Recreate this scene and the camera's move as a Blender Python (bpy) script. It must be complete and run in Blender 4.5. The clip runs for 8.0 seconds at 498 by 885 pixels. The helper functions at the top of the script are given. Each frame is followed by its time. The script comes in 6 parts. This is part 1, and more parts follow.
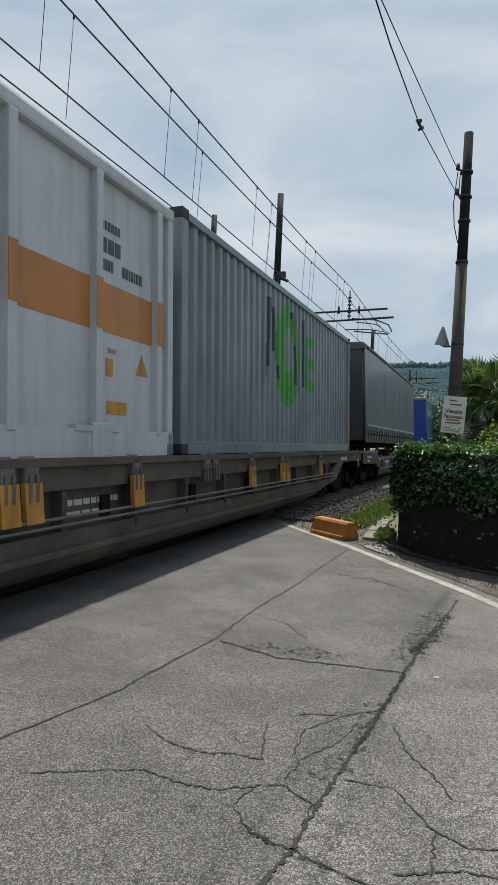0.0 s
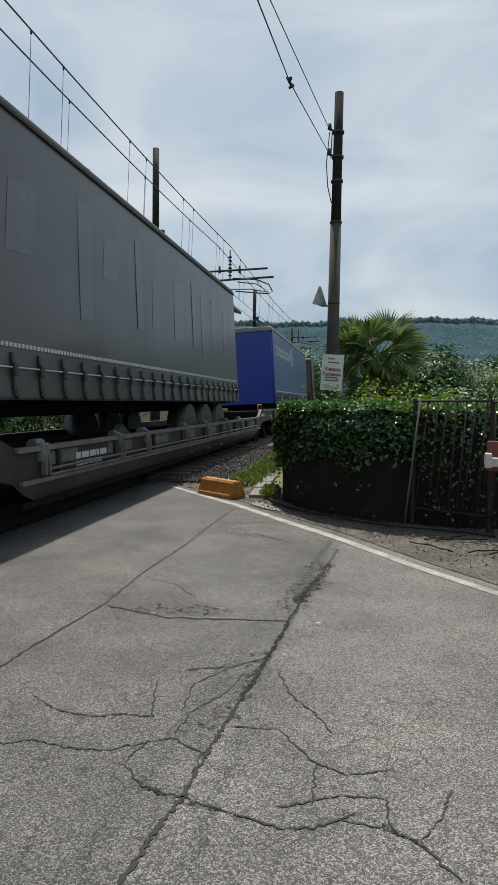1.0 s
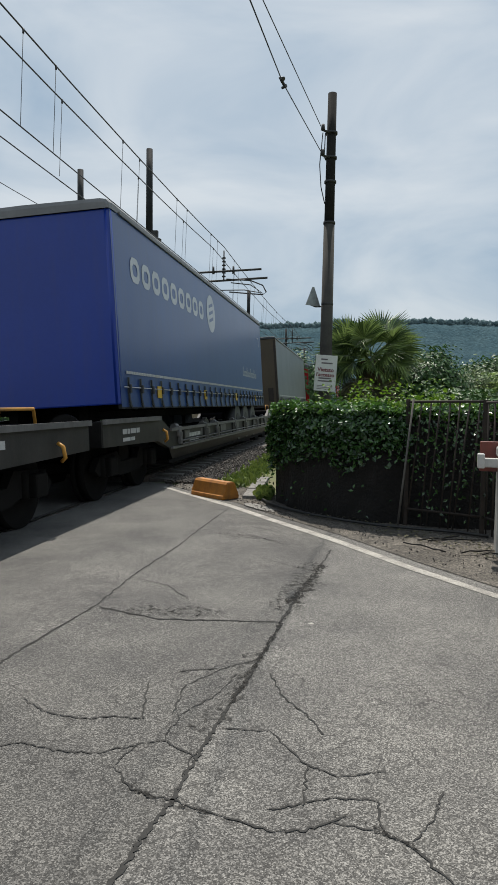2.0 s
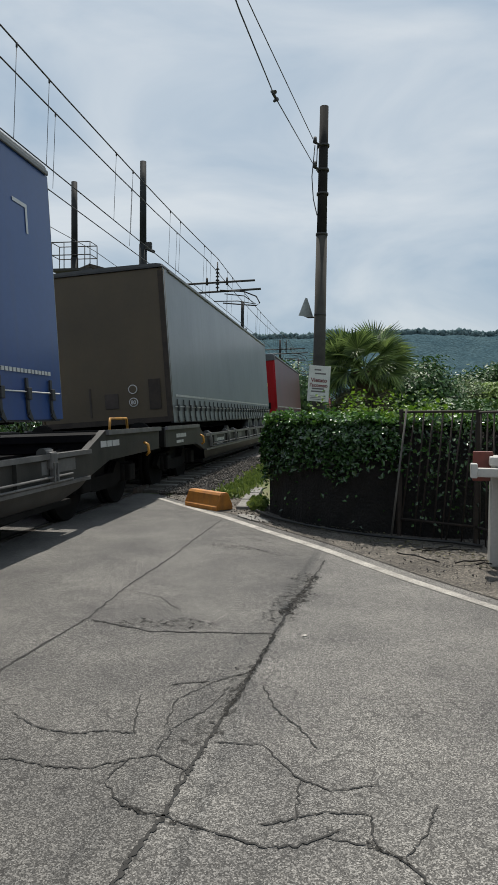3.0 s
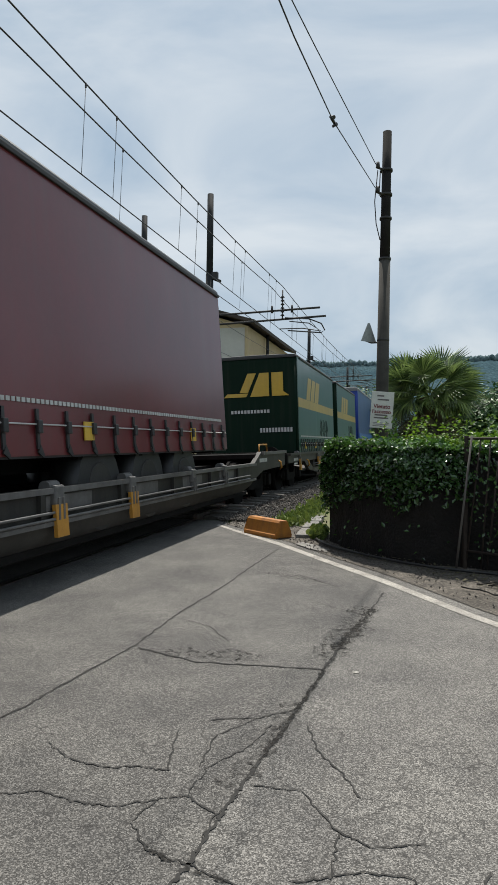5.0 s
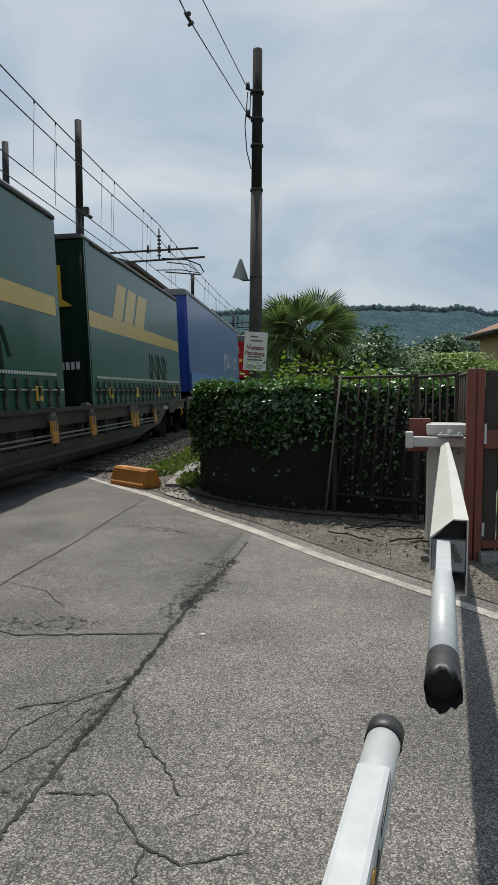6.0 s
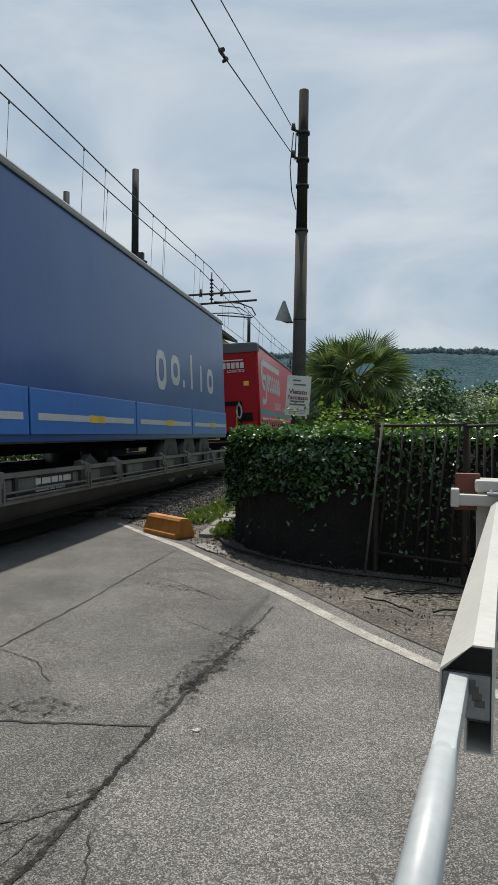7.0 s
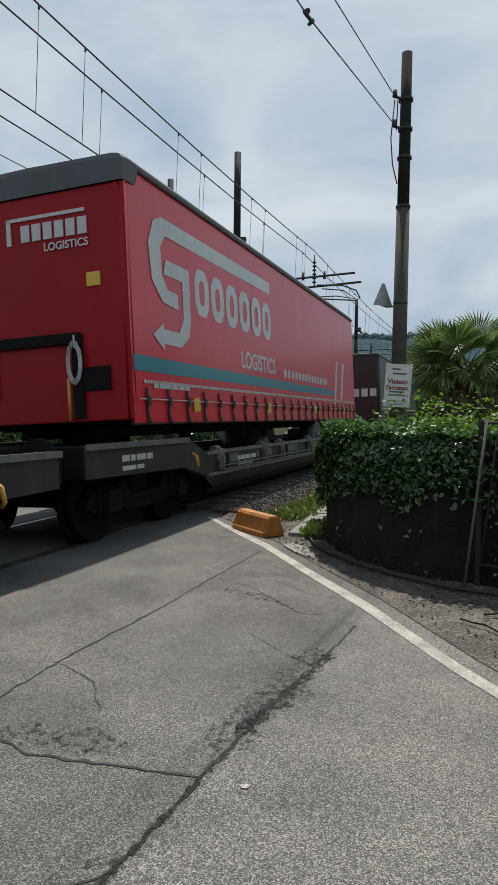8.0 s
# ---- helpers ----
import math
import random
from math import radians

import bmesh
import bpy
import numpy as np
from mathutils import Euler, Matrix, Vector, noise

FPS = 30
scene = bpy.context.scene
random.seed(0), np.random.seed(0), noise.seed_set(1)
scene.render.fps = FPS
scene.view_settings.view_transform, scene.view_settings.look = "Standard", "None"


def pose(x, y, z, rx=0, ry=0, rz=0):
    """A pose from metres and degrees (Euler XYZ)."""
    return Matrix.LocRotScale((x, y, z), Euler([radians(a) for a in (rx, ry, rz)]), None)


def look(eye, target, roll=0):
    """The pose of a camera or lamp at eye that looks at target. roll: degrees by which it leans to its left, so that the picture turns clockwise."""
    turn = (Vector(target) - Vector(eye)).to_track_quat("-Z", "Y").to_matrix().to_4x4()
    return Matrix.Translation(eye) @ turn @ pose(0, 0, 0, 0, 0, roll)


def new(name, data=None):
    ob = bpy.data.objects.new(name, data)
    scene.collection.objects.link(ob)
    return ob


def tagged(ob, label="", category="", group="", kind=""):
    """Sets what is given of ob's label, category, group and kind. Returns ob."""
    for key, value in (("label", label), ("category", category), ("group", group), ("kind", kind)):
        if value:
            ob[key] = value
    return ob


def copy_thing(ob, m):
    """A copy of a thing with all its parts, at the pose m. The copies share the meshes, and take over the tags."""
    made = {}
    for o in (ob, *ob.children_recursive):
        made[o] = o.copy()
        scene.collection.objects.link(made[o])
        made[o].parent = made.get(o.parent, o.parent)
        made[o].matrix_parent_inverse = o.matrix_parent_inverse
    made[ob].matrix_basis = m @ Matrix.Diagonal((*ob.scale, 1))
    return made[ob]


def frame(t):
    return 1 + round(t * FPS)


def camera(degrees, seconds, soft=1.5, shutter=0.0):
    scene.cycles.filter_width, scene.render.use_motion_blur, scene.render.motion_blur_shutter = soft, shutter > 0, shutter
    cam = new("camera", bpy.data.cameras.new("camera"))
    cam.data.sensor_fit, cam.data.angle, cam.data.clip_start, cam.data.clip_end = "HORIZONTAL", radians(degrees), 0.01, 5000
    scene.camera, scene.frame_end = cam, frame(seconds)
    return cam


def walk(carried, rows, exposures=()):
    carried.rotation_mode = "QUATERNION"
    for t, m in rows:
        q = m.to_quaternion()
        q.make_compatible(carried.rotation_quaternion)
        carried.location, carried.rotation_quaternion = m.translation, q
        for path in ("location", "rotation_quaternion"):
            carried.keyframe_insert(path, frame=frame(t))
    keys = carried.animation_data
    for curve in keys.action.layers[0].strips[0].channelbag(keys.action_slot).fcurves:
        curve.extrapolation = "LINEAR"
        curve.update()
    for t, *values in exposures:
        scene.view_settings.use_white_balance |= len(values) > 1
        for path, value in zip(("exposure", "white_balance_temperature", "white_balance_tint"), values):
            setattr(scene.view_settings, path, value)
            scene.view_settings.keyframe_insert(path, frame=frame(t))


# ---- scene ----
cam = camera(41.0, 8.0, soft=1.2)
PATH = [
    (0, (0.182, -0.095, 1.399), (0.018, 1.898, 1.382), 2.6),
    (0.2, (0.213, -0.087, 1.404), (0.233, 1.911, 1.329), 1.0),
    (0.3, (0.224, -0.088, 1.404), (0.329, 1.906, 1.285), 0.6),
    (0.5, (0.227, -0.1, 1.401), (0.417, 1.887, 1.283), 0.5),
    (1, (0.226, -0.119, 1.404), (0.400, 1.869, 1.281), 0.7),
    (1.2, (0.235, -0.106, 1.396), (0.443, 1.878, 1.251), 1.9),
    (2.3, (0.247, -0.101, 1.402), (0.435, 1.887, 1.288), 0.4),
    (2.5, (0.257, -0.095, 1.406), (0.448, 1.891, 1.272), 0.5),
    (3, (0.256, -0.098, 1.4), (0.463, 1.889, 1.312), 0.5),
    (3.5, (0.253, -0.113, 1.416), (0.493, 1.869, 1.3), -0.2),
    (4, (0.249, -0.111, 1.415), (0.426, 1.878, 1.312), 0.1),
    (4.2, (0.250, -0.115, 1.42), (0.421, 1.875, 1.316), -0.3),
    (5.3, (0.456, 0.072, 1.375), (0.426, 2.072, 1.389), 1.1),
    (5.5, (0.512, 0.125, 1.401), (0.531, 2.124, 1.353), 1.4),
    (5.8, (0.644, 0.372, 1.339), (0.857, 2.357, 1.222), -0.6),
    (6, (0.715, 0.536, 1.298), (1.046, 2.503, 1.142), 0.0),
    (6.3, (0.774, 0.648, 1.323), (1.136, 2.613, 1.245), 0.9),
    (6.5, (0.813, 0.722, 1.339), (1.137, 2.693, 1.251), -0.3),
    (6.8, (0.944, 0.875, 1.35), (1.112, 2.867, 1.289), 0.4),
    (7, (1.032, 0.977, 1.358), (1.19, 2.97, 1.326), 0.6),
    (7.5, (1.183, 1.263, 1.344), (1.368, 3.254, 1.319), 0.7),
    (7.6, (1.205, 1.29, 1.373), (1.416, 3.279, 1.343), 1.1),
    (7.8, (1.25, 1.345, 1.43), (1.42, 3.337, 1.376), 1.3),
    (7.9, (1.258, 1.373, 1.458), (1.324, 3.371, 1.405), 1.2),
    (8, (1.264, 1.400, 1.487), (1.096, 3.391, 1.401), 0.6),
]
walk(cam, [(t, look(eye, target, roll)) for t, eye, target, roll in PATH],
     exposures=[(0, 0.0), (2.5, 0.0), (4.2, -0.04), (5.3, 0.1), (5.5, -0.12), (6.0, -0.08), (6.5, -0.04), (7.5, -0.05), (8.0, 0.0)])

# ---- sky and sun ----
SUN_ELEVATION = 63.0
sky_world = bpy.data.worlds.new("hazy_sky")
scene.world = sky_world
sky_world.use_nodes = True
wn, wl = sky_world.node_tree.nodes, sky_world.node_tree.links
background = wn["Background"]
nishita = wn.new("ShaderNodeTexSky")
nishita.sky_type = 'NISHITA'
nishita.sun_disc = False
nishita.sun_elevation, nishita.sun_rotation = radians(SUN_ELEVATION), radians(2.5)
nishita.air_density, nishita.dust_density = 1.2, 2.5
where = wn.new("ShaderNodeTexCoord")
flat = wn.new("ShaderNodeMapping")
flat.inputs["Scale"].default_value = (1.0, 1.0, 2.6)
clouds = wn.new("ShaderNodeTexNoise")
clouds.inputs["Scale"].default_value, clouds.inputs["Detail"].default_value, clouds.inputs["Roughness"].default_value = 2.3, 6.0, 0.52
clouds.inputs["Distortion"].default_value = 0.6
cover = wn.new("ShaderNodeValToRGB")
cover.color_ramp.elements[0].position, cover.color_ramp.elements[0].color = 0.36, (0.405, 0.535, 0.67, 1)
cover.color_ramp.elements[1].position, cover.color_ramp.elements[1].color = 0.66, (0.765, 0.83, 0.88, 1)
dim = wn.new("ShaderNodeVectorMath")
dim.operation = 'SCALE'
dim.inputs["Scale"].default_value = 0.055
veil = wn.new("ShaderNodeMix")
veil.data_type = 'RGBA'
veil.inputs[0].default_value = 0.78
wl.new(where.outputs["Generated"], flat.inputs["Vector"])
wl.new(flat.outputs["Vector"], clouds.inputs["Vector"])
wl.new(clouds.outputs["Fac"], cover.inputs["Fac"])
wl.new(nishita.outputs["Color"], dim.inputs[0])
wl.new(dim.outputs[0], veil.inputs[6])
wl.new(cover.outputs["Color"], veil.inputs[7])
wl.new(veil.outputs[2], background.inputs["Color"])
background.inputs["Strength"].default_value = 1.0
sun_lamp = bpy.data.lights.new("sun", "SUN")
sun_lamp.energy, sun_lamp.angle, sun_lamp.color = 4.6, radians(0.9), (1.0, 0.95, 0.87)
new("sun", sun_lamp).matrix_world = look((2.0, math.cos(radians(SUN_ELEVATION)) * 50, math.sin(radians(SUN_ELEVATION)) * 50), (0, 0, 0))

# ---- the plan: the railway runs at BEARING to the y axis; u along it, v to its right ----
BEARING = 14.8
NEAR_RAIL, GAUGE, SPEED, LEAN = -3.43, 1.435, 15.505, 2.5
MID = NEAR_RAIL - GAUGE / 2
TRACK = pose(0, 0, 0, 0, 0, -BEARING)


def at(u, v, z=0.0):
    """A place of the railway's plan in the world."""
    return TRACK @ Vector((v, u, z))


# ---- materials ----
def surface(name, colour, second=None, rough=0.6, metal=0.0, size=1.5, grain=60.0, bump=0.15, streaks=0.0, speckle=0.0, coat=0.0, depth=0.004, mottle=0.06, spec=0.5, webs=False):
    """Two colours in broad stains, fine grain, grime streaks that run down, light specks, and a fine relief."""
    m = bpy.data.materials.new(name)
    m.use_nodes = True
    n, l = m.node_tree.nodes, m.node_tree.links
    p = n["Principled BSDF"]
    second = second or tuple(c * 0.72 for c in colour)
    co = n.new("ShaderNodeTexCoord")
    broad = n.new("ShaderNodeTexNoise")
    broad.inputs["Scale"].default_value, broad.inputs["Detail"].default_value, broad.inputs["Roughness"].default_value = 1.0 / size, 6.0, 0.62
    l.new(co.outputs["Object"], broad.inputs["Vector"])
    ramp = n.new("ShaderNodeValToRGB")
    ramp.color_ramp.elements[0].position, ramp.color_ramp.elements[0].color = 0.33, (*second, 1)
    ramp.color_ramp.elements[1].position, ramp.color_ramp.elements[1].color = 0.62, (*colour, 1)
    l.new(broad.outputs["Fac"], ramp.inputs["Fac"])
    fine = n.new("ShaderNodeTexNoise")
    fine.inputs["Scale"].default_value, fine.inputs["Detail"].default_value = grain, 3.0
    l.new(co.outputs["Object"], fine.inputs["Vector"])
    tone = n.new("ShaderNodeMapRange")
    tone.inputs[1].default_value, tone.inputs[2].default_value, tone.inputs[3].default_value, tone.inputs[4].default_value = 0.3, 0.7, 1.0 - mottle, 1.0 + mottle
    l.new(fine.outputs["Fac"], tone.inputs[0])
    mul = n.new("ShaderNodeVectorMath")
    mul.operation = 'SCALE'
    l.new(ramp.outputs["Color"], mul.inputs[0])
    l.new(tone.outputs[0], mul.inputs["Scale"])
    out = mul.outputs[0]
    if streaks:
        squeeze = n.new("ShaderNodeMapping")
        squeeze.inputs["Scale"].default_value = (5, 5, 0.35)
        run = n.new("ShaderNodeTexNoise")
        run.inputs["Scale"].default_value, run.inputs["Detail"].default_value = 1.6, 5.0
        l.new(co.outputs["Object"], squeeze.inputs["Vector"])
        l.new(squeeze.outputs["Vector"], run.inputs["Vector"])
        amount = n.new("ShaderNodeMapRange")
        amount.inputs[1].default_value, amount.inputs[2].default_value, amount.inputs[3].default_value, amount.inputs[4].default_value = 0.48, 0.75, 0.0, streaks
        l.new(run.outputs["Fac"], amount.inputs[0])
        grime = n.new("ShaderNodeMix")
        grime.data_type = 'RGBA'
        l.new(amount.outputs[0], grime.inputs[0])
        l.new(out, grime.inputs[6])
        grime.inputs[7].default_value = (0.07, 0.06, 0.05, 1)
        out = grime.outputs[2]
    if speckle:
        cells = n.new("ShaderNodeTexVoronoi")
        cells.inputs["Scale"].default_value = grain * 1.1
        l.new(co.outputs["Object"], cells.inputs["Vector"])
        pick = n.new("ShaderNodeSeparateColor")
        l.new(cells.outputs["Color"], pick.inputs["Color"])
        chip = n.new("ShaderNodeMapRange")
        chip.inputs[1].default_value, chip.inputs[2].default_value, chip.inputs[3].default_value, chip.inputs[4].default_value = 0.0, 1.0, 1.0 - speckle, 1.0 + speckle * 1.9
        curve = n.new("ShaderNodeMath")
        curve.operation = 'POWER'
        curve.inputs[1].default_value = 2.2
        l.new(pick.outputs[0], curve.inputs[0])
        l.new(curve.outputs[0], chip.inputs[0])
        chips = n.new("ShaderNodeVectorMath")
        chips.operation = 'SCALE'
        l.new(out, chips.inputs[0])
        l.new(chip.outputs[0], chips.inputs["Scale"])
        out = chips.outputs[0]
    if webs:
        out = crack_webs(n, l, co, out)
    l.new(out, p.inputs["Base Color"])
    p.inputs["Specular IOR Level"].default_value = spec
    p.inputs["Roughness"].default_value, p.inputs["Metallic"].default_value = rough, metal
    p.inputs["Coat Weight"].default_value, p.inputs["Coat Roughness"].default_value = coat, 0.18
    relief = n.new("ShaderNodeBump")
    relief.inputs["Strength"].default_value, relief.inputs["Distance"].default_value = bump, depth
    l.new(fine.outputs["Fac"], relief.inputs["Height"])
    l.new(relief.outputs["Normal"], p.inputs["Normal"])
    return m


def crack_webs(n, l, co, colour):
    """Fine ragged cracks in a net, where broad noise and the worn middle of the road let them through, and an older, darker layer on one side of the long joint."""
    shake = n.new("ShaderNodeTexNoise")
    shake.inputs["Scale"].default_value, shake.inputs["Detail"].default_value, shake.inputs["Roughness"].default_value = 9.0, 6.0, 0.7
    l.new(co.outputs["Object"], shake.inputs["Vector"])
    shift = n.new("ShaderNodeVectorMath")
    shift.operation = 'MULTIPLY_ADD'
    shift.inputs[1].default_value = (0.14, 0.14, 0.0)
    l.new(shake.outputs["Color"], shift.inputs[0])
    l.new(co.outputs["Object"], shift.inputs[2])
    net = n.new("ShaderNodeTexVoronoi")
    net.feature = 'DISTANCE_TO_EDGE'
    net.inputs["Scale"].default_value = 5.2
    l.new(shift.outputs[0], net.inputs["Vector"])
    thin = n.new("ShaderNodeMapRange")
    thin.inputs[1].default_value, thin.inputs[2].default_value, thin.inputs[3].default_value, thin.inputs[4].default_value = 0.006, 0.02, 1.0, 0.0
    l.new(net.outputs["Distance"], thin.inputs[0])
    span = n.new("ShaderNodeVectorMath")
    span.operation = 'DISTANCE'
    span.inputs[1].default_value = (0.45, 2.25, 0.0)
    l.new(co.outputs["Object"], span.inputs[0])
    worn = n.new("ShaderNodeMapRange")
    worn.inputs[1].default_value, worn.inputs[2].default_value, worn.inputs[3].default_value, worn.inputs[4].default_value = 0.5, 1.8, 0.26, -0.02
    l.new(span.outputs["Value"], worn.inputs[0])
    broad = n.new("ShaderNodeTexNoise")
    broad.inputs["Scale"].default_value, broad.inputs["Detail"].default_value = 2.6, 3.0
    l.new(co.outputs["Object"], broad.inputs["Vector"])
    total = n.new("ShaderNodeMath")
    l.new(broad.outputs["Fac"], total.inputs[0])
    l.new(worn.outputs[0], total.inputs[1])
    gate_ = n.new("ShaderNodeMapRange")
    gate_.inputs[1].default_value, gate_.inputs[2].default_value, gate_.inputs[3].default_value, gate_.inputs[4].default_value = 0.60, 0.72, 0.0, 0.75
    l.new(total.outputs[0], gate_.inputs[0])
    both = n.new("ShaderNodeMath")
    both.operation = 'MULTIPLY'
    l.new(thin.outputs[0], both.inputs[0])
    l.new(gate_.outputs[0], both.inputs[1])
    mix = n.new("ShaderNodeMix")
    mix.data_type = 'RGBA'
    l.new(both.outputs[0], mix.inputs[0])
    l.new(colour, mix.inputs[6])
    mix.inputs[7].default_value = (0.03, 0.028, 0.026, 1)
    across = n.new("ShaderNodeVectorMath")
    across.operation = 'DOT_PRODUCT'
    across.inputs[1].default_value = (0.938, -0.348, 0.0)
    l.new(shift.outputs[0], across.inputs[0])
    layer = n.new("ShaderNodeMapRange")
    layer.inputs[1].default_value, layer.inputs[2].default_value, layer.inputs[3].default_value, layer.inputs[4].default_value = -0.57, -0.51, 0.9, 1.12
    l.new(across.outputs["Value"], layer.inputs[0])
    laid = n.new("ShaderNodeVectorMath")
    laid.operation = 'SCALE'
    l.new(mix.outputs[2], laid.inputs[0])
    l.new(layer.outputs[0], laid.inputs["Scale"])
    return laid.outputs[0]


def crumbled(name, colour, scale, least, most):
    """Broken surface: dark grit with gaps through which the road shows."""
    m = surface(name, colour, tuple(c * 0.6 for c in colour), rough=0.95, size=0.1, grain=150, speckle=0.4, spec=0.2)
    n, l = m.node_tree.nodes, m.node_tree.links
    co = n.new("ShaderNodeTexCoord")
    holes = n.new("ShaderNodeTexNoise")
    holes.inputs["Scale"].default_value, holes.inputs["Detail"].default_value, holes.inputs["Roughness"].default_value = scale, 8.0, 0.75
    l.new(co.outputs["Object"], holes.inputs["Vector"])
    cut = n.new("ShaderNodeMapRange")
    cut.inputs[1].default_value, cut.inputs[2].default_value = least, most
    l.new(holes.outputs["Fac"], cut.inputs[0])
    l.new(cut.outputs[0], n["Principled BSDF"].inputs["Alpha"])
    return m


def foliage(name, dark, light, rough=0.45, through_light=0.25, spec=0.5):
    """Leaves that differ one by one, with some light passing through."""
    m = bpy.data.materials.new(name)
    m.use_nodes = True
    n, l = m.node_tree.nodes, m.node_tree.links
    p = n["Principled BSDF"]
    geo = n.new("ShaderNodeNewGeometry")
    ramp = n.new("ShaderNodeValToRGB")
    ramp.color_ramp.elements[0].color, ramp.color_ramp.elements[1].color = (*dark, 1), (*light, 1)
    l.new(geo.outputs["Random Per Island"], ramp.inputs["Fac"])
    l.new(ramp.outputs["Color"], p.inputs["Base Color"])
    p.inputs["Roughness"].default_value, p.inputs["Specular IOR Level"].default_value = rough, spec
    thin = n.new("ShaderNodeBsdfTranslucent")
    l.new(ramp.outputs["Color"], thin.inputs["Color"])
    mix = n.new("ShaderNodeMixShader")
    mix.inputs[0].default_value = through_light
    l.new(p.outputs[0], mix.inputs[1])
    l.new(thin.outputs[0], mix.inputs[2])
    l.new(mix.outputs[0], n["Material Output"].inputs["Surface"])
    return m


ASPHALT = surface("asphalt", (0.156, 0.149, 0.136), (0.092, 0.088, 0.083), rough=0.88, size=0.8, grain=185, bump=0.75, speckle=0.62, depth=0.005, mottle=0.26, webs=True)
CRACK = surface("crack_fill", (0.026, 0.025, 0.023), (0.045, 0.043, 0.04), rough=0.95, size=0.1, grain=120)
LINE_PAINT = surface("worn_line_paint", (0.42, 0.395, 0.35), (0.24, 0.225, 0.2), rough=0.75, size=0.2, grain=180, bump=0.5, speckle=0.3, mottle=0.2)
DIRT = surface("dirt", (0.135, 0.12, 0.10), (0.07, 0.062, 0.052), rough=0.95, size=0.5, grain=70, bump=0.9, speckle=0.45, depth=0.012, mottle=0.3)
CONCRETE = surface("concrete", (0.25, 0.24, 0.22), (0.14, 0.132, 0.12), rough=0.85, size=0.25, grain=90, bump=0.4, speckle=0.2, mottle=0.2)
POLE_FOOT = surface("lighter_weathered_pole", (0.078, 0.073, 0.064), (0.046, 0.043, 0.038), rough=0.85, size=0.35, grain=55, bump=0.3, streaks=0.35, spec=0.2)
POLE_GREY = surface("weathered_pole", (0.032, 0.030, 0.028), (0.016, 0.0155, 0.015), rough=0.85, size=0.5, grain=60, bump=0.3, spec=0.1)
MAST_GREY = surface("mast_steel", (0.030, 0.033, 0.036), (0.018, 0.02, 0.022), rough=0.7, size=0.6, grain=40, streaks=0.3, spec=0.15)
DARK_STEEL = surface("dark_steel", (0.035, 0.034, 0.033), (0.02, 0.019, 0.018), rough=0.65, size=0.5, grain=50, bump=0.3)
WIRE = surface("wire_metal", (0.045, 0.045, 0.047), rough=0.5, metal=0.3)
WAGON = surface("wagon_paint", (0.047, 0.045, 0.040), (0.025, 0.024, 0.022), rough=0.55, size=0.7, grain=45, bump=0.25, streaks=0.3, spec=0.25)
# near-black: shade under the train is put into this colour; connector panels share it
WAGON_DARK = surface("shade_dark_underframe", (0.014, 0.013, 0.012), (0.008, 0.0075, 0.007), rough=0.85, size=0.5, grain=45, bump=0.3, spec=0.1)
WAGON_BROWN = surface("rusty_wagon_paint", (0.10, 0.086, 0.068), (0.05, 0.043, 0.034), rough=0.7, size=0.5, grain=45, bump=0.3, streaks=0.6)
WAGON_GREY = surface("light_wagon_fittings", (0.15, 0.145, 0.138), (0.085, 0.082, 0.078), rough=0.55, size=0.3, grain=45, streaks=0.5)
ORANGE = surface("orange_fitting_paint", (0.55, 0.27, 0.04), (0.42, 0.19, 0.03), rough=0.55, size=0.3, streaks=0.5)
YELLOW = surface("yellow_marker", (0.66, 0.43, 0.05), (0.55, 0.33, 0.03), rough=0.5, size=0.3)
WHITE_MARK = surface("white_marking", (0.52, 0.52, 0.50), (0.42, 0.42, 0.40), rough=0.6, size=0.3)
BLACK = surface("black_rubber", (0.018, 0.018, 0.018), (0.03, 0.03, 0.03), rough=0.5, size=0.2)
RAIL = surface("worn_rail", (0.30, 0.28, 0.26), (0.16, 0.10, 0.07), rough=0.35, metal=0.8, size=0.4)
# ballast and sleepers toned darker: part of the train's shade is in the colour
BALLAST = surface("ballast_stone", (0.125, 0.112, 0.1), (0.06, 0.053, 0.046), rough=0.9, size=0.12, grain=40, bump=0.6)
SLEEPER = surface("sleeper_concrete", (0.14, 0.13, 0.115), (0.08, 0.073, 0.064), rough=0.9, size=0.3)
BLOCK_ORANGE = surface("orange_concrete_paint", (0.50, 0.205, 0.035), (0.36, 0.14, 0.03), rough=0.6, size=0.18, grain=50, streaks=0.35)
BARRIER_WHITE = surface("barrier_white", (0.54, 0.53, 0.49), (0.50, 0.488, 0.45), rough=0.42, size=0.5, grain=40, streaks=0.07, bump=0.03)
TUBE_WHITE = surface("cool_white_tube", (0.44, 0.465, 0.47), (0.40, 0.425, 0.43), rough=0.42, size=0.3, grain=40, streaks=0.1, bump=0.03)
ZINC = surface("galvanised_plate", (0.34, 0.36, 0.37), (0.24, 0.25, 0.26), rough=0.5, metal=0.5, size=0.08)
GATE_RED = surface("red_primer", (0.20, 0.05, 0.035), (0.13, 0.035, 0.027), rough=0.6, size=0.3, streaks=0.4)
BOARD = surface("dark_boards", (0.06, 0.045, 0.036), (0.035, 0.027, 0.022), rough=0.8, size=0.2, streaks=0.3)
RUST = surface("rusted_iron", (0.042, 0.031, 0.023), (0.025, 0.019, 0.015), rough=0.85, size=0.15)
TILE_RED = surface("clay_tile", (0.26, 0.11, 0.065), (0.15, 0.065, 0.042), rough=0.8, size=0.3)
PLASTER = surface("ochre_plaster", (0.50, 0.40, 0.24), (0.42, 0.33, 0.2), rough=0.9, size=2.0)
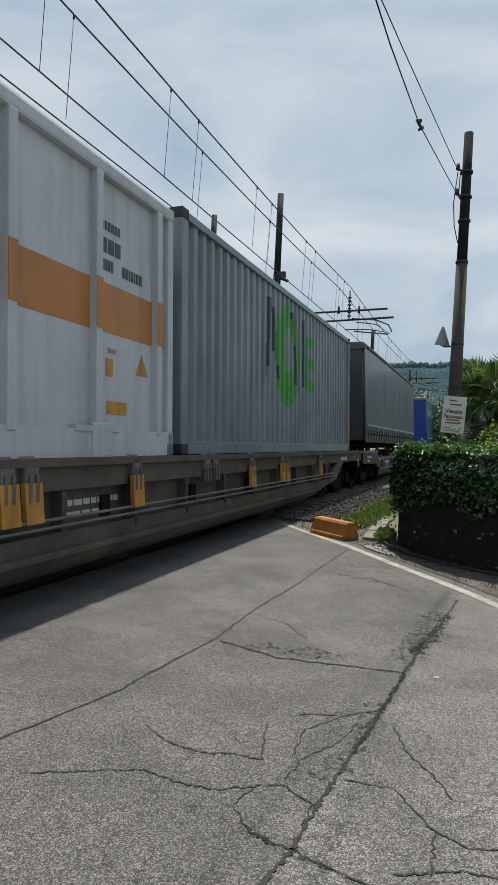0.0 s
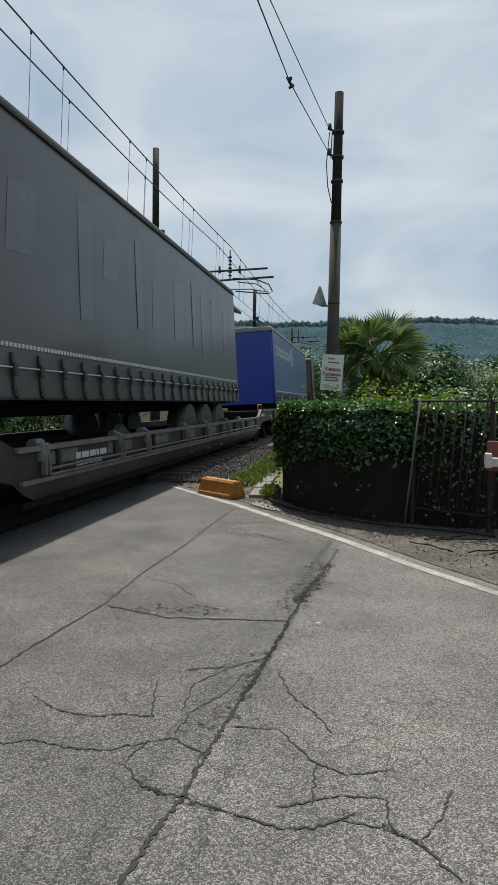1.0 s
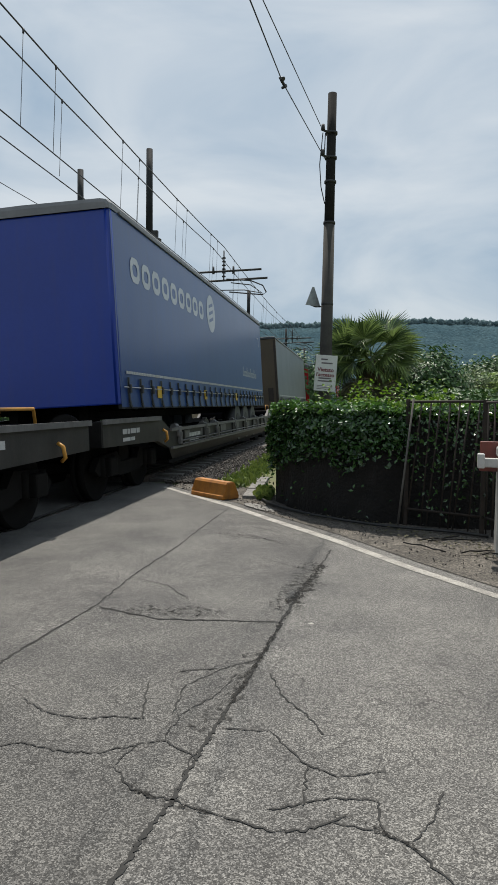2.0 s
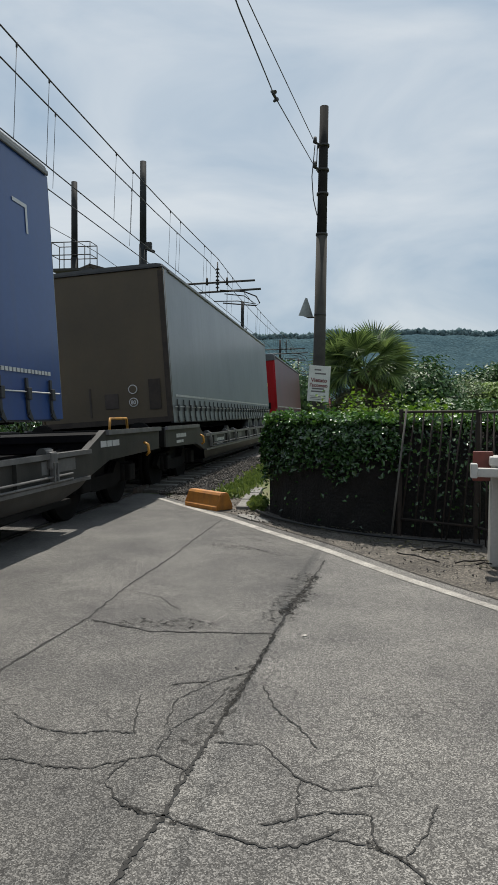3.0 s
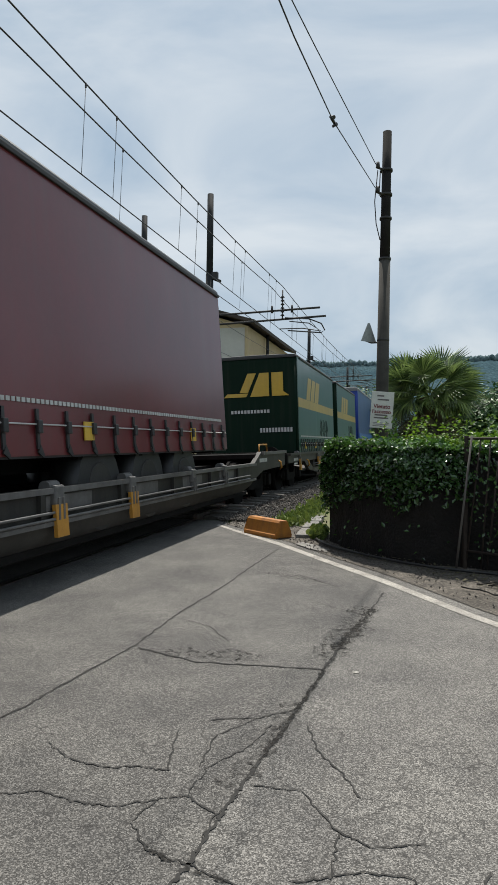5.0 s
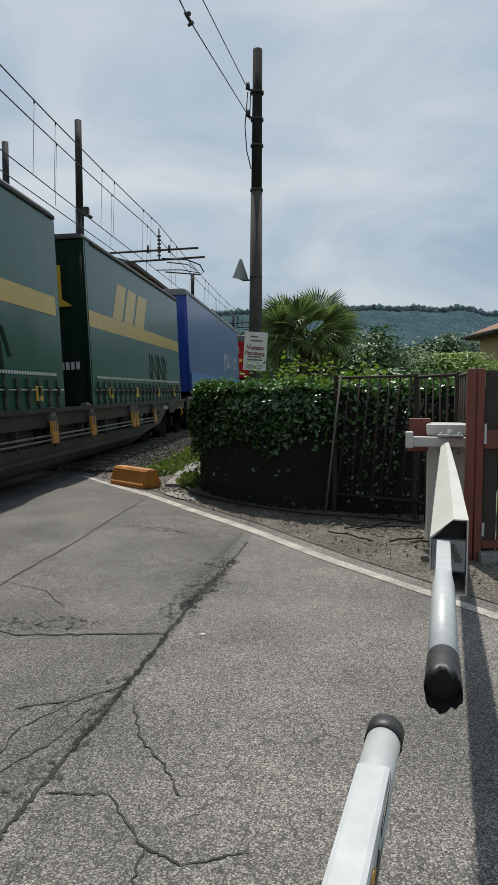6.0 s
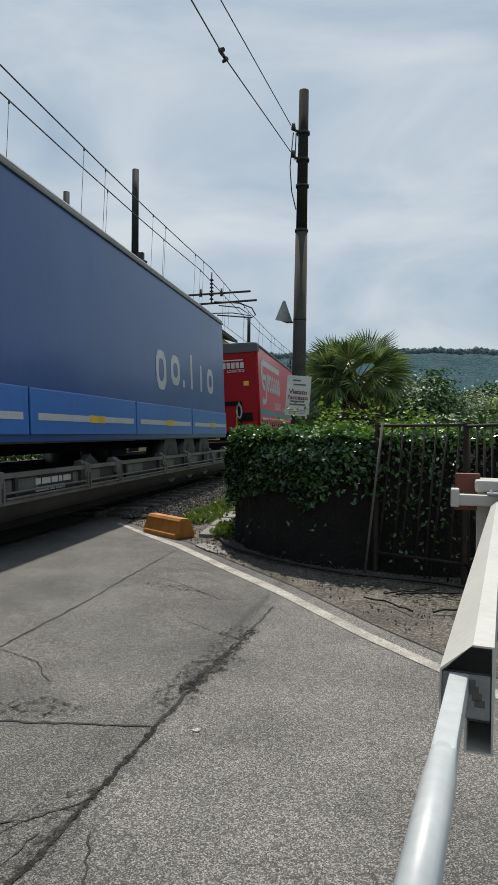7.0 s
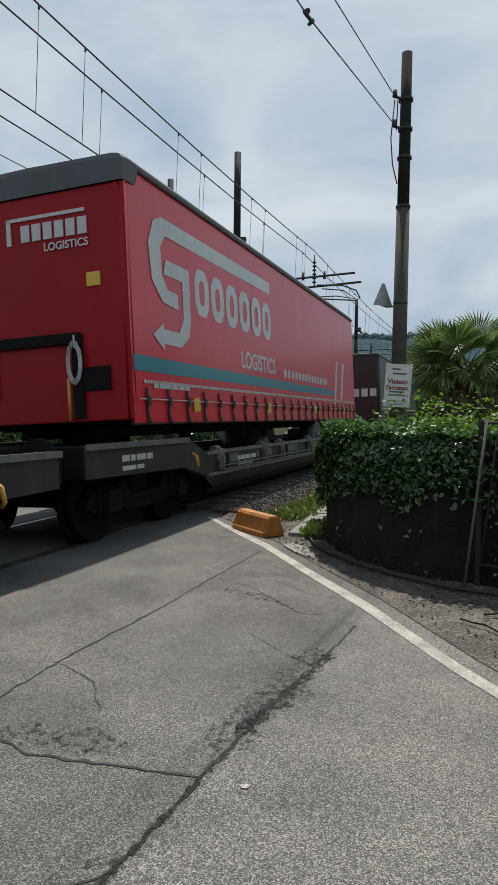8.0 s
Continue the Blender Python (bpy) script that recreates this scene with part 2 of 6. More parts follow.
GREY_PLASTER = surface("grey_plaster", (0.5, 0.49, 0.45), (0.4, 0.39, 0.36), rough=0.9, size=2.0)
SIGN_WHITE = surface("sign_plate", (0.68, 0.66, 0.62), (0.58, 0.56, 0.52), rough=0.5, size=0.2, streaks=0.15)
SIGN_INK = surface("sign_red_ink", (0.20, 0.02, 0.03), rough=0.6)
SIGN_GREY = surface("sign_grey_ink", (0.16, 0.13, 0.13), rough=0.6)
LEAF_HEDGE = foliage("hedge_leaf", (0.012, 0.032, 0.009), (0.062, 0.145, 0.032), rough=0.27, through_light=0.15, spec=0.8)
# hedge leaf again, lighter: the sun on the hedge top is in the colour
LEAF_TOP = foliage("sun_toned_hedge_leaf", (0.022, 0.065, 0.012), (0.10, 0.22, 0.03), rough=0.25, spec=0.7)
LEAF_FRESH = foliage("fresh_leaf", (0.055, 0.13, 0.01), (0.17, 0.28, 0.025), rough=0.45, through_light=0.4)
LEAF_PALM = foliage("palm_leaf", (0.026, 0.058, 0.016), (0.26, 0.35, 0.11), rough=0.36)
LEAF_DRY = foliage("dry_palm_leaf", (0.035, 0.034, 0.018), (0.15, 0.14, 0.075), rough=0.8)
LEAF_OLIVE = foliage("grey_green_leaf", (0.10, 0.15, 0.07), (0.33, 0.41, 0.22), rough=0.6)
LEAF_TREE = foliage("tree_leaf", (0.018, 0.055, 0.013), (0.075, 0.16, 0.035), rough=0.5, through_light=0.14)
LEAF_BRIGHT = foliage("bright_leaf", (0.13, 0.21, 0.045), (0.30, 0.42, 0.10), rough=0.5, through_light=0.35)
GRASS = foliage("grass_blade", (0.07, 0.12, 0.02), (0.22, 0.28, 0.06), rough=0.6)
# near-black: the hedge's inner shade is put into this twig colour
WOOD_DARK = surface("shade_dark_twigs", (0.014, 0.012, 0.010), (0.008, 0.007, 0.006), rough=0.95, size=0.2, grain=30, bump=1.0, depth=0.03)
TRUNK = surface("fibrous_trunk", (0.09, 0.065, 0.045), (0.05, 0.037, 0.028), rough=0.95, size=0.2, bump=1.0, depth=0.02)
# air haze is painted into these pale blue-green hill colours
FAR_WOOD = foliage("hazed_far_wood", (0.17, 0.245, 0.265), (0.21, 0.29, 0.30), rough=1.0, through_light=0.5, spec=0.0)
FAR_SLOPE = surface("hazed_far_slope", (0.064, 0.105, 0.120), (0.045, 0.080, 0.097), rough=1.0, size=28, grain=0.3, bump=0.9, depth=4.0, mottle=0.34, spec=0.0)
CRUMBLED = crumbled("crumbled_asphalt", (0.038, 0.036, 0.033), 30, 0.45, 0.58)
GRITTY = crumbled("gritty_asphalt", (0.060, 0.058, 0.054), 22, 0.50, 0.64)
MEADOW = surface("meadow", (0.10, 0.14, 0.04), (0.16, 0.14, 0.08), rough=0.95, size=3.0, grain=20, bump=0.5)


# ---- helpers for building ----
def box(bm, x0, x1, y0, y1, z0, z1, bevel=0.0):
    made = bmesh.ops.create_cube(bm, size=1)["verts"]
    for v in made:
        v.co = Vector(((x0 + x1) / 2 + v.co.x * (x1 - x0), (y0 + y1) / 2 + v.co.y * (y1 - y0), (z0 + z1) / 2 + v.co.z * (z1 - z0)))
    if bevel:
        edges = {e for v in made for e in v.link_edges}
        bmesh.ops.bevel(bm, geom=list(edges), offset=bevel, segments=2, affect='EDGES', profile=0.6)
    return made


def tube(bm, a, b, ra, rb=None, sides=10):
    """A tapered round bar from a to b."""
    a, b = Vector(a), Vector(b)
    rb = ra if rb is None else rb
    turn = (b - a).to_track_quat("Z", "Y").to_matrix()
    rings = []
    for c, r in ((a, ra), (b, rb)):
        rings.append([bm.verts.new(c + turn @ Vector((r * math.cos(2 * math.pi * i / sides), r * math.sin(2 * math.pi * i / sides), 0))) for i in range(sides)])
    for i in range(sides):
        f = bm.faces.new((rings[0][i], rings[0][(i + 1) % sides], rings[1][(i + 1) % sides], rings[1][i]))
        f.smooth = True
    bm.faces.new(rings[0][::-1])
    bm.faces.new(rings[1])


def bent(bm, pts, r, sides=8):
    """A round bar bent along a line of points, in one piece."""
    pts = [Vector(p) for p in pts]
    rings = []
    for i, p in enumerate(pts):
        d = (pts[min(i + 1, len(pts) - 1)] - pts[max(i - 1, 0)]).normalized()
        a = d.cross(Vector((0.31, 0.17, 0.93)))
        a = (a if a.length > 0.05 else d.cross(Vector((1, 0, 0)))).normalized()
        b = d.cross(a)
        rings.append([bm.verts.new(p + (a * math.cos(2 * math.pi * k / sides) + b * math.sin(2 * math.pi * k / sides)) * r) for k in range(sides)])
    for a, b in zip(rings, rings[1:]):
        for k in range(sides):
            bm.faces.new((a[k], a[(k + 1) % sides], b[(k + 1) % sides], b[k])).smooth = True
    bm.faces.new(rings[0][::-1])
    bm.faces.new(rings[-1])


def prism(bm, outline, x0, x1):
    """An outline in (y, z), carried from x0 to x1."""
    a = [bm.verts.new((x0, y, z)) for y, z in outline]
    b = [bm.verts.new((x1, y, z)) for y, z in outline]
    bm.faces.new(a[::-1])
    bm.faces.new(b)
    for i in range(len(a)):
        j = (i + 1) % len(a)
        bm.faces.new((a[i], a[j], b[j], b[i]))


def mesh_of(name, bm, materials):
    bmesh.ops.recalc_face_normals(bm, faces=bm.faces)
    me = bpy.data.meshes.new(name)
    bm.to_mesh(me)
    bm.free()
    for m in materials if isinstance(materials, (list, tuple)) else (materials,):
        me.materials.append(m)
    return me


LOOSE_PRINT = ("white_print", "front_print", "front_mark", "small_print", "stencilled_mark", "marker_plate", "worn_print", "side_print", "badge_stripe", "speed_plate", "clip", "sprayed_tag", "corner_casting")


def islands(bm):
    """The separate pieces of a bmesh, each as a bmesh of its own."""
    seen, found = set(), []
    for v in bm.verts:
        if v in seen:
            continue
        stack, group = [v], []
        seen.add(v)
        while stack:
            w = stack.pop()
            group.append(w)
            for e in w.link_edges:
                o = e.other_vert(w)
                if o not in seen:
                    seen.add(o)
                    stack.append(o)
        one = bmesh.new()
        twin = {w: one.verts.new(w.co) for w in group}
        for f in {f for w in group for f in w.link_faces}:
            one.faces.new([twin[w] for w in f.verts])
        found.append(one)
    return found


def part(name, bm, material, parent, label=""):
    """Links a bmesh as one mesh object under a thing or a part; loose prints and plates one by one."""
    if name in LOOSE_PRINT:
        pieces = islands(bm)
        if len(pieces) > 1:
            bm.free()
            for one in pieces:
                ob = new(name, mesh_of(name, one, material))
                ob.parent = parent
            return ob
    ob = new(name, mesh_of(name, bm, material))
    ob.parent = parent
    if label:
        ob["label"] = label
    return ob


def shared(name, me, parent, m=None):
    ob = new(name, me)
    ob.parent = parent
    if m is not None:
        ob.matrix_basis = m
    return ob


def thing(name, label, category, group="", m=None):
    ob = tagged(new(name), label, category, group)
    if m is not None:
        ob.matrix_basis = m
    return ob


def solid(name, bm, material, label="", category="", group="", kind="", m=None):
    ob = tagged(new(name, mesh_of(name, bm, material)), label, category, group, kind)
    if m is not None:
        ob.matrix_basis = m
    return ob


def cloud_of_leaves(name, centres, normals, sizes, material, droop=0.0):
    """Many folded leaves in one mesh: one four-cornered blade at each centre."""
    n = len(centres)
    rnd = np.random.default_rng(len(name) + n)
    normals = normals + rnd.normal(0, 0.55, (n, 3))
    normals /= np.linalg.norm(normals, axis=1)[:, None]
    along = rnd.normal(0, 1, (n, 3))
    along[:, 2] -= droop
    along -= normals * (along * normals).sum(1)[:, None]
    along /= np.linalg.norm(along, axis=1)[:, None]
    side = np.cross(normals, along)
    s = np.asarray(sizes).reshape(-1, 1) * np.ones((n, 1))
    verts = np.empty((n, 4, 3))
    verts[:, 0] = centres - along * s * 0.5
    verts[:, 1] = centres + side * s * 0.33 + normals * s * 0.10
    verts[:, 2] = centres + along * s * 0.6
    verts[:, 3] = centres - side * s * 0.33 + normals * s * 0.10
    i = np.arange(n)[:, None] * 4
    faces = np.concatenate([i + np.array([[0, 1, 2]]), i + np.array([[0, 2, 3]])])
    me = bpy.data.meshes.new(name)
    me.from_pydata(verts.reshape(-1, 3).tolist(), [], faces.tolist())
    me.materials.append(material)
    return me


def ribbon(bm, line, width, z, jitter=0.0, seed=1, fine=1):
    """A strip on the ground along a line of (x, y), with ragged width."""
    rnd = random.Random(seed)
    pts = []
    for (ax, ay), (bx, by) in zip(line, line[1:]):
        steps = fine
        for k in range(steps):
            f = k / steps
            pts.append(Vector((ax + (bx - ax) * f + rnd.uniform(-jitter, jitter), ay + (by - ay) * f + rnd.uniform(-jitter, jitter), z)))
    pts.append(Vector((*line[-1], z)))
    rows = []
    for i, p in enumerate(pts):
        d = (pts[min(i + 1, len(pts) - 1)] - pts[max(i - 1, 0)]).normalized()
        side = Vector((-d.y, d.x, 0))
        w = width * (rnd.uniform(0.4, 1.3) if jitter else 1.0) / 2
        if jitter and i in (0, len(pts) - 1):
            w *= 0.25
        rows.append((bm.verts.new(p + side * w), bm.verts.new(p - side * w)))
    for (a, b), (c, d) in zip(rows, rows[1:]):
        bm.faces.new((a, b, d, c))


# ---- ground, road, railway bed ----
bm = bmesh.new()
bmesh.ops.create_grid(bm, x_segments=8, y_segments=8, size=1400)
for v in bm.verts:
    v.co.z = -0.03
solid("ground", bm, MEADOW, kind="structure")

FAR_EDGE = [(-0.06, 10.9), (0.42, 9.85), (0.88, 8.98), (1.36, 7.75), (1.79, 6.73), (2.21, 5.48), (2.54, 4.66), (2.83, 3.95), (3.15, 2.9), (3.6, 1.2)]
NEAR_EDGE = [(-0.12, 10.72), (0.33, 9.7), (0.79, 8.72), (1.27, 7.5), (1.70, 6.45), (2.11, 5.28), (2.45, 4.5), (2.73, 3.82), (3.04, 2.8), (3.48, 1.15)]
bm = bmesh.new()
outline = [at(11.2, -40), at(11.2, -7.5), at(11.0, -2.9)] + [Vector((x + 0.12, y + 0.1, 0)) for x, y in FAR_EDGE] + [Vector((4.6, -3, 0)), Vector((9, -25, 0)), Vector((-60, -25, 0)), Vector((-60, 20, 0))]
top = [bm.verts.new((p.x, p.y, 0)) for p in outline]
low = [bm.verts.new((p.x, p.y, -0.12)) for p in outline]
bm.faces.new(top)
for i in range(len(top)):
    j = (i + 1) % len(top)
    bm.faces.new((top[i], low[i], low[j], top[j]))
bmesh.ops.triangulate(bm, faces=bm.faces)
road = solid("road", bm, ASPHALT, kind="structure")

bm = bmesh.new()
rows = []
for (fx, fy), (nx, ny) in zip(FAR_EDGE, NEAR_EDGE):
    rows.append((bm.verts.new((fx - (fx - nx) * 0.16, fy - (fy - ny) * 0.16, 0.004)), bm.verts.new((nx + (fx - nx) * 0.2, ny + (fy - ny) * 0.2, 0.004))))
for (a, b), (c, d) in zip(rows, rows[1:]):
    bm.faces.new((a, b, d, c))
solid("road_edge_line", bm, LINE_PAINT, kind="structure")

# the verge between road and hedge
bm = bmesh.new()
outer = [(0.2, 11.6), (1.3, 10.6), (1.75, 9.3), (2.3, 8.3), (3.2, 7.4), (4.4, 6.6), (5.2, 5.2), (5.6, 3.4), (6.0, 1.0)]
rows = []
inner = [FAR_EDGE[i] for i in (0, 1, 2, 3, 4, 5, 6, 7, 9)]
for (ax, ay), (bx, by) in zip(inner, outer):
    line = []
    for k in range(7):
        f = k / 6
        line.append(bm.verts.new((ax + 0.1 + (bx - ax) * f, ay + 0.06 + (by - ay) * f, 0.006 + (0.02 * noise.noise(Vector((ax * 3 + f * 4, ay * 3, 1)))) * (k > 0))))
    rows.append(line)
for a, b in zip(rows, rows[1:]):
    for k in range(6):
        bm.faces.new((a[k], a[k + 1], b[k + 1], b[k]))
solid("verge", bm, DIRT, kind="structure")

CRACKS = [
    [(-1.6, 1.9), (-0.76, 3.39), (-0.6, 3.84), (-0.35, 4.49), (-0.18, 5.19), (0.19, 6.36), (0.45, 7.34), (0.82, 8.6)],
    [(-0.1, 1.2), (0.04, 1.79), (0.12, 1.99), (0.21, 2.19), (0.31, 2.49), (0.41, 2.76), (0.62, 3.34), (0.76, 3.74), (1.06, 4.61), (1.34, 5.28), (1.64, 6.1)],
    [(-0.34, 4.42), (0.06, 4.15), (0.43, 4.09), (0.86, 4.03)],
    [(-0.9, 2.5), (-0.54, 2.59), (-0.4, 2.61), (-0.28, 2.54), (-0.11, 2.51), (0.05, 2.56), (0.16, 2.59), (0.28, 2.46)],
    [(-0.02, 2.41), (0.05, 2.25), (0.2, 2.17), (0.37, 2.07), (0.54, 1.97), (0.64, 1.97), (0.8, 2.04)],
    [(-0.52, 3.03), (-0.37, 2.88), (-0.21, 2.8), (-0.06, 2.82), (0.06, 2.78), (0.07, 3.17)],
    [(0.2, 3.29), (0.45, 3.32), (0.68, 3.45)],
    [(0.41, 2.68), (0.61, 2.63), (0.72, 2.36), (0.82, 2.27), (1.01, 2.29)],
    [(0.53, 2.09), (0.65, 2.11), (0.75, 2.14), (0.93, 2.11), (0.89, 1.94), (0.96, 1.88), (1.03, 1.69)],
    [(0.69, 3.24), (0.71, 2.97), (0.79, 2.78), (0.84, 2.58)],
]
CRACKS_FINE = [
    [(-0.18, 5.19), (0.11, 4.94), (0.28, 4.54)], [(0.45, 7.34), (0.8, 7.07), (1.24, 6.33), (1.47, 6.32)],
    [(0.62, 8.0), (0.95, 7.9), (1.2, 7.55)], [(1.0, 7.3), (1.3, 6.9), (1.55, 6.75)], [(0.75, 7.55), (1.05, 7.5), (1.35, 7.2)],
    [(0.91, 5.85), (1.12, 5.53), (1.34, 5.28)], [(0.16, 2.59), (0.23, 2.82), (0.39, 2.99), (0.52, 3.25)],
    [(-0.02, 2.41), (0.05, 2.56)], [(0.21, 2.19), (0.28, 2.46), (0.37, 2.61)], [(0.2, 2.82), (0.24, 3.1), (0.45, 3.32)],
    [(0.72, 2.36), (0.66, 2.11)], [(0.74, 2.0), (0.89, 1.94)], [(0.96, 1.88), (1.08, 1.99), (1.18, 2.15)],
]
bm = bmesh.new()
for i, line in enumerate(CRACKS):
    ribbon(bm, line, (0.015, 0.018, 0.017, 0.0085)[min(i, 3)], 0.0035, 0.009 if i < 2 else 0.008, i, 16 if i < 2 else 9)
for i, line in enumerate(CRACKS_FINE):
    ribbon(bm, line, 0.0068, 0.003, 0.009, 40 + i, 10)
solid("road_cracks", bm, CRACK, kind="structure")


def blot(cx, cy, rx, ry, z, seed, turn=0.0):
    rnd = random.Random(seed)
    ring, hub = [], bm.verts.new((cx, cy, z))
    for k in range(13):
        a = 2 * math.pi * k / 13
        r = rnd.uniform(0.7, 1.15)
        x, y = rx * r * math.cos(a), ry * r * math.sin(a)
        ring.append(bm.verts.new((cx + x * math.cos(turn) - y * math.sin(turn), cy + x * math.sin(turn) + y * math.cos(turn), z)))
    for k in range(13):
        bm.faces.new((hub, ring[k], ring[(k + 1) % 13]))


# crumbled ground along the joints
bm = bmesh.new()
ribbon(bm, [(0.98, 4.42), (1.06, 4.61), (1.2, 4.93), (1.34, 5.28), (1.42, 5.5)], 0.085, 0.0055, 0.02, 3, 7)
ribbon(bm, [(0.45, 2.88), (0.62, 3.34), (0.76, 3.74), (0.9, 4.15)], 0.035, 0.0055, 0.01, 4, 8)
ribbon(bm, [(0.05, 2.27), (0.12, 2.2), (0.24, 2.13), (0.33, 2.08)], 0.022, 0.0055, 0.01, 5, 6)
ribbon(bm, [(0.74, 2.06), (0.85, 1.99), (0.98, 1.84)], 0.02, 0.0055, 0.01, 6, 6)
solid("road_crumbling", bm, CRUMBLED, kind="structure")
bm = bmesh.new()
ribbon(bm, [(0.9, 4.2), (1.04, 4.62), (1.18, 4.95), (1.3, 5.28), (1.38, 5.6)], 0.24, 0.0045, 0.03, 7, 5)
ribbon(bm, [(-0.1, 4.36), (0.1, 4.3), (0.3, 4.27), (0.5, 4.2)], 0.2, 0.0045, 0.03, 8, 5)
ribbon(bm, [(0.3, 2.62), (0.5, 3.05), (0.66, 3.55)], 0.12, 0.0045, 0.02, 9, 8)
ribbon(bm, [(0.6, 6.95), (0.9, 6.75), (1.2, 6.45)], 0.16, 0.0045, 0.03, 10, 5)
solid("road_grit", bm, GRITTY, kind="structure")
bm = bmesh.new()
blot(1.045, 3.985, 0.022, 0.02, 0.005, 8)
solid("road_paint_spot", bm, LINE_PAINT, "small white paint spot on the asphalt", "paint spot")

# pale worn concrete at the roadside
bm = bmesh.new()
blot(1.24, 8.62, 0.13, 0.42, 0.014, 11, 0.45)
solid("concrete_patches", bm, CONCRETE, kind="structure")

# rails set in the road, then on ballast
for v in (NEAR_RAIL, NEAR_RAIL - GAUGE, NEAR_RAIL - 4.1, NEAR_RAIL - 4.1 - GAUGE):
    bm = bmesh.new()
    prism(bm, [(-40, -0.1), (11.0, -0.1), (11.0, 0.006), (-40, 0.006)], v - 0.035, v + 0.035)
    prism(bm, [(11.0, -0.1), (260, -0.1), (260, 0.09), (11.0, 0.09)], v - 0.035, v + 0.035)
    solid("rail", bm, RAIL, kind="structure", m=TRACK)
    bm = bmesh.new()
    prism(bm, [(-40, -0.05), (11.0, -0.05), (11.0, 0.003), (-40, 0.003)], v - 0.095, v - 0.036)
    solid("flangeway", bm, CRACK, kind="structure", m=TRACK)
bm = bmesh.new()
prism(bm, [(11.3, -0.1), (260, -0.1), (260, 0.03), (11.3, 0.03)], -10.5, -2.15)
solid("ballast_bed", bm, BALLAST, kind="structure", m=TRACK)
bm = bmesh.new()
box(bm, -1.25, 1.25, -0.12, 0.12, 0.0, 0.06, 0.02)
sleeper_mesh = mesh_of("sleeper", bm, SLEEPER)
for k in range(24):
    ob = new("sleeper", sleeper_mesh)
    tagged(ob, "grey concrete railway sleeper in the ballast", "sleeper", "sleepers under the near track")
    ob.matrix_basis = TRACK @ pose(MID, 11.8 + 0.6 * k, 0.02)
rnd = np.random.default_rng(4)
n = 5200
c = np.stack([rnd.uniform(-3.0, -1.75, n), 10.9 + 9.5 * rnd.random(n) ** 1.4, np.full(n, 0.03)], 1)
c[:, 2] += rnd.uniform(-0.01, 0.03, n)
shape = np.array([[1, 0, 0], [-1, 0, 0], [0, 1, 0], [0, -1, 0], [0, 0, 1], [0, 0, -1]], float)
v = c[:, None, :] + shape[None] * rnd.uniform(0.012, 0.034, (n, 1, 3)) + rnd.normal(0, 0.006, (n, 6, 3))
tri = np.array([[0, 2, 4], [2, 1, 4], [1, 3, 4], [3, 0, 4], [2, 0, 5], [1, 2, 5], [3, 1, 5], [0, 3, 5]])
me = bpy.data.meshes.new("ballast_stones")
me.from_pydata(v.reshape(-1, 3).tolist(), [], (np.arange(n)[:, None, None] * 6 + tri[None]).reshape(-1, 3).tolist())
me.materials.append(BALLAST)
stones = tagged(new("ballast_stones", me), "loose grey ballast stones beside the track", "gravel", kind="stuff")
stones.matrix_basis = TRACK

# stones and grit on the verge
n = 1500
f, g = rnd.random(n), rnd.random(n)
ia = np.minimum((f * 7).astype(int), 6)
fa = f * 7 - ia
E0, E1 = np.array(FAR_EDGE[:8]), np.array(outer[:8])
a_ = E0[ia] + (E0[ia + 1] - E0[ia]) * fa[:, None]
b_ = E1[ia] + (E1[ia + 1] - E1[ia]) * fa[:, None]
xy = a_ + (b_ - a_) * (0.08 + 0.8 * g[:, None])
c = np.concatenate([xy, np.full((n, 1), 0.022)], 1)
v = c[:, None, :] + shape[None] * rnd.uniform(0.003, 0.013, (n, 1, 3)) + rnd.normal(0, 0.002, (n, 6, 3))
me = bpy.data.meshes.new("verge_grit")
me.from_pydata(v.reshape(-1, 3).tolist(), [], (np.arange(n)[:, None, None] * 6 + tri[None]).reshape(-1, 3).tolist())
me.materials.append(BALLAST)
tagged(new("verge_grit", me), "small grey stones and grit on the verge", "gravel", kind="stuff")

# kerb strip by the hedge
for k in range(3):
    bm = bmesh.new()
    box(bm, -0.11, 0.11, 0.0, 0.79, -0.02, 0.05 + 0.004 * k, 0.012)
    solid("kerb", bm, CONCRETE, kind="structure", m=pose(1.18 + k * 0.16, 9.45 + k * 0.82, 0, 0, 0, -11))

# ---- the train: x across (its right side is +), y back along it from its front, z up from the rail ----
moving = []
HALF = 1.275


def wheelset(parent, y):
    bm = bmesh.new()
    for side in (-1, 1):
        tube(bm, (side * 0.70, y, 0.46), (side * 0.82, y, 0.46), 0.46, 0.46, 24)
        tube(bm, (side * 0.64, y, 0.46), (side * 0.70, y, 0.46), 0.49, 0.49, 24)
    tube(bm, (-0.7, y, 0.46), (0.7, y, 0.46), 0.085, 0.085, 10)
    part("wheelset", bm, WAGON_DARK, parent)


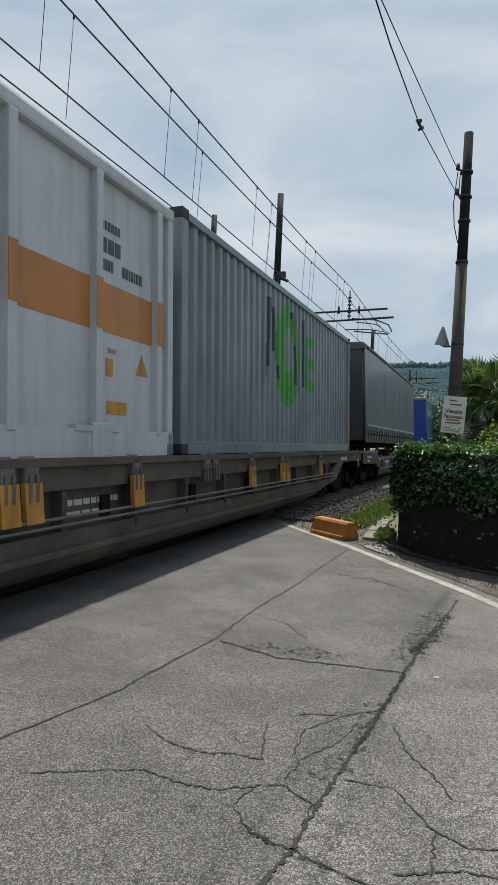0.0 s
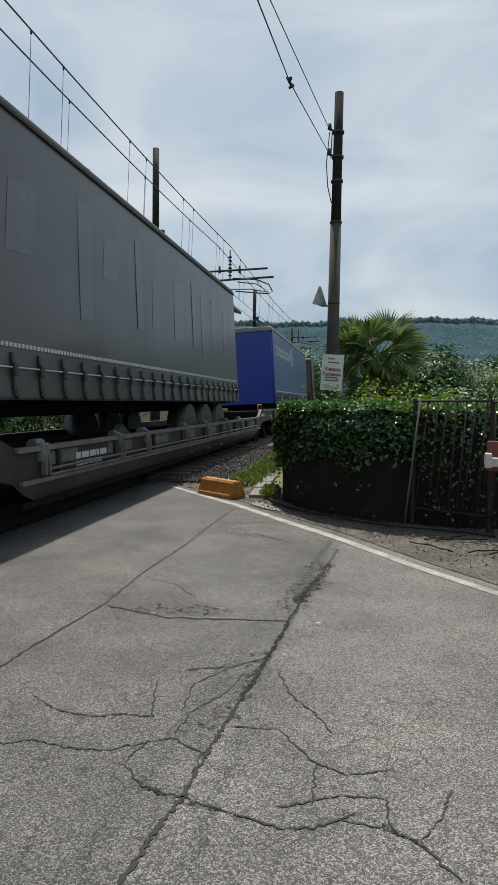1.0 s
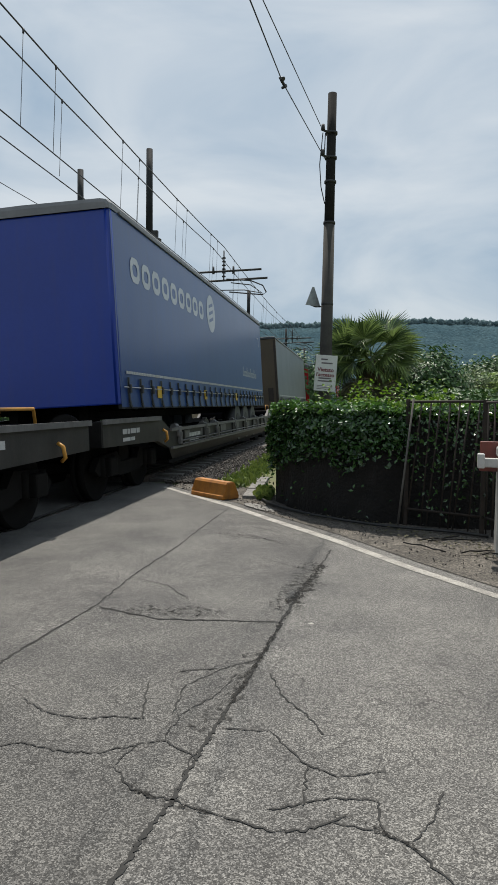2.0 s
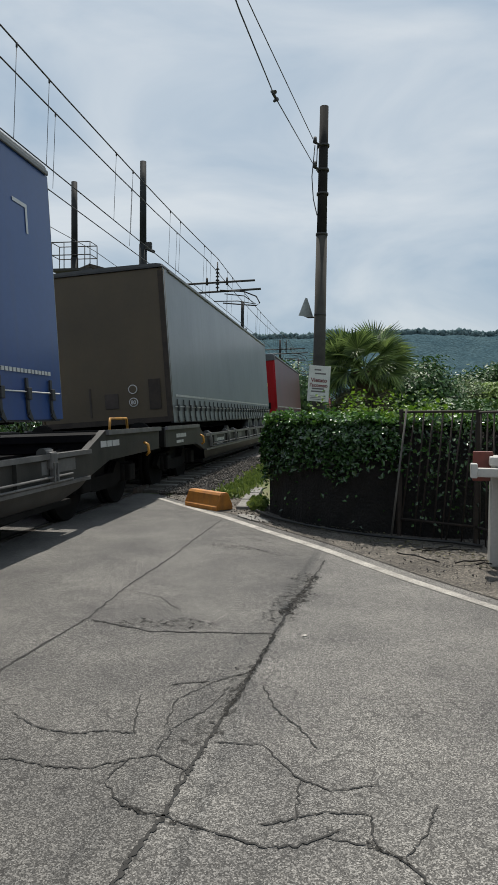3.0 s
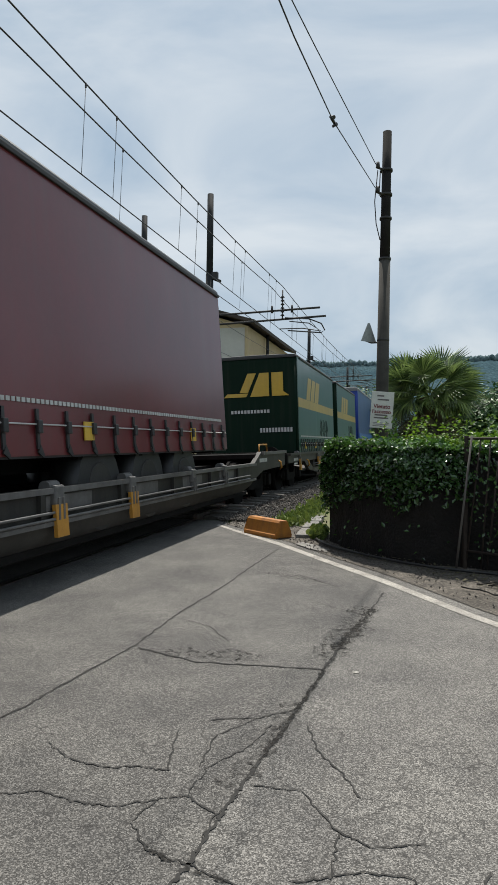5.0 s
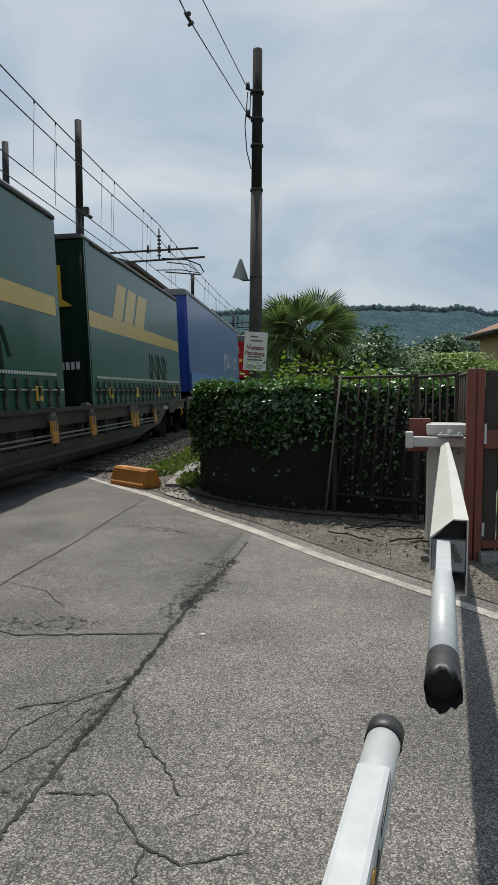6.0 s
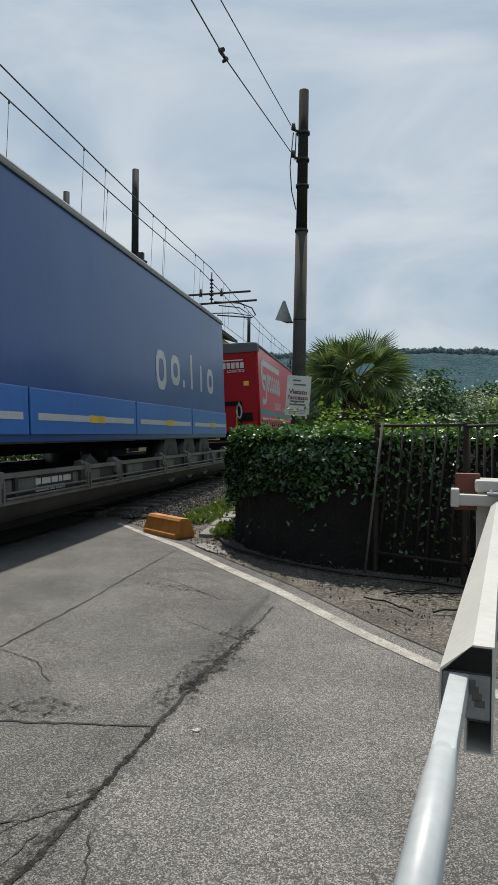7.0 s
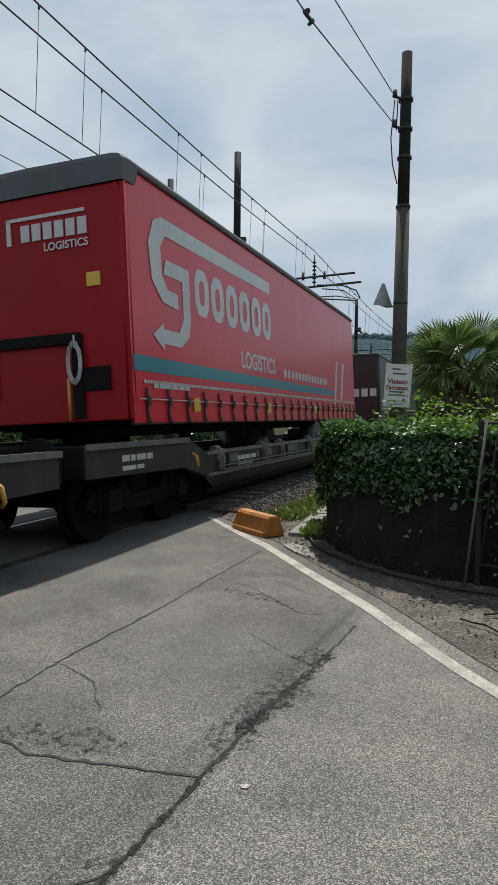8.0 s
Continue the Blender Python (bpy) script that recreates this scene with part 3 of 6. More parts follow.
def bogie(parent, y):
    bm = bmesh.new()
    for side in (-1, 1):
        prism(bm, [(y - 1.35, 0.45), (y - 1.15, 0.62), (y - 0.5, 0.66), (y - 0.35, 0.5), (y + 0.35, 0.5), (y + 0.5, 0.66), (y + 1.15, 0.62), (y + 1.35, 0.45),
                   (y + 1.2, 0.36), (y + 0.6, 0.36), (y + 0.4, 0.3), (y - 0.4, 0.3), (y - 0.6, 0.36), (y - 1.2, 0.36)], side * 0.93 - 0.05, side * 0.93 + 0.05)
        for dy in (-0.9, 0.9):
            box(bm, side * 1.0 - 0.09, side * 1.0 + 0.09, y + dy - 0.14, y + dy + 0.14, 0.34, 0.6, 0.03)
            for k in (-0.2, 0.2):
                tube(bm, (side * 0.98, y + dy + k, 0.34), (side * 0.98, y + dy + k, 0.62), 0.05, 0.05, 8)
    box(bm, -0.9, 0.9, y - 0.2, y + 0.2, 0.5, 0.75)
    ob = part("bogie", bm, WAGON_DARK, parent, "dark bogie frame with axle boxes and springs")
    wheelset(ob, y - 0.9)
    wheelset(ob, y + 0.9)


def clamp(parent, y, z, flap, paint=WAGON_GREY):
    """A folding container clamp on the side beam, some with an orange flap hanging below."""
    bm = bmesh.new()
    tube(bm, (HALF - 0.05, y - 0.09, z), (HALF - 0.05, y + 0.09, z), 0.06, 0.06, 10)
    box(bm, HALF - 0.03, HALF + 0.06, y - 0.08, y + 0.08, z - 0.17, z + 0.015, 0.02)
    box(bm, HALF + 0.02, HALF + 0.075, y - 0.05, y - 0.02, z - 0.3, z - 0.1)
    box(bm, HALF + 0.02, HALF + 0.075, y + 0.03, y + 0.06, z - 0.3, z - 0.1)
    ob = part("clamp", bm, paint, parent, "grey folding load clamp")
    if flap:
        bm = bmesh.new()
        prism(bm, [(y - 0.1, z - 0.16), (y + 0.1, z - 0.16), (y + 0.13, z - 0.46), (y - 0.07, z - 0.46)], HALF + 0.03, HALF + 0.07)
        part("flap", bm, ORANGE, ob, "worn orange steel flap")


def bars(bm, x, y, z, widths, height, gap=0.03):
    """Unreadable writing, as plain bars in a row along the side."""
    for w in widths:
        box(bm, x, x + 0.004, y, y + w, z, z + height)
        y += w + gap


def wagon(s0, s1, kind, top=1.12, paint=None, flaps=False):
    """A low freight wagon: pocket wagons carry trailers, flat ones carry containers."""
    length = s1 - s0
    paint = paint or WAGON
    label = "dirty grey pocket wagon carrying a trailer" if kind == "pocket" else "dirty brown-grey container flat wagon"
    w = thing("freight_wagon", label, "wagon", "wagons of the freight train")
    moving.append((w, s0))
    e = 3.3
    for side in (1, -1):
        bm = bmesh.new()
        a, b = (HALF - 0.09, HALF) if side > 0 else (-HALF, -HALF + 0.09)
        if kind == "pocket":
            prism(bm, [(0, top - 0.34), (0, top), (e - 0.9, top + 0.02), (e - 0.3, top - 0.2), (e + 2.2, top - 0.2), (e + 2.5, top - 0.06), (e + 2.8, top - 0.2), (length - e + 0.3, top - 0.2), (length - e + 0.9, top + 0.02),
                       (length, top), (length, top - 0.34), (length - e + 1.0, top - 0.38), (length - e + 0.3, 0.58), (e - 0.3, 0.58), (e - 1.0, top - 0.38)], a, b)
        else:
            prism(bm, [(0, top - 0.24), (0, top), (length, top), (length, top - 0.24)], a, b)
            prism(bm, [(e - 1.0, top - 0.24), (e - 0.3, top - 0.24), (e + 0.5, 0.56), (length - e - 0.5, 0.56), (length - e + 0.3, top - 0.24), (length - e + 1.0, top - 0.24), (length - e + 0.2, 0.52), (length - e - 1.6, 0.36), (e + 1.6, 0.36), (e - 0.2, 0.52)], a, b)
            prism(bm, [(e - 0.3, top - 0.2), (length - e + 0.3, top - 0.2), (length - e - 0.5, 0.5), (e + 0.5, 0.5)], a - side * 0.11, b - side * 0.11)
        beam = part("side_beam", bm, paint, w)
        bm = bmesh.new()
        rows = []
        belly = ((HALF - 0.012, 0.59, e - 0.35, length - e + 0.35), (HALF - 0.05, 0.47, e - 0.12, length - e + 0.12), (HALF - 0.15, 0.33, e + 0.35, length - e - 0.35), (HALF - 0.34, 0.22, e + 0.9, length - e - 0.9), (HALF - 0.6, 0.19, e + 1.2, length - e - 1.2))
        if kind == "flat":
            belly = ((HALF - 0.004, 0.40, e + 1.2, length - e - 1.2), (HALF - 0.05, 0.30, e + 1.5, length - e - 1.5), (HALF - 0.16, 0.21, e + 2.0, length - e - 2.0), (HALF - 0.45, 0.18, e + 2.3, length - e - 2.3))
        for x, z, y0, y1 in belly:
            rows.append([bm.verts.new((side * x, y0 + (y1 - y0) * k / 12, z)) for k in range(13)])
        for p, q in zip(rows, rows[1:]):
            for k in range(12):
                bm.faces.new((p[k], p[k + 1], q[k + 1], q[k])).smooth = True
        part("belly", bm, paint, beam, "smooth sheet sloping inward under the beam")
        if kind == "pocket":
            bm = bmesh.new()
            box(bm, side * HALF - 0.004, side * HALF + 0.004, 0, 0.85, top - 0.41, top - 0.27, 0.003)
            panel = mesh_of("side_panel", bm, WAGON_GREY)
            k = e + 0.2
            while k < length - e - 0.9:
                shared("side_panel", panel, beam, Matrix.Translation((0, k, 0)))
                k += 1.75
        bm = bmesh.new()
        o = HALF if side > 0 else -HALF - 0.05
        if kind == "pocket":
            box(bm, o, o + 0.05, 0.0, e - 0.9, top - 0.045, top + 0.018)
            box(bm, o, o + 0.05, length - e + 0.9, length, top - 0.045, top + 0.018)
            box(bm, o, o + 0.045, e - 0.3, length - e + 0.3, top - 0.25, top - 0.198)
            box(bm, o, o + 0.04, e - 0.25, length - e + 0.25, 0.56, 0.60)
        else:
            box(bm, o, o + 0.06, 0.0, length, top - 0.05, top + 0.012)
            box(bm, o, o + 0.04, e + 1.4, length - e - 1.4, 0.38, 0.43)
        part("flange", bm, WAGON_GREY if kind == "pocket" else paint, beam, "worn flange along the beam")
        if side > 0:
            bm = bmesh.new()
            box(bm, HALF - (0.11 if kind == "flat" else 0.0), HALF + (0.0 if kind == "flat" else 0.045), 0, 0.06, 0.5 if kind == "flat" else 0.6, top - 0.25)
            rib = mesh_of("stiffener", bm, paint)
            k = e + 0.5
            while k < length - e - 0.4:
                shared("stiffener", rib, beam, Matrix.Translation((0, k, 0)))
                k += 1.15 if kind == "flat" else 1.6
            bm = bmesh.new()
            for z in (0.66, 0.72):
                tube(bm, (HALF + 0.05, e + 0.3, z - 0.04), (HALF + 0.05, length - e - 0.3, z - 0.04), 0.014, 0.014, 6)
            part("brake_pipe", bm, WAGON_GREY, beam, "thin steel brake pipes")
            bm = bmesh.new()
            bars(bm, HALF + 0.003, 0.7, top - 0.2, (0.16, 0.1, 0.22, 0.14), 0.07)
            bars(bm, HALF + 0.003, 0.7, top - 0.3, (0.3, 0.16), 0.05)
            bars(bm, HALF + 0.003, length - 2.6, top - 0.2, (0.2, 0.16, 0.26), 0.08)
            bars(bm, HALF + 0.003, e + 1.0, 0.72, (0.12, 0.2, 0.16, 0.08, 0.2), 0.07) if kind == "pocket" else bars(bm, HALF - 0.108, e + 9.8, 0.74, (0.1, 0.07, 0.12, 0.1, 0.08, 0.1, 0.12, 0.09), 0.05, 0.02)
            bars(bm, HALF + 0.003 if kind == "pocket" else HALF - 0.108, e + (1.0 if kind == "pocket" else 9.8), 0.64, (0.3, 0.12, 0.24), 0.05)
            part("stencilled_mark", bm, WHITE_MARK, w, "faded white stencilled marks")
    bm = bmesh.new()
    box(bm, -1.2, 1.2, 0.1, e - 0.6, top - 0.12, top - 0.03)
    box(bm, -1.2, 1.2, length - e + 0.6, length - 0.1, top - 0.12, top - 0.03)
    if kind == "pocket":
        box(bm, -1.16, 1.16, e, length - e, 0.3, 0.36)
    k = 0.4
    while k < length:
        box(bm, -1.2, 1.2, k, k + 0.14, 0.62 if e < k < length - e else top - 0.25, 0.8 if e < k < length - e else top - 0.05)
        k += 1.9
    box(bm, -0.22, 0.22, 0.0, length, 0.62, 0.86)
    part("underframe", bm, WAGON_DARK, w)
    for y, d in ((0.0, -1), (length, 1)):
        bm = bmesh.new()
        box(bm, -1.25, 1.25, min(y, y + d * 0.02), max(y, y + d * 0.02) + 0.06, 0.78, top - 0.01, 0.01)
        for x in (-0.875, 0.875):
            tube(bm, (x, y, 1.0), (x, y + d * 0.2, 1.0), 0.09, 0.09, 12)
            tube(bm, (x, y + d * 0.2, 1.0), (x, y + d * 0.235, 1.0), 0.22, 0.22, 20)
        box(bm, -0.1, 0.1, min(y, y + d * 0.22), max(y, y + d * 0.22), 0.92, 1.06, 0.02)
        part("buffer_beam", bm, WAGON_DARK, w, "dark end beam with round buffers and coupling")
    for y in (1.75, length - 1.75):
        bogie(w, y)
    ys = [e + 0.2, e + 2.3, e + 3.4, e + 5.6, e + 7.2, e + 9.3, e + 10.9] if kind == "pocket" else [1.4, 4.6, 6.4, 8.3, 9.9, 12.3, 14.1, 15.8, 17.4, 18.9, 21.5]
    for i, y in enumerate(ys):
        if y < length - 1.0:
            clamp(w, y, top - 0.19 if kind == "pocket" else top, kind == "flat" and i != 7 or flaps and i in (2, 3, 4))
            if kind == "flat" and i in (1, 5, 7, 9):
                clamp(w, y + 0.26, top, i != 7)
    for y in (2.5, length - 0.9):
        bm = bmesh.new()
        bent(bm, [(HALF + 0.03, y, top - 0.2), (HALF + 0.09, y, top - 0.24), (HALF + 0.1, y + 0.02, top - 0.36), (HALF + 0.05, y + 0.04, top - 0.4)], 0.022, 8)
        part("lift_hook", bm, ORANGE, w, "orange hook")
    bm = bmesh.new()
    bent(bm, [(HALF - 0.25, length - 1.6, top - 0.02), (HALF - 0.25, length - 1.56, top + 0.17), (HALF - 0.25, length - 0.86, top + 0.17), (HALF - 0.25, length - 0.82, top - 0.02)], 0.02, 8)
    part("hand_rail", bm, ORANGE, w, "orange hand rail")
    return w


def patch(bm, x, outline):
    """A flat shape of (y, z) corners just proud of a side."""
    prism(bm, outline, x, x + 0.0015)


def rounded(y0, y1, z0, z1):
    r = min(y1 - y0, z1 - z0) * 0.06
    return [(y0 + r, z0), (y1 - r, z0), (y1, z0 + r), (y1, z1 - r), (y1 - r, z1), (y0 + r, z1), (y0, z1 - r), (y0, z0 + r)]


def loop_mark(bm, x, y0, y1, z0, z1, stroke):
    """A rounded loop of even stroke just proud of a side."""
    n = 12
    rim = []
    for k in range(n):
        a = 2 * math.pi * k / n
        c, d = math.cos(a), math.sin(a)
        f = 1.0 / (abs(c) ** 3.2 + abs(d) ** 3.2) ** (1 / 3.2)
        rim.append([((y0 + y1) / 2 + ((y1 - y0) / 2 - w) * c * f, (z0 + z1) / 2 + ((z1 - z0) / 2 - w) * d * f) for w in (0.0, stroke)])
    front = [[bm.verts.new((x + 0.0015, *p)) for p in pair] for pair in rim]
    for k in range(n):
        (a, b), (c, d) = front[k], front[(k + 1) % n]
        bm.faces.new((a, b, d, c))


def loft_side(x, length, z0, z1, wave, seed):
    """A tarpaulin side: a sheet that bulges a little between its posts."""
    bm = bmesh.new()
    ny, nz = 84, 12
    grid = []
    for i in range(ny + 1):
        y = length * i / ny
        row = []
        for k in range(nz + 1):
            z = z0 + (z1 - z0) * k / nz
            edge = math.sin(math.pi * k / nz) * min(1, 6 * min(i, ny - i) / ny)
            d = wave * edge * (0.6 + noise.noise(Vector((y * 0.9, z * 0.55, seed)))) + wave * 0.5 * edge * noise.noise(Vector((y * 3.1, z * 0.6, seed + 9)))
            flap = 0.012 * math.sin(y * 11.0 + seed) * max(0.0, 1 - k / 2.2)
            row.append(bm.verts.new((x + math.copysign(min(d, 0.007) + flap, x), y, z)))
        grid.append(row)
    for i in range(ny):
        for k in range(nz):
            f = bm.faces.new((grid[i][k], grid[i + 1][k], grid[i + 1][k + 1], grid[i][k + 1]))
            f.smooth = True
    return bm


def running_gear(parent, length, zb):
    bm = bmesh.new()
    for x in (-0.55, 0.55):
        box(bm, x - 0.07, x + 0.07, 0.4, length - 0.2, zb - 0.22, zb + 0.02)
    k = 0.8
    while k < length:
        box(bm, -1.2, 1.2, k, k + 0.1, zb - 0.1, zb + 0.01)
        k += 1.5
    for x in (-0.7, 0.7):
        box(bm, x - 0.06, x + 0.06, 2.5, 2.66, 0.36, zb - 0.2)
    box(bm, -0.35, 0.35, 0.9, 1.5, 1.06, zb)
    part("chassis", bm, WAGON_DARK, parent, "dark steel chassis with landing legs")
    for k in range(3):
        y = length - 4.6 + 1.31 * k
        for x in (-1, 1):
            bm = bmesh.new()
            tube(bm, (x * 0.86, y, 0.84), (x * 1.2, y, 0.84), 0.48, 0.48, 22)
            wheel = part("wheel", bm, BLACK, parent, "black trailer tyre")
            bm = bmesh.new()
            tube(bm, (x * 1.19, y, 0.84), (x * 1.215, y, 0.84), 0.27, 0.24, 16)
            part("rim", bm, WAGON, wheel, "dull steel rim")


STRAP_BM = bmesh.new()
box(STRAP_BM, 0, 0.016, -0.022, 0.022, -0.02, 0.34)
box(STRAP_BM, 0.012, 0.045, -0.035, 0.035, 0.12, 0.24, 0.008)
prism(STRAP_BM, [(-0.02, -0.05), (0.06, -0.10), (0.075, -0.07), (0.02, 0.02)], 0.004, 0.02)
STRAP = mesh_of("strap", STRAP_BM, BLACK)


def trailer(s0, length, zb, zt, side_mat, front_mat, roof_mat, label, straps=26, edge_mat=None, cap=0.16, gear=True, wave=0.022, strap_band=0.34, lashed=True, plates=True, group="trailers on the train"):
    """A curtain-sided load: two tarpaulin sides, front wall, rear doors, roof and rail."""
    t = thing("curtain_trailer" if gear else "swap_body", label, "trailer" if gear else "container", group)
    moving.append((t, s0))
    edge_mat = edge_mat or DARK_STEEL
    lip = min(cap, 0.13)
    for x in (HALF, -HALF):
        part("curtain", loft_side(x, length, zb - 0.06, zt - lip * 0.55, wave, s0), side_mat, t)
    bm = bmesh.new()
    box(bm, -HALF, HALF, 0.0, 0.07, zb - 0.02, zt - cap, 0.02)
    for x in (-HALF + 0.06, HALF - 0.06):
        tube(bm, (x, 0.06, zb - 0.02), (x, 0.06, zt - cap), 0.065, 0.065, 12)
    part("front_wall", bm, front_mat, t)
    bm = bmesh.new()
    for x in (-1, 1):
        box(bm, min(0.01 * x, (HALF - 0.08) * x), max(0.01 * x, (HALF - 0.08) * x), length - 0.06, length, zb, zt - cap, 0.012)
        for k in (0.4, 0.8):
            tube(bm, (x * k, length + 0.03, zb + 0.05), (x * k, length + 0.03, zt - cap), 0.016, 0.016, 6)
    part("rear_door", bm, front_mat, t)
    for x in (-HALF + 0.03, HALF - 0.03):
        bm = bmesh.new()
        box(bm, x - 0.03, x + 0.03, length - 0.1, length + 0.01, zb - 0.03, zt - cap)
        part("rear_frame", bm, edge_mat, t)
    bm = bmesh.new()
    rows = []
    for y, drop, c in ((-0.03, 0.07, cap), (-0.01, 0.02, cap), (0.1, 0.0, cap), (0.24, 0.0, cap), (0.34, 0.0, lip), (length / 2, 0.0, lip), (length - 0.05, 0.0, lip), (length + 0.02, 0.05, lip)):
        arch = [(-HALF - 0.016, zt - c), (-HALF - 0.012, zt - 0.07), (-HALF + 0.03, zt - 0.02), (-HALF + 0.12, zt), (0, zt + 0.02), (HALF - 0.12, zt), (HALF - 0.03, zt - 0.02), (HALF + 0.012, zt - 0.07), (HALF + 0.016, zt - c)]
        rows.append([bm.verts.new((x * (1 - drop * 0.3), y, z - drop * (z - zt + c) / c)) for x, z in arch])
    for a, b in zip(rows, rows[1:]):
        for i in range(len(arch) - 1):
            bm.faces.new((a[i], b[i], b[i + 1], a[i + 1]))
    bm.faces.new(rows[0])
    bm.faces.new(rows[-1][::-1])
    part("roof", bm, roof_mat, t)
    for x in (1, -1):
        bm = bmesh.new()
        box(bm, min(x * (HALF + 0.005), x * (HALF + 0.03)), max(x * (HALF + 0.005), x * (HALF + 0.03)), 0.34, length - 0.02, zt - lip - 0.03, zt - lip + 0.02, 0.008)
        part("roof_rail", bm, edge_mat, t)
        bm = bmesh.new()
        box(bm, min(x * (HALF - 0.06), x * (HALF - 0.005)), max(x * (HALF - 0.06), x * (HALF - 0.005)), 0.05, length - 0.05, zb - 0.08, zb + 0.03)
        part("side_rail", bm, DARK_STEEL, t)
    if lashed:
        bm = bmesh.new()
        k = 0.25
        while k < length - 0.3:
            box(bm, HALF + 0.012, HALF + 0.02, k, k + 0.05, zb + strap_band + 0.07, zb + strap_band + 0.11)
            k += 0.075
        part("reflective_strip", bm, WHITE_MARK, t, "dotted white reflective strip")
        bm = bmesh.new()
        tube(bm, (HALF + 0.03, 0.1, zb + 0.22), (HALF + 0.03, length - 0.1, zb + 0.22), 0.008, 0.008, 6)
        part("customs_cable", bm, WHITE_MARK, t)
        for i in range(straps):
            shared("strap", STRAP, t, Matrix.Translation((HALF + 0.014, 0.3 + (length - 0.6) * i / (straps - 1), zb + 0.02)))
        for f in (0.12, 0.36, 0.62, 0.86) if plates else ():
            bm = bmesh.new()
            box(bm, HALF + 0.016, HALF + 0.03, length * f, length * f + 0.2, zb + 0.08, zb + 0.27)
            part("marker_plate", bm, YELLOW, t, "yellow marker plate")
    if gear:
        running_gear(t, length, zb)
    else:
        bm = bmesh.new()
        box(bm, -1.1, 1.1, 0.1, length - 0.1, zb - 0.1, zb + 0.02)
        part("base_frame", bm, WAGON_DARK, t)
    return t


def paint(name, colour, second=None, rough=0.38, coat=0.3, streaks=0.14, spec=0.5):
    return surface(name, colour, second or tuple(c * 0.8 for c in colour), rough=rough, size=2.2, grain=14, bump=0.05, streaks=streaks, coat=coat, mottle=0.035, spec=spec)


T_GREY = paint("dark_grey_tarpaulin", (0.062, 0.061, 0.060), (0.036, 0.037, 0.037), 0.42, streaks=0.35)
T_GREY_LIGHT = paint("faded_grey_print", (0.085, 0.086, 0.087), (0.058, 0.059, 0.06), rough=0.42, streaks=0.4)
T_BLUE = paint("blue_tarpaulin", (0.015, 0.055, 0.20), (0.012, 0.043, 0.16))
T_BLUE_FRONT = paint("deep_blue_panel", (0.010, 0.042, 0.30), coat=0.05)
T_SILVER = paint("silver_tarpaulin", (0.188, 0.192, 0.192), (0.145, 0.148, 0.148), 0.42, spec=0.35)
# tan darkened: the front wall's shade is put into the colour
T_TAN = paint("shade_dark_tan_panel", (0.085, 0.062, 0.032), (0.055, 0.04, 0.022), 0.6, 0.0)
T_RED = paint("red_tarpaulin", (0.64, 0.02, 0.035), (0.56, 0.017, 0.028), spec=0.4)
T_RED_DULL = paint("dull_dark_red_tarpaulin", (0.15, 0.022, 0.026), (0.11, 0.02, 0.023), 0.38)
# about half of T_RED: the front wall's shade is put into it
T_RED_FRONT = paint("shade_dark_red_panel", (0.31, 0.007, 0.011), rough=0.5, coat=0.0, streaks=0.06, spec=0.2)
T_GREEN = paint("green_tarpaulin", (0.013, 0.085, 0.05), (0.011, 0.068, 0.04))
# far darker than T_GREEN: front-wall shade in the colour; sprayed strokes share it
T_GREEN_FRONT = paint("shade_dark_green_panel", (0.003, 0.017, 0.009), rough=0.6, coat=0.0, spec=0.12)
T_PETROL = paint("royal_blue_tarpaulin", (0.016, 0.07, 0.25), (0.014, 0.055, 0.2))
T_AZURE = paint("azure_side_board", (0.035, 0.16, 0.50), (0.03, 0.13, 0.42))
T_BLACK = paint("black_tarpaulin", (0.02, 0.021, 0.023), rough=0.35)
ROOF_GREY = paint("grey_roof_sheet", (0.098, 0.105, 0.115), (0.075, 0.08, 0.088), 0.6, 0.0, spec=0.25)
ROOF_PALE = paint("pale_roof_sheet", (0.22, 0.22, 0.22), (0.15, 0.15, 0.15), 0.5, 0.0, spec=0.3)
P_WHITE = paint("white_print", (0.52, 0.52, 0.52), (0.44, 0.44, 0.44))
P_YELLOW = paint("yellow_print", (0.56, 0.36, 0.035), (0.46, 0.29, 0.03))
P_TEAL = paint("teal_stripe", (0.02, 0.20, 0.24))
BOX_WHITE = surface("container_white", (0.52, 0.54, 0.575), (0.43, 0.445, 0.47), rough=0.45, size=1.6, grain=25, bump=0.03, streaks=0.22, mottle=0.03)
BOX_ORANGE = surface("container_orange", (0.50, 0.19, 0.035), (0.40, 0.145, 0.028), rough=0.45, size=0.9, grain=25, bump=0.03, streaks=0.3, mottle=0.03)
BOX_STEEL = surface("container_blue_grey", (0.215, 0.25, 0.285), (0.16, 0.185, 0.21), rough=0.42, size=0.9, grain=25, bump=0.03, streaks=0.35, mottle=0.03)
SIGN_DARK = surface("faded_black_stencil", (0.06, 0.063, 0.07), (0.09, 0.093, 0.1), rough=0.6, size=0.1)
GRAFFITI_GREEN = surface("green_spray", (0.05, 0.33, 0.02), (0.04, 0.24, 0.02), rough=0.5, size=0.3, streaks=0.2)
GRAFFITI_DARK = surface("dark_spray", (0.035, 0.05, 0.075), (0.025, 0.035, 0.055), rough=0.5, size=0.3)

wagon(-8.6, 17.75, "flat", 1.13, WAGON_BROWN)
wagon(18.1, 38.5, "pocket", 1.12)
wagon(38.95, 57.2, "pocket", 1.12)
wagon(57.6, 73.8, "pocket", 1.12)
wagon(74.2, 93.6, "pocket", 1.10, flaps=True)
wagon(94.05, 111.9, "flat", 1.03, WAGON)
wagon(112.3, 131.0, "pocket", 1.08)
wagon(131.45, 150.0, "pocket", 1.12)
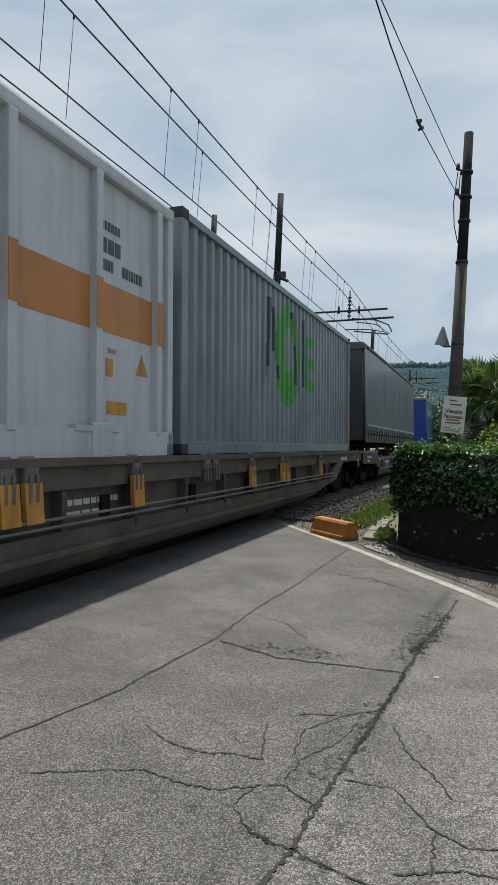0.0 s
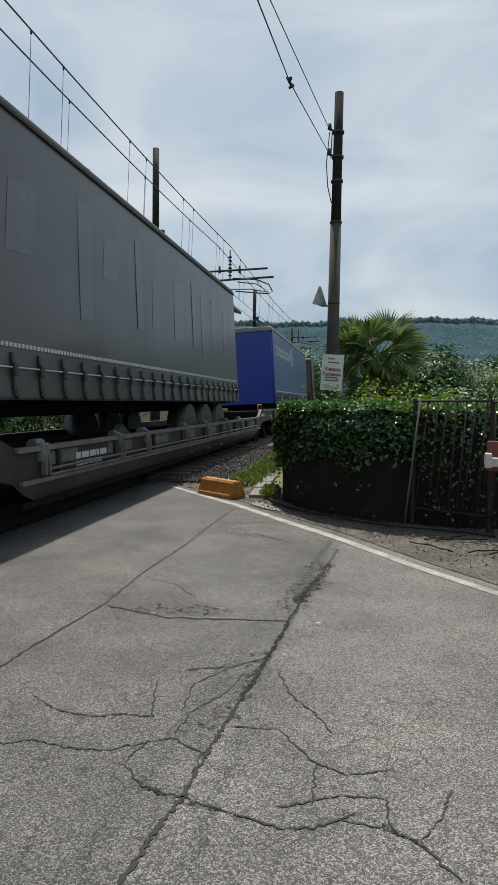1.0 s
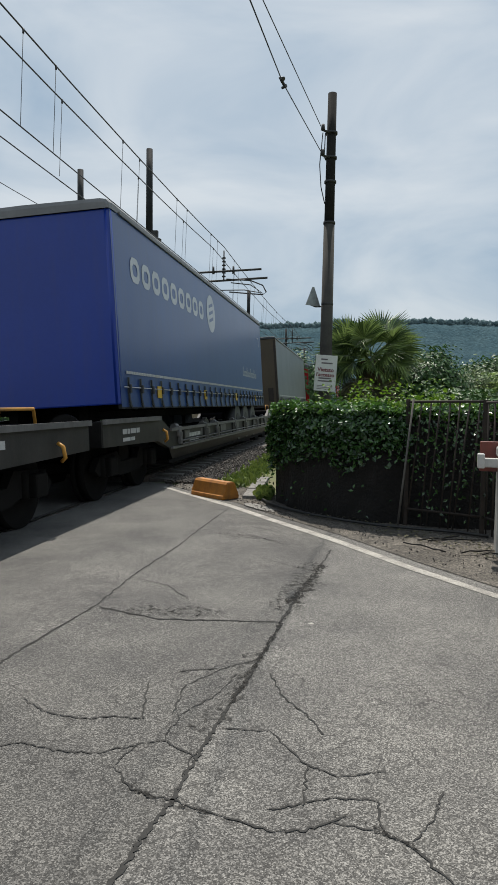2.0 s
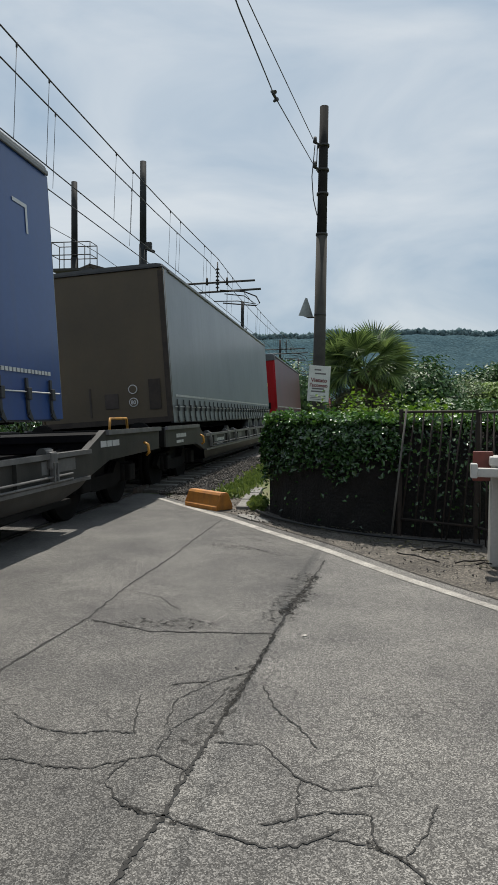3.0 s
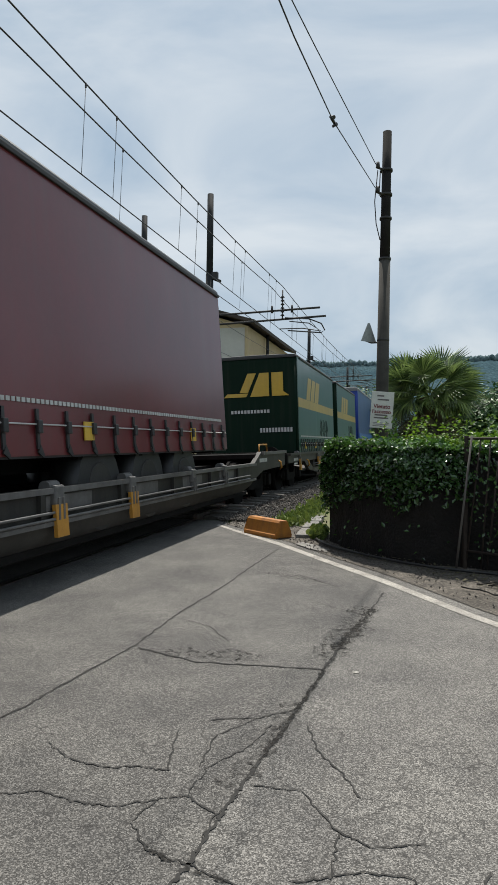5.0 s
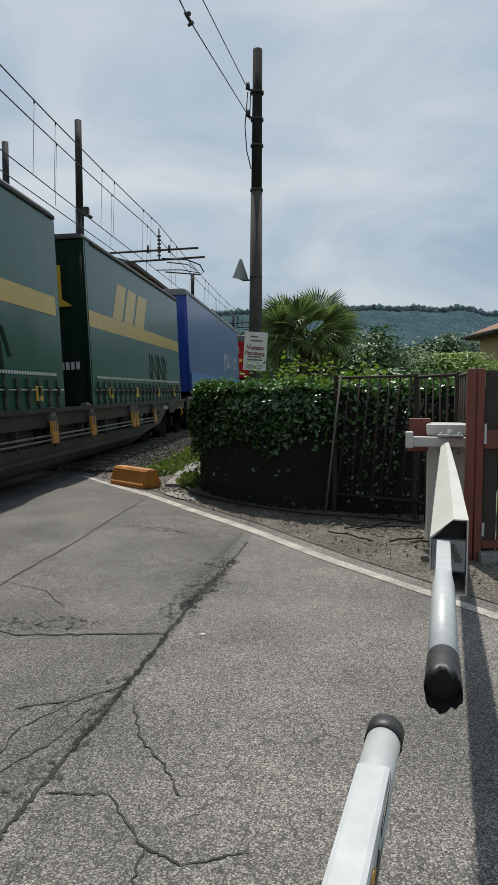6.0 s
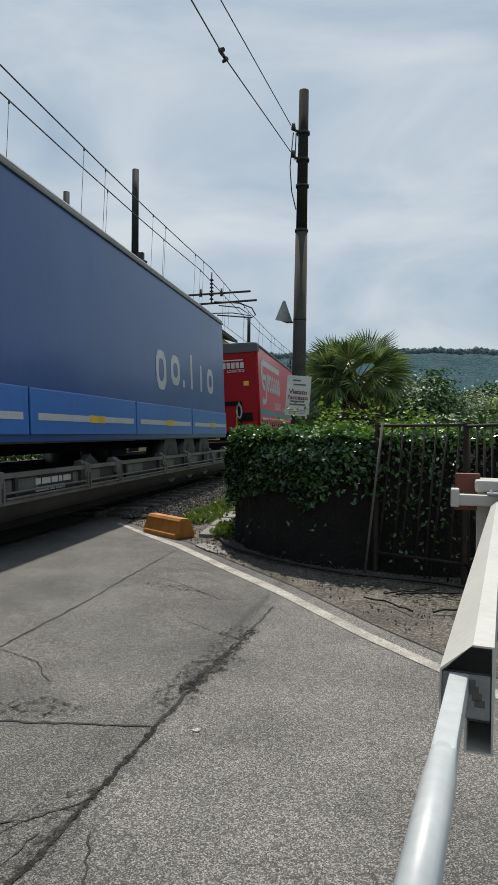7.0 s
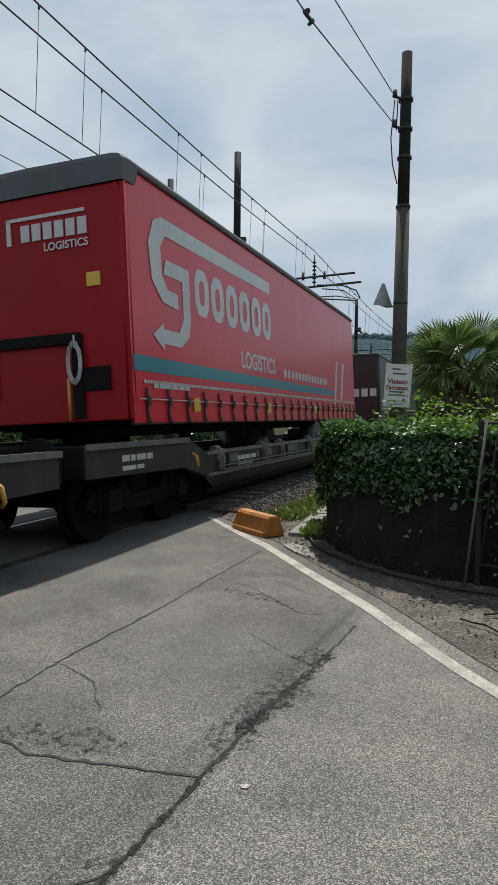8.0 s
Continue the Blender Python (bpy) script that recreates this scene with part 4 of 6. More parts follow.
wagon(150.45, 168.5, "pocket", 1.12)

# white box container with an orange band
A0, AL, AZ0, AZ1 = -5.83, 12.19, 1.145, 3.74
t = thing("box_container", "dirty white box container with a faded orange band", "container", "containers on the train")
moving.append((t, A0))
bm = bmesh.new()
box(bm, -HALF + 0.06, HALF - 0.06, 0.06, AL - 0.06, AZ0 + 0.1, AZ1 - 0.03)
part("body", bm, BOX_WHITE, t)
for x in (1, -1):
    bm = bmesh.new()
    box(bm, min(x * (HALF - 0.07), x * (HALF + 0.015)), max(x * (HALF - 0.07), x * (HALF + 0.015)), -0.05, 0.05, AZ0 + 0.2, AZ1 - 0.12, 0.012)
    post_mesh = mesh_of("side_post", bm, BOX_WHITE)
    for k in range(11):
        shared("side_post", post_mesh, t, Matrix.Translation((0, 0.66 + 1.12 * k, 0)))
    bm = bmesh.new()
    box(bm, min(x * (HALF - 0.1), x * (HALF + 0.01)), max(x * (HALF - 0.1), x * (HALF + 0.01)), 0, AL, AZ1 - 0.13, AZ1, 0.03)
    part("top_rail", bm, BOX_WHITE, t)
    bm = bmesh.new()
    prism(bm, [(0, AZ0), (AL, AZ0), (AL, AZ0 + 0.24), (0, AZ0 + 0.24)], x * (HALF - 0.09), x * (HALF + 0.0))
    part("bottom_rail", bm, BOX_WHITE, t, "scuffed white bottom rail")
bm = bmesh.new()
k = -0.46
while k < AL:
    a, b = max(0.06, k + 0.05), min(AL - 0.13, k + 1.12 - 0.05)
    box(bm, HALF - 0.062, HALF - 0.056, a, b, AZ0 + 1.11, AZ0 + 1.55)
    if b < AL - 0.2:
        box(bm, HALF + 0.012, HALF + 0.018, b, b + 0.1, AZ0 + 1.11, AZ0 + 1.55)
    k += 1.12
part("orange_band", bm, BOX_ORANGE, t, "faded orange painted band")
for y in (0, AL - 0.12):
    for x in (-HALF, HALF - 0.13):
        bm = bmesh.new()
        box(bm, x, x + 0.13, y, y + 0.12, AZ0 + 0.01, AZ1 - 0.004, 0.015)
        post = part("corner_post", bm, BOX_WHITE, t)
        bm = bmesh.new()
        for z in (AZ0, AZ1 - 0.11):
            box(bm, x - 0.006, x + 0.136, y - 0.01, y + 0.13, z, z + 0.115, 0.012)
        part("corner_casting", bm, WAGON_GREY, post)
bm = bmesh.new()
y = AL - 1.32
bars(bm, HALF - 0.058, y + 0.0, AZ0 + 2.02, (0.035, 0.035, 0.035, 0.035, 0.035, 0.035), 0.08, 0.02)
bars(bm, HALF - 0.058, y, AZ0 + 1.82, (0.09, 0.09, 0.09), 0.13, 0.025)
bars(bm, HALF - 0.058, y + 0.02, AZ0 + 1.66, (0.03, 0.03, 0.03, 0.03), 0.1, 0.018)
bars(bm, HALF - 0.058, y + 0.36, AZ0 + 1.66, (0.04, 0.04, 0.02, 0.04, 0.02, 0.04, 0.05), 0.1, 0.02)
part("stencilled_mark", bm, SIGN_DARK, t, "dark stencilled marks")
bm = bmesh.new()
patch(bm, HALF - 0.058, [(y + 0.1, AZ0 + 0.38), (y + 0.45, AZ0 + 0.38), (y + 0.45, AZ0 + 0.5), (y + 0.1, AZ0 + 0.5)])
patch(bm, HALF - 0.058, [(y + 0.62, AZ0 + 0.78), (y + 0.86, AZ0 + 0.78), (y + 0.74, AZ0 + 0.99)])
patch(bm, HALF - 0.058, [(y + 0.08, AZ0 + 0.72), (y + 0.2, AZ0 + 0.72), (y + 0.2, AZ0 + 0.88), (y + 0.08, AZ0 + 0.88)])
part("warning_labels", bm, ORANGE, t, "orange-yellow warning labels")
bm = bmesh.new()
for k, w in ((0.05, 0.3), (0.4, 0.12), (0.1, 0.16)):
    patch(bm, HALF - 0.058, [(y + k, AZ0 + 0.92 + k * 0.1), (y + k + w, AZ0 + 0.92 + k * 0.1), (y + k + w, AZ0 + 0.97 + k * 0.1), (y + k, AZ0 + 0.97 + k * 0.1)])
part("torn_stickers", bm, P_WHITE, t, "torn white stickers")
bm = bmesh.new()
for k in (AL - 1.55, AL - 5.2, AL - 9.0):
    box(bm, HALF - 0.02, HALF + 0.02, k, k + 0.3, AZ0 - 0.01, AZ0 + 0.3, 0.02)
    box(bm, HALF - 0.03, HALF + 0.012, k - 0.25, k + 0.45, AZ0 + 0.22, AZ0 + 0.27)
part("lift_pocket", bm, BOX_WHITE, t, "white lifting pocket")

# corrugated steel container with spray paint
B0, BL, BZ0, BZ1 = 6.58, 9.58, 1.15, 3.87
t = thing("corrugated_container", "blue-grey corrugated steel container with green spray paint", "container", "containers on the train")
moving.append((t, B0))
for x in (HALF - 0.03, -HALF + 0.03):
    bm = bmesh.new()
    ys, xs, k = [], [], 0.12
    while k < BL - 0.3:
        for dy, dx in ((0.0, 0.0), (0.05, 0.0), (0.1, 0.0), (0.135, -0.06), (0.175, -0.06), (0.22, -0.06)):
            ys.append(k + dy)
            xs.append(dx)
        k += 0.26
    ys.append(BL - 0.1)
    xs.append(0.0)
    nz = 64
    cols = [[bm.verts.new((x + math.copysign(1, x) * dx, y, BZ0 + 0.14 + (BZ1 - BZ0 - 0.24) * q / nz)) for q in range(nz + 1)] for y, dx in zip(ys, xs)]
    for i in range(len(cols) - 1):
        for q in range(nz):
            f = bm.faces.new((cols[i][q], cols[i + 1][q], cols[i + 1][q + 1], cols[i][q + 1]))
            if x > 0:
                m = f.calc_center_median()
                yy, zz = m.y - 4.3, m.z - 2.78
                ring = (yy / 0.78) ** 2 + (zz / 0.86) ** 2
                hole = ((yy - 0.05) / 0.24) ** 2 + ((zz - 0.1) / 0.4) ** 2
                if ring < 1 and hole > 1:
                    f.material_index = 1
                for c, tilt in ((-1.15, 0.1), (-0.72, -0.3), (0.42, -0.15), (0.98, 0.0)):
                    if abs(yy - c - tilt * zz) < 0.1 and -0.55 < zz - 0.1 < 0.7:
                        f.material_index = 2
                if 1.12 < yy < 1.8 and any(abs(zz - h) < 0.09 for h in (0.45, 0.05, -0.38)) or 1.12 < yy < 1.34 and -0.45 < zz < 0.52:
                    f.material_index = 1
    part("corrugated_side", bm, [BOX_STEEL, GRAFFITI_GREEN, GRAFFITI_DARK], t)
bm = bmesh.new()
box(bm, -HALF + 0.1, HALF - 0.1, 0.05, BL - 0.05, BZ1 - 0.05, BZ1 - 0.02)
box(bm, -HALF + 0.1, HALF - 0.1, 0.03, 0.08, BZ0 + 0.1, BZ1 - 0.05)
box(bm, -HALF + 0.1, HALF - 0.1, BL - 0.08, BL - 0.03, BZ0 + 0.1, BZ1 - 0.05)
box(bm, -HALF + 0.1, HALF - 0.1, 0.05, BL - 0.05, BZ0 + 0.02, BZ0 + 0.12)
part("shell", bm, BOX_STEEL, t)
for x in (1, -1):
    bm = bmesh.new()
    box(bm, min(x * (HALF - 0.08), x * HALF), max(x * (HALF - 0.08), x * HALF), 0.1, BL - 0.1, BZ1 - 0.1, BZ1 - 0.01, 0.008)
    box(bm, min(x * (HALF - 0.08), x * HALF), max(x * (HALF - 0.08), x * HALF), 0.1, BL - 0.1, BZ0, BZ0 + 0.15, 0.008)
    part("long_rail", bm, BOX_STEEL, t)
for y in (0, BL - 0.15):
    for x in (-HALF, HALF - 0.15):
        bm = bmesh.new()
        box(bm, x, x + 0.15, y, y + 0.15, BZ0, BZ1 - 0.01, 0.02)
        post = part("corner_post", bm, BOX_STEEL, t)
        bm = bmesh.new()
        for z in (BZ0 - 0.002, BZ1 - 0.11):
            box(bm, x - 0.008, x + 0.158, y - 0.01, y + 0.16, z, z + 0.12, 0.012)
        part("corner_casting", bm, DARK_STEEL, post)
bm = bmesh.new()
patch(bm, HALF + 0.001, [(BL - 0.13, BZ0 + 0.25), (BL - 0.05, BZ0 + 0.25), (BL - 0.05, BZ0 + 0.75), (BL - 0.13, BZ0 + 0.75)])
patch(bm, HALF + 0.001, [(BL - 0.14, BZ0 + 1.6), (BL - 0.02, BZ0 + 1.6), (BL - 0.08, BZ0 + 1.8)])
part("warning_labels", bm, YELLOW, t, "yellow hazard labels")

# dark grey trailer with worn pale print
C = trailer(18.79, 13.6, 1.44, 4.24, T_GREY, T_BLACK, ROOF_GREY, "dark grey curtain-sided trailer with worn pale print", cap=0.22, plates=False)
bm = bmesh.new()
for y0, w, z0, z1 in ((2.4, 0.7, 2.75, 3.5), (4.0, 0.5, 2.3, 3.75), (4.75, 0.7, 2.9, 3.5), (6.0, 0.35, 2.4, 3.75), (6.7, 0.6, 2.5, 3.4), (7.9, 0.8, 2.4, 3.5), (9.2, 0.3, 2.4, 3.7), (9.9, 0.3, 2.3, 3.6), (10.8, 0.5, 2.4, 3.6), (12.0, 0.4, 2.4, 3.5)):
    patch(bm, HALF + 0.0085, [(y0, z0), (y0 + w * 0.75, z0 + 0.04), (y0 + w, z1), (y0 + w * 0.2, z1 - 0.05)])
part("worn_print", bm, T_GREY_LIGHT, C, "worn pale printed blocks")
bm = bmesh.new()
box(bm, 0.2, 0.75, -0.012, 0.0, 1.62, 1.86)
part("front_plate", bm, P_WHITE, C, "scratched white plate")
# blue trailer
D = trailer(39.73, 13.85, 1.34, 4.14, T_BLUE, T_BLUE_FRONT, ROOF_PALE, "blue curtain-sided trailer with white print", edge_mat=ROOF_PALE)
bm = bmesh.new()
for k in range(9):
    loop_mark(bm, HALF + 0.0085, 0.7 + k * 0.53, 1.12 + k * 0.53, 3.12, 3.5, 0.1)
ring = [(6.12 + 0.42 * math.cos(a * 0.2618), 3.36 + 0.42 * math.sin(a * 0.2618)) for a in range(24)]
patch(bm, HALF + 0.0085, ring)
for k in range(15):
    loop_mark(bm, HALF + 0.0085, 10.0 + k * 0.165, 10.13 + k * 0.165, 2.12, 2.28 if k % 4 else 2.4, 0.035)
patch(bm, HALF + 0.0085, [(13.0, 3.5), (13.3, 3.5), (13.3, 3.2), (13.26, 3.2), (13.26, 3.46), (13.0, 3.46)])
part("white_print", bm, P_WHITE, D, "white printed blocks and a round badge")
bm = bmesh.new()
for k in (-0.2, 0.0, 0.2):
    patch(bm, HALF + 0.0095, [(5.92, 3.3 + k * 0.8), (6.32, 3.4 + k * 0.8), (6.32, 3.47 + k * 0.8), (5.92, 3.37 + k * 0.8)])
part("badge_stripe", bm, T_BLUE, D)
# silver trailer with a tan front
E_ = trailer(58.31, 14.2, 1.25, 4.11, T_SILVER, T_TAN, BLACK, "silver-grey curtain-sided trailer with a tan front wall", edge_mat=ROOF_PALE, cap=0.1, straps=30, plates=False)
bm = bmesh.new()
box(bm, HALF - 0.42, HALF - 0.2, -0.02, 0.0, 1.45, 2.0)
box(bm, -HALF, HALF, -0.02, 0.0, 1.2, 1.3)
box(bm, HALF - 0.1, HALF - 0.01, -0.02, 0.0, 1.3, 3.95)
part("front_frame", bm, RUST, E_, "rusty front frame")
bm = bmesh.new()
for x, z in ((0.55, 1.6), (0.55, 1.84)):
    tube(bm, (x, -0.022, z), (x, 0.0, z), 0.085, 0.085, 18)
part("speed_plate", bm, WHITE_MARK, E_, "round white-rimmed speed plate")
for z in (1.6, 1.84):
    bm = bmesh.new()
    tube(bm, (0.55, -0.025, z), (0.55, -0.02, z), 0.07, 0.07, 18)
    part("plate_face", bm, T_TAN, E_)
bm = bmesh.new()
box(bm, 0.0, 0.26, -0.012, 0.0, 1.5, 1.78, 0.01)
box(bm, -0.3, -0.27, -0.012, 0.0, 1.36, 1.9)
part("repair_patch", bm, BOARD, E_, "dark repair patches")
# red-fronted trailer with dull sides
F_ = trailer(75.45, 13.35, 1.24, 3.99, T_RED_DULL, T_RED_FRONT, ROOF_GREY, "dull dark red curtain-sided trailer with a red front wall", cap=0.3)
# two green swap bodies
for s0, length in ((95.59, 7.35), (104.15, 7.35)):
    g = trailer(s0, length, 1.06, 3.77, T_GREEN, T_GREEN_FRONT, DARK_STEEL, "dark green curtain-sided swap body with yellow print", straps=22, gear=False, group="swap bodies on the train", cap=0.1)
    bm = bmesh.new()
    z = 2.62
    o = HALF + 0.0085
    patch(bm, o, [(0.05, z - 0.32), (7.2, z - 0.32), (7.2, z - 0.06), (0.05, z - 0.06)])
    patch(bm, o, [(1.35, z - 0.055), (1.75, z + 0.62), (2.35, z + 0.62), (1.95, z - 0.055)])
    patch(bm, o, [(2.1, z - 0.055), (2.5, z + 0.62), (3.1, z + 0.62), (2.7, z - 0.055)])
    patch(bm, o, [(2.85, z - 0.055), (3.25, z + 0.62), (4.0, z + 0.62), (3.6, z - 0.055)])
    part("side_print", bm, P_YELLOW, g, "faded yellow logo shape and stripe")
    bm = bmesh.new()
    for k in range(3):
        y = 3.9 + 0.62 * k
        for a, b, c, d in ((0, -0.15, 0.18, -0.75), (0.2, -0.15, 0.3, -0.8), (-0.1, -0.5, 0.1, -0.7), (0.3, -0.2, 0.5, -0.55)):
            patch(bm, o, [(y + a, z - 0.4 + b), (y + a + 0.09, z - 0.4 + b), (y + c + 0.08, z - 0.4 + d), (y + c, z - 0.4 + d)])
    part("sprayed_tag", bm, T_GREEN_FRONT, g, "dark sprayed strokes")
    bm = bmesh.new()

    def face(outline):
        a = [bm.verts.new((x, -0.022, zz)) for x, zz in outline]
        b = [bm.verts.new((x, 0.0, zz)) for x, zz in outline]
        bm.faces.new(a)
        bm.faces.new(b[::-1])
        for i in range(len(a)):
            j = (i + 1) % len(a)
            bm.faces.new((a[i], a[j], b[j], b[i]))

    zf = 2.72
    face([(-0.82, zf - 0.1), (-0.72, zf - 0.0), (-0.12, zf - 0.0), (-0.18, zf - 0.1)])
    face([(-0.36, zf + 0.02), (-0.12, zf + 0.55), (0.12, zf + 0.55), (-0.12, zf + 0.02)])
    face([(-0.06, zf - 0.1), (0.22, zf + 0.55), (0.48, zf + 0.55), (0.48, zf - 0.1)])
    face([(0.56, zf - 0.1), (0.56, zf + 0.55), (0.88, zf + 0.55), (0.88, zf + 0.02), (1.05, zf - 0.1)])
    part("front_print", bm, P_YELLOW, g, "bright yellow logo shape")
    bm = bmesh.new()
    for k in range(12):
        box(bm, -0.62 + k * 0.094, -0.56 + k * 0.094, -0.022, 0, 2.16, 2.25)
    for k in range(11):
        box(bm, 0.2 + k * 0.085, 0.255 + k * 0.085, -0.022, 0, 1.62, 1.74)
    part("front_mark", bm, P_WHITE, g, "small white marks")
# blue trailer with drop side boards
I_ = trailer(113.06, 13.55, 1.26, 4.25, T_PETROL, T_BLUE_FRONT, ROOF_PALE, "royal blue curtain-sided trailer with azure drop boards", lashed=False, edge_mat=ROOF_PALE, cap=0.2)
for k in range(4):
    bm = bmesh.new()
    box(bm, HALF + 0.012, HALF + 0.04, 0.05 + k * 3.38, 3.38 + k * 3.38, 1.28, 1.8, 0.01)
    board = part("drop_board", bm, T_AZURE, I_, "azure aluminium drop board")
    bm = bmesh.new()
    box(bm, HALF + 0.04, HALF + 0.046, 0.2 + k * 3.38, 3.25 + k * 3.38, 1.44, 1.52)
    part("reflective_strip", bm, P_WHITE, board)
    bm = bmesh.new()
    box(bm, HALF + 0.04, HALF + 0.05, 1.6 + k * 3.38, 2.1 + k * 3.38, 1.43, 1.53)
    part("marker_plate", bm, YELLOW, board, "yellow marker plate")
bm = bmesh.new()
for k, (y0, h0, h1) in enumerate(((7.95, 1.98, 2.8), (8.85, 2.22, 2.8), (9.65, 2.22, 2.36), (10.1, 2.22, 2.95), (10.9, 2.22, 2.8), (11.7, 2.22, 2.8))):
    if k == 2:
        patch(bm, HALF + 0.0085, rounded(y0, y0 + 0.14, h0, h1))
    elif k in (3, 4):
        patch(bm, HALF + 0.0085, rounded(y0 + 0.16, y0 + 0.3, h0, h1))
    else:
        loop_mark(bm, HALF + 0.0085, y0, y0 + 0.6, h0 + 0.1 * (k == 0), 2.8, 0.15)
part("white_print", bm, P_WHITE, I_, "white printed blocks")
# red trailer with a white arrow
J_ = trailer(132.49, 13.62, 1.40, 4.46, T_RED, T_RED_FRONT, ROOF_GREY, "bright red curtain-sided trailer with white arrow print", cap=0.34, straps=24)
bm = bmesh.new()
o = HALF + 0.0085
patch(bm, o, [(0.55, 2.42), (0.85, 2.24), (0.85, 2.33), (1.35, 2.33), (1.62, 2.5), (1.68, 2.75), (1.68, 3.42), (0.98, 3.42), (0.9, 3.22), (1.45, 3.22), (1.45, 2.72), (1.3, 2.52), (0.85, 2.52), (0.85, 2.6)])
patch(bm, o, [(1.3, 2.82), (0.85, 2.86), (0.58, 3.1), (0.52, 3.55), (0.68, 3.85), (0.9, 3.94), (5.35, 3.94), (5.35, 3.72), (0.98, 3.72), (0.84, 3.55), (0.86, 3.2), (1.0, 3.04), (1.3, 3.02)])
for k in range(6):
    loop_mark(bm, o, 1.85 + k * 0.6, 2.36 + k * 0.6, 2.84, 3.52, 0.16)
for k in range(14):
    patch(bm, o, rounded(6.1 + k * 0.28, 6.28 + k * 0.28, 2.2, 2.36))
patch(bm, o, [(10.7, 1.75), (10.9, 1.75), (11.3, 2.9), (11.1, 2.9)])
patch(bm, o, [(11.5, 1.9), (11.75, 1.9), (12.15, 2.9), (11.9, 2.9)])
bars(bm, o, 0.5, 1.76, (0.12, 0.3, 0.2, 0.16, 0.14), 0.06)
part("white_print", bm, P_WHITE, J_, "white arrow and printed blocks")
bm = bmesh.new()
patch(bm, o, [(0.03, 1.95), (10.6, 1.95), (10.6, 2.1), (0.03, 2.14)])
part("teal_stripe", bm, P_TEAL, J_, "teal stripe")


def front_fittings(t, zb, z_logo):
    bm = bmesh.new()
    for k in range(6):
        box(bm, -0.15 + k * 0.16, -0.03 + k * 0.16, -0.02, 0, z_logo, z_logo + 0.2)
    box(bm, -0.35, 0.75, -0.02, 0, z_logo + 0.26, z_logo + 0.3)
    box(bm, -0.36, -0.3, -0.02, 0, z_logo - 0.02, z_logo + 0.3)
    part("front_print", bm, P_WHITE, t, "white printed blocks with an arrow line")
    bm = bmesh.new()
    box(bm, 0.74, 0.92, -0.02, 0, z_logo - 0.62, z_logo - 0.46)
    box(bm, -0.95, -0.8, -0.02, 0, z_logo - 1.2, z_logo - 1.05)
    part("marker_plate", bm, YELLOW, t, "yellow label")
    bm = bmesh.new()
    box(bm, -0.7, 0.62, -0.06, 0, zb + 0.9, zb + 1.04, 0.02)
    box(bm, 0.5, 0.64, -0.04, 0, zb + 0.02, zb + 1.0, 0.01)
    box(bm, 0.64, 1.0, -0.03, 0, zb + 0.34, zb + 0.62, 0.01)
    box(bm, -0.7, -0.6, -0.03, 0, zb + 0.3, zb + 1.0)
    part("connector_panel", bm, WAGON_DARK, t, "black connector panel")
    bm = bmesh.new()
    for k in range(4):
        bent(bm, [(0.55 + 0.065 * math.cos(a) * (1 + 0.22 * k), -0.07, zb + 0.68 + (0.2 + 0.02 * k) * math.sin(a)) for a in [0.6 * i for i in range(12)]], 0.006, 6)
    tube(bm, (0.56, -0.07, zb + 0.85), (0.56, -0.07, zb + 1.0), 0.012, 0.012, 6)
    part("coiled_cable", bm, WHITE_MARK, t, "coiled grey cable")
    bm = bmesh.new()
    tube(bm, (0.45, -0.05, zb), (0.45, -0.05, zb + 0.5), 0.02, 0.02, 8)
    part("orange_rod", bm, ORANGE, t, "orange rod")


front_fittings(J_, 1.40, 3.58)
front_fittings(F_, 1.24, 3.18)
# black trailer at the end
K_ = trailer(151.27, 13.6, 1.3, 3.85, T_BLACK, T_BLACK, DARK_STEEL, "black curtain-sided trailer with white print", cap=0.12)
bm = bmesh.new()
for k in range(4):
    box(bm, -0.1 + k * 0.33, 0.14 + k * 0.33, -0.02, 0, 2.2, 2.5)
part("front_print", bm, P_WHITE, K_, "white printed blocks")

# ---- pole with sign ----
PX, PY = 2.515, 10.72
pole = thing("utility_pole", "weathered grey utility pole with steel bands", "pole", m=pose(PX, PY, 0, 0, 0.4, 0))
# shaft in two tones: lighter up to 4.3 m, near-black above
bm = bmesh.new()
tube(bm, (0, 0, -0.02), (0, 0, 4.3), 0.115, 0.088, 18)
part("shaft", bm, POLE_FOOT, pole, "weathered grey lower shaft")
bm = bmesh.new()
tube(bm, (0, 0, 4.3), (0, 0, 6.36), 0.082, 0.07, 18)
part("upper_shaft", bm, POLE_GREY, pole, "dark upper shaft")
for z in (3.0, 4.3, 4.95, 5.72, 5.33):
    bm = bmesh.new()
    tube(bm, (0, 0, z), (0, 0, z + 0.035), 0.098, 0.098, 18)
    part("band", bm, DARK_STEEL, pole)
for z in (5.72, 5.33):
    bm = bmesh.new()
    bent(bm, [(0, -0.05, z), (-0.16, -0.1, z + 0.02), (-0.16, -0.1, z + 0.08)], 0.018, 6)
    tube(bm, (-0.16, -0.1, z + 0.02), (-0.16, -0.1, z + 0.11), 0.035, 0.025, 10)
    part("insulator", bm, DARK_STEEL, pole, "dark insulator on a bracket")
bm = bmesh.new()
bent(bm, [(-0.16, -0.1, 5.7), (-0.2, -0.1, 5.2), (-0.17, -0.1, 4.85), (-0.1, -0.08, 4.6)], 0.008, 6)
bent(bm, [(-0.12, -0.1, 5.7), (-0.13, -0.1, 5.3)], 0.008, 6)
part("hanging_cable", bm, WIRE, pole)


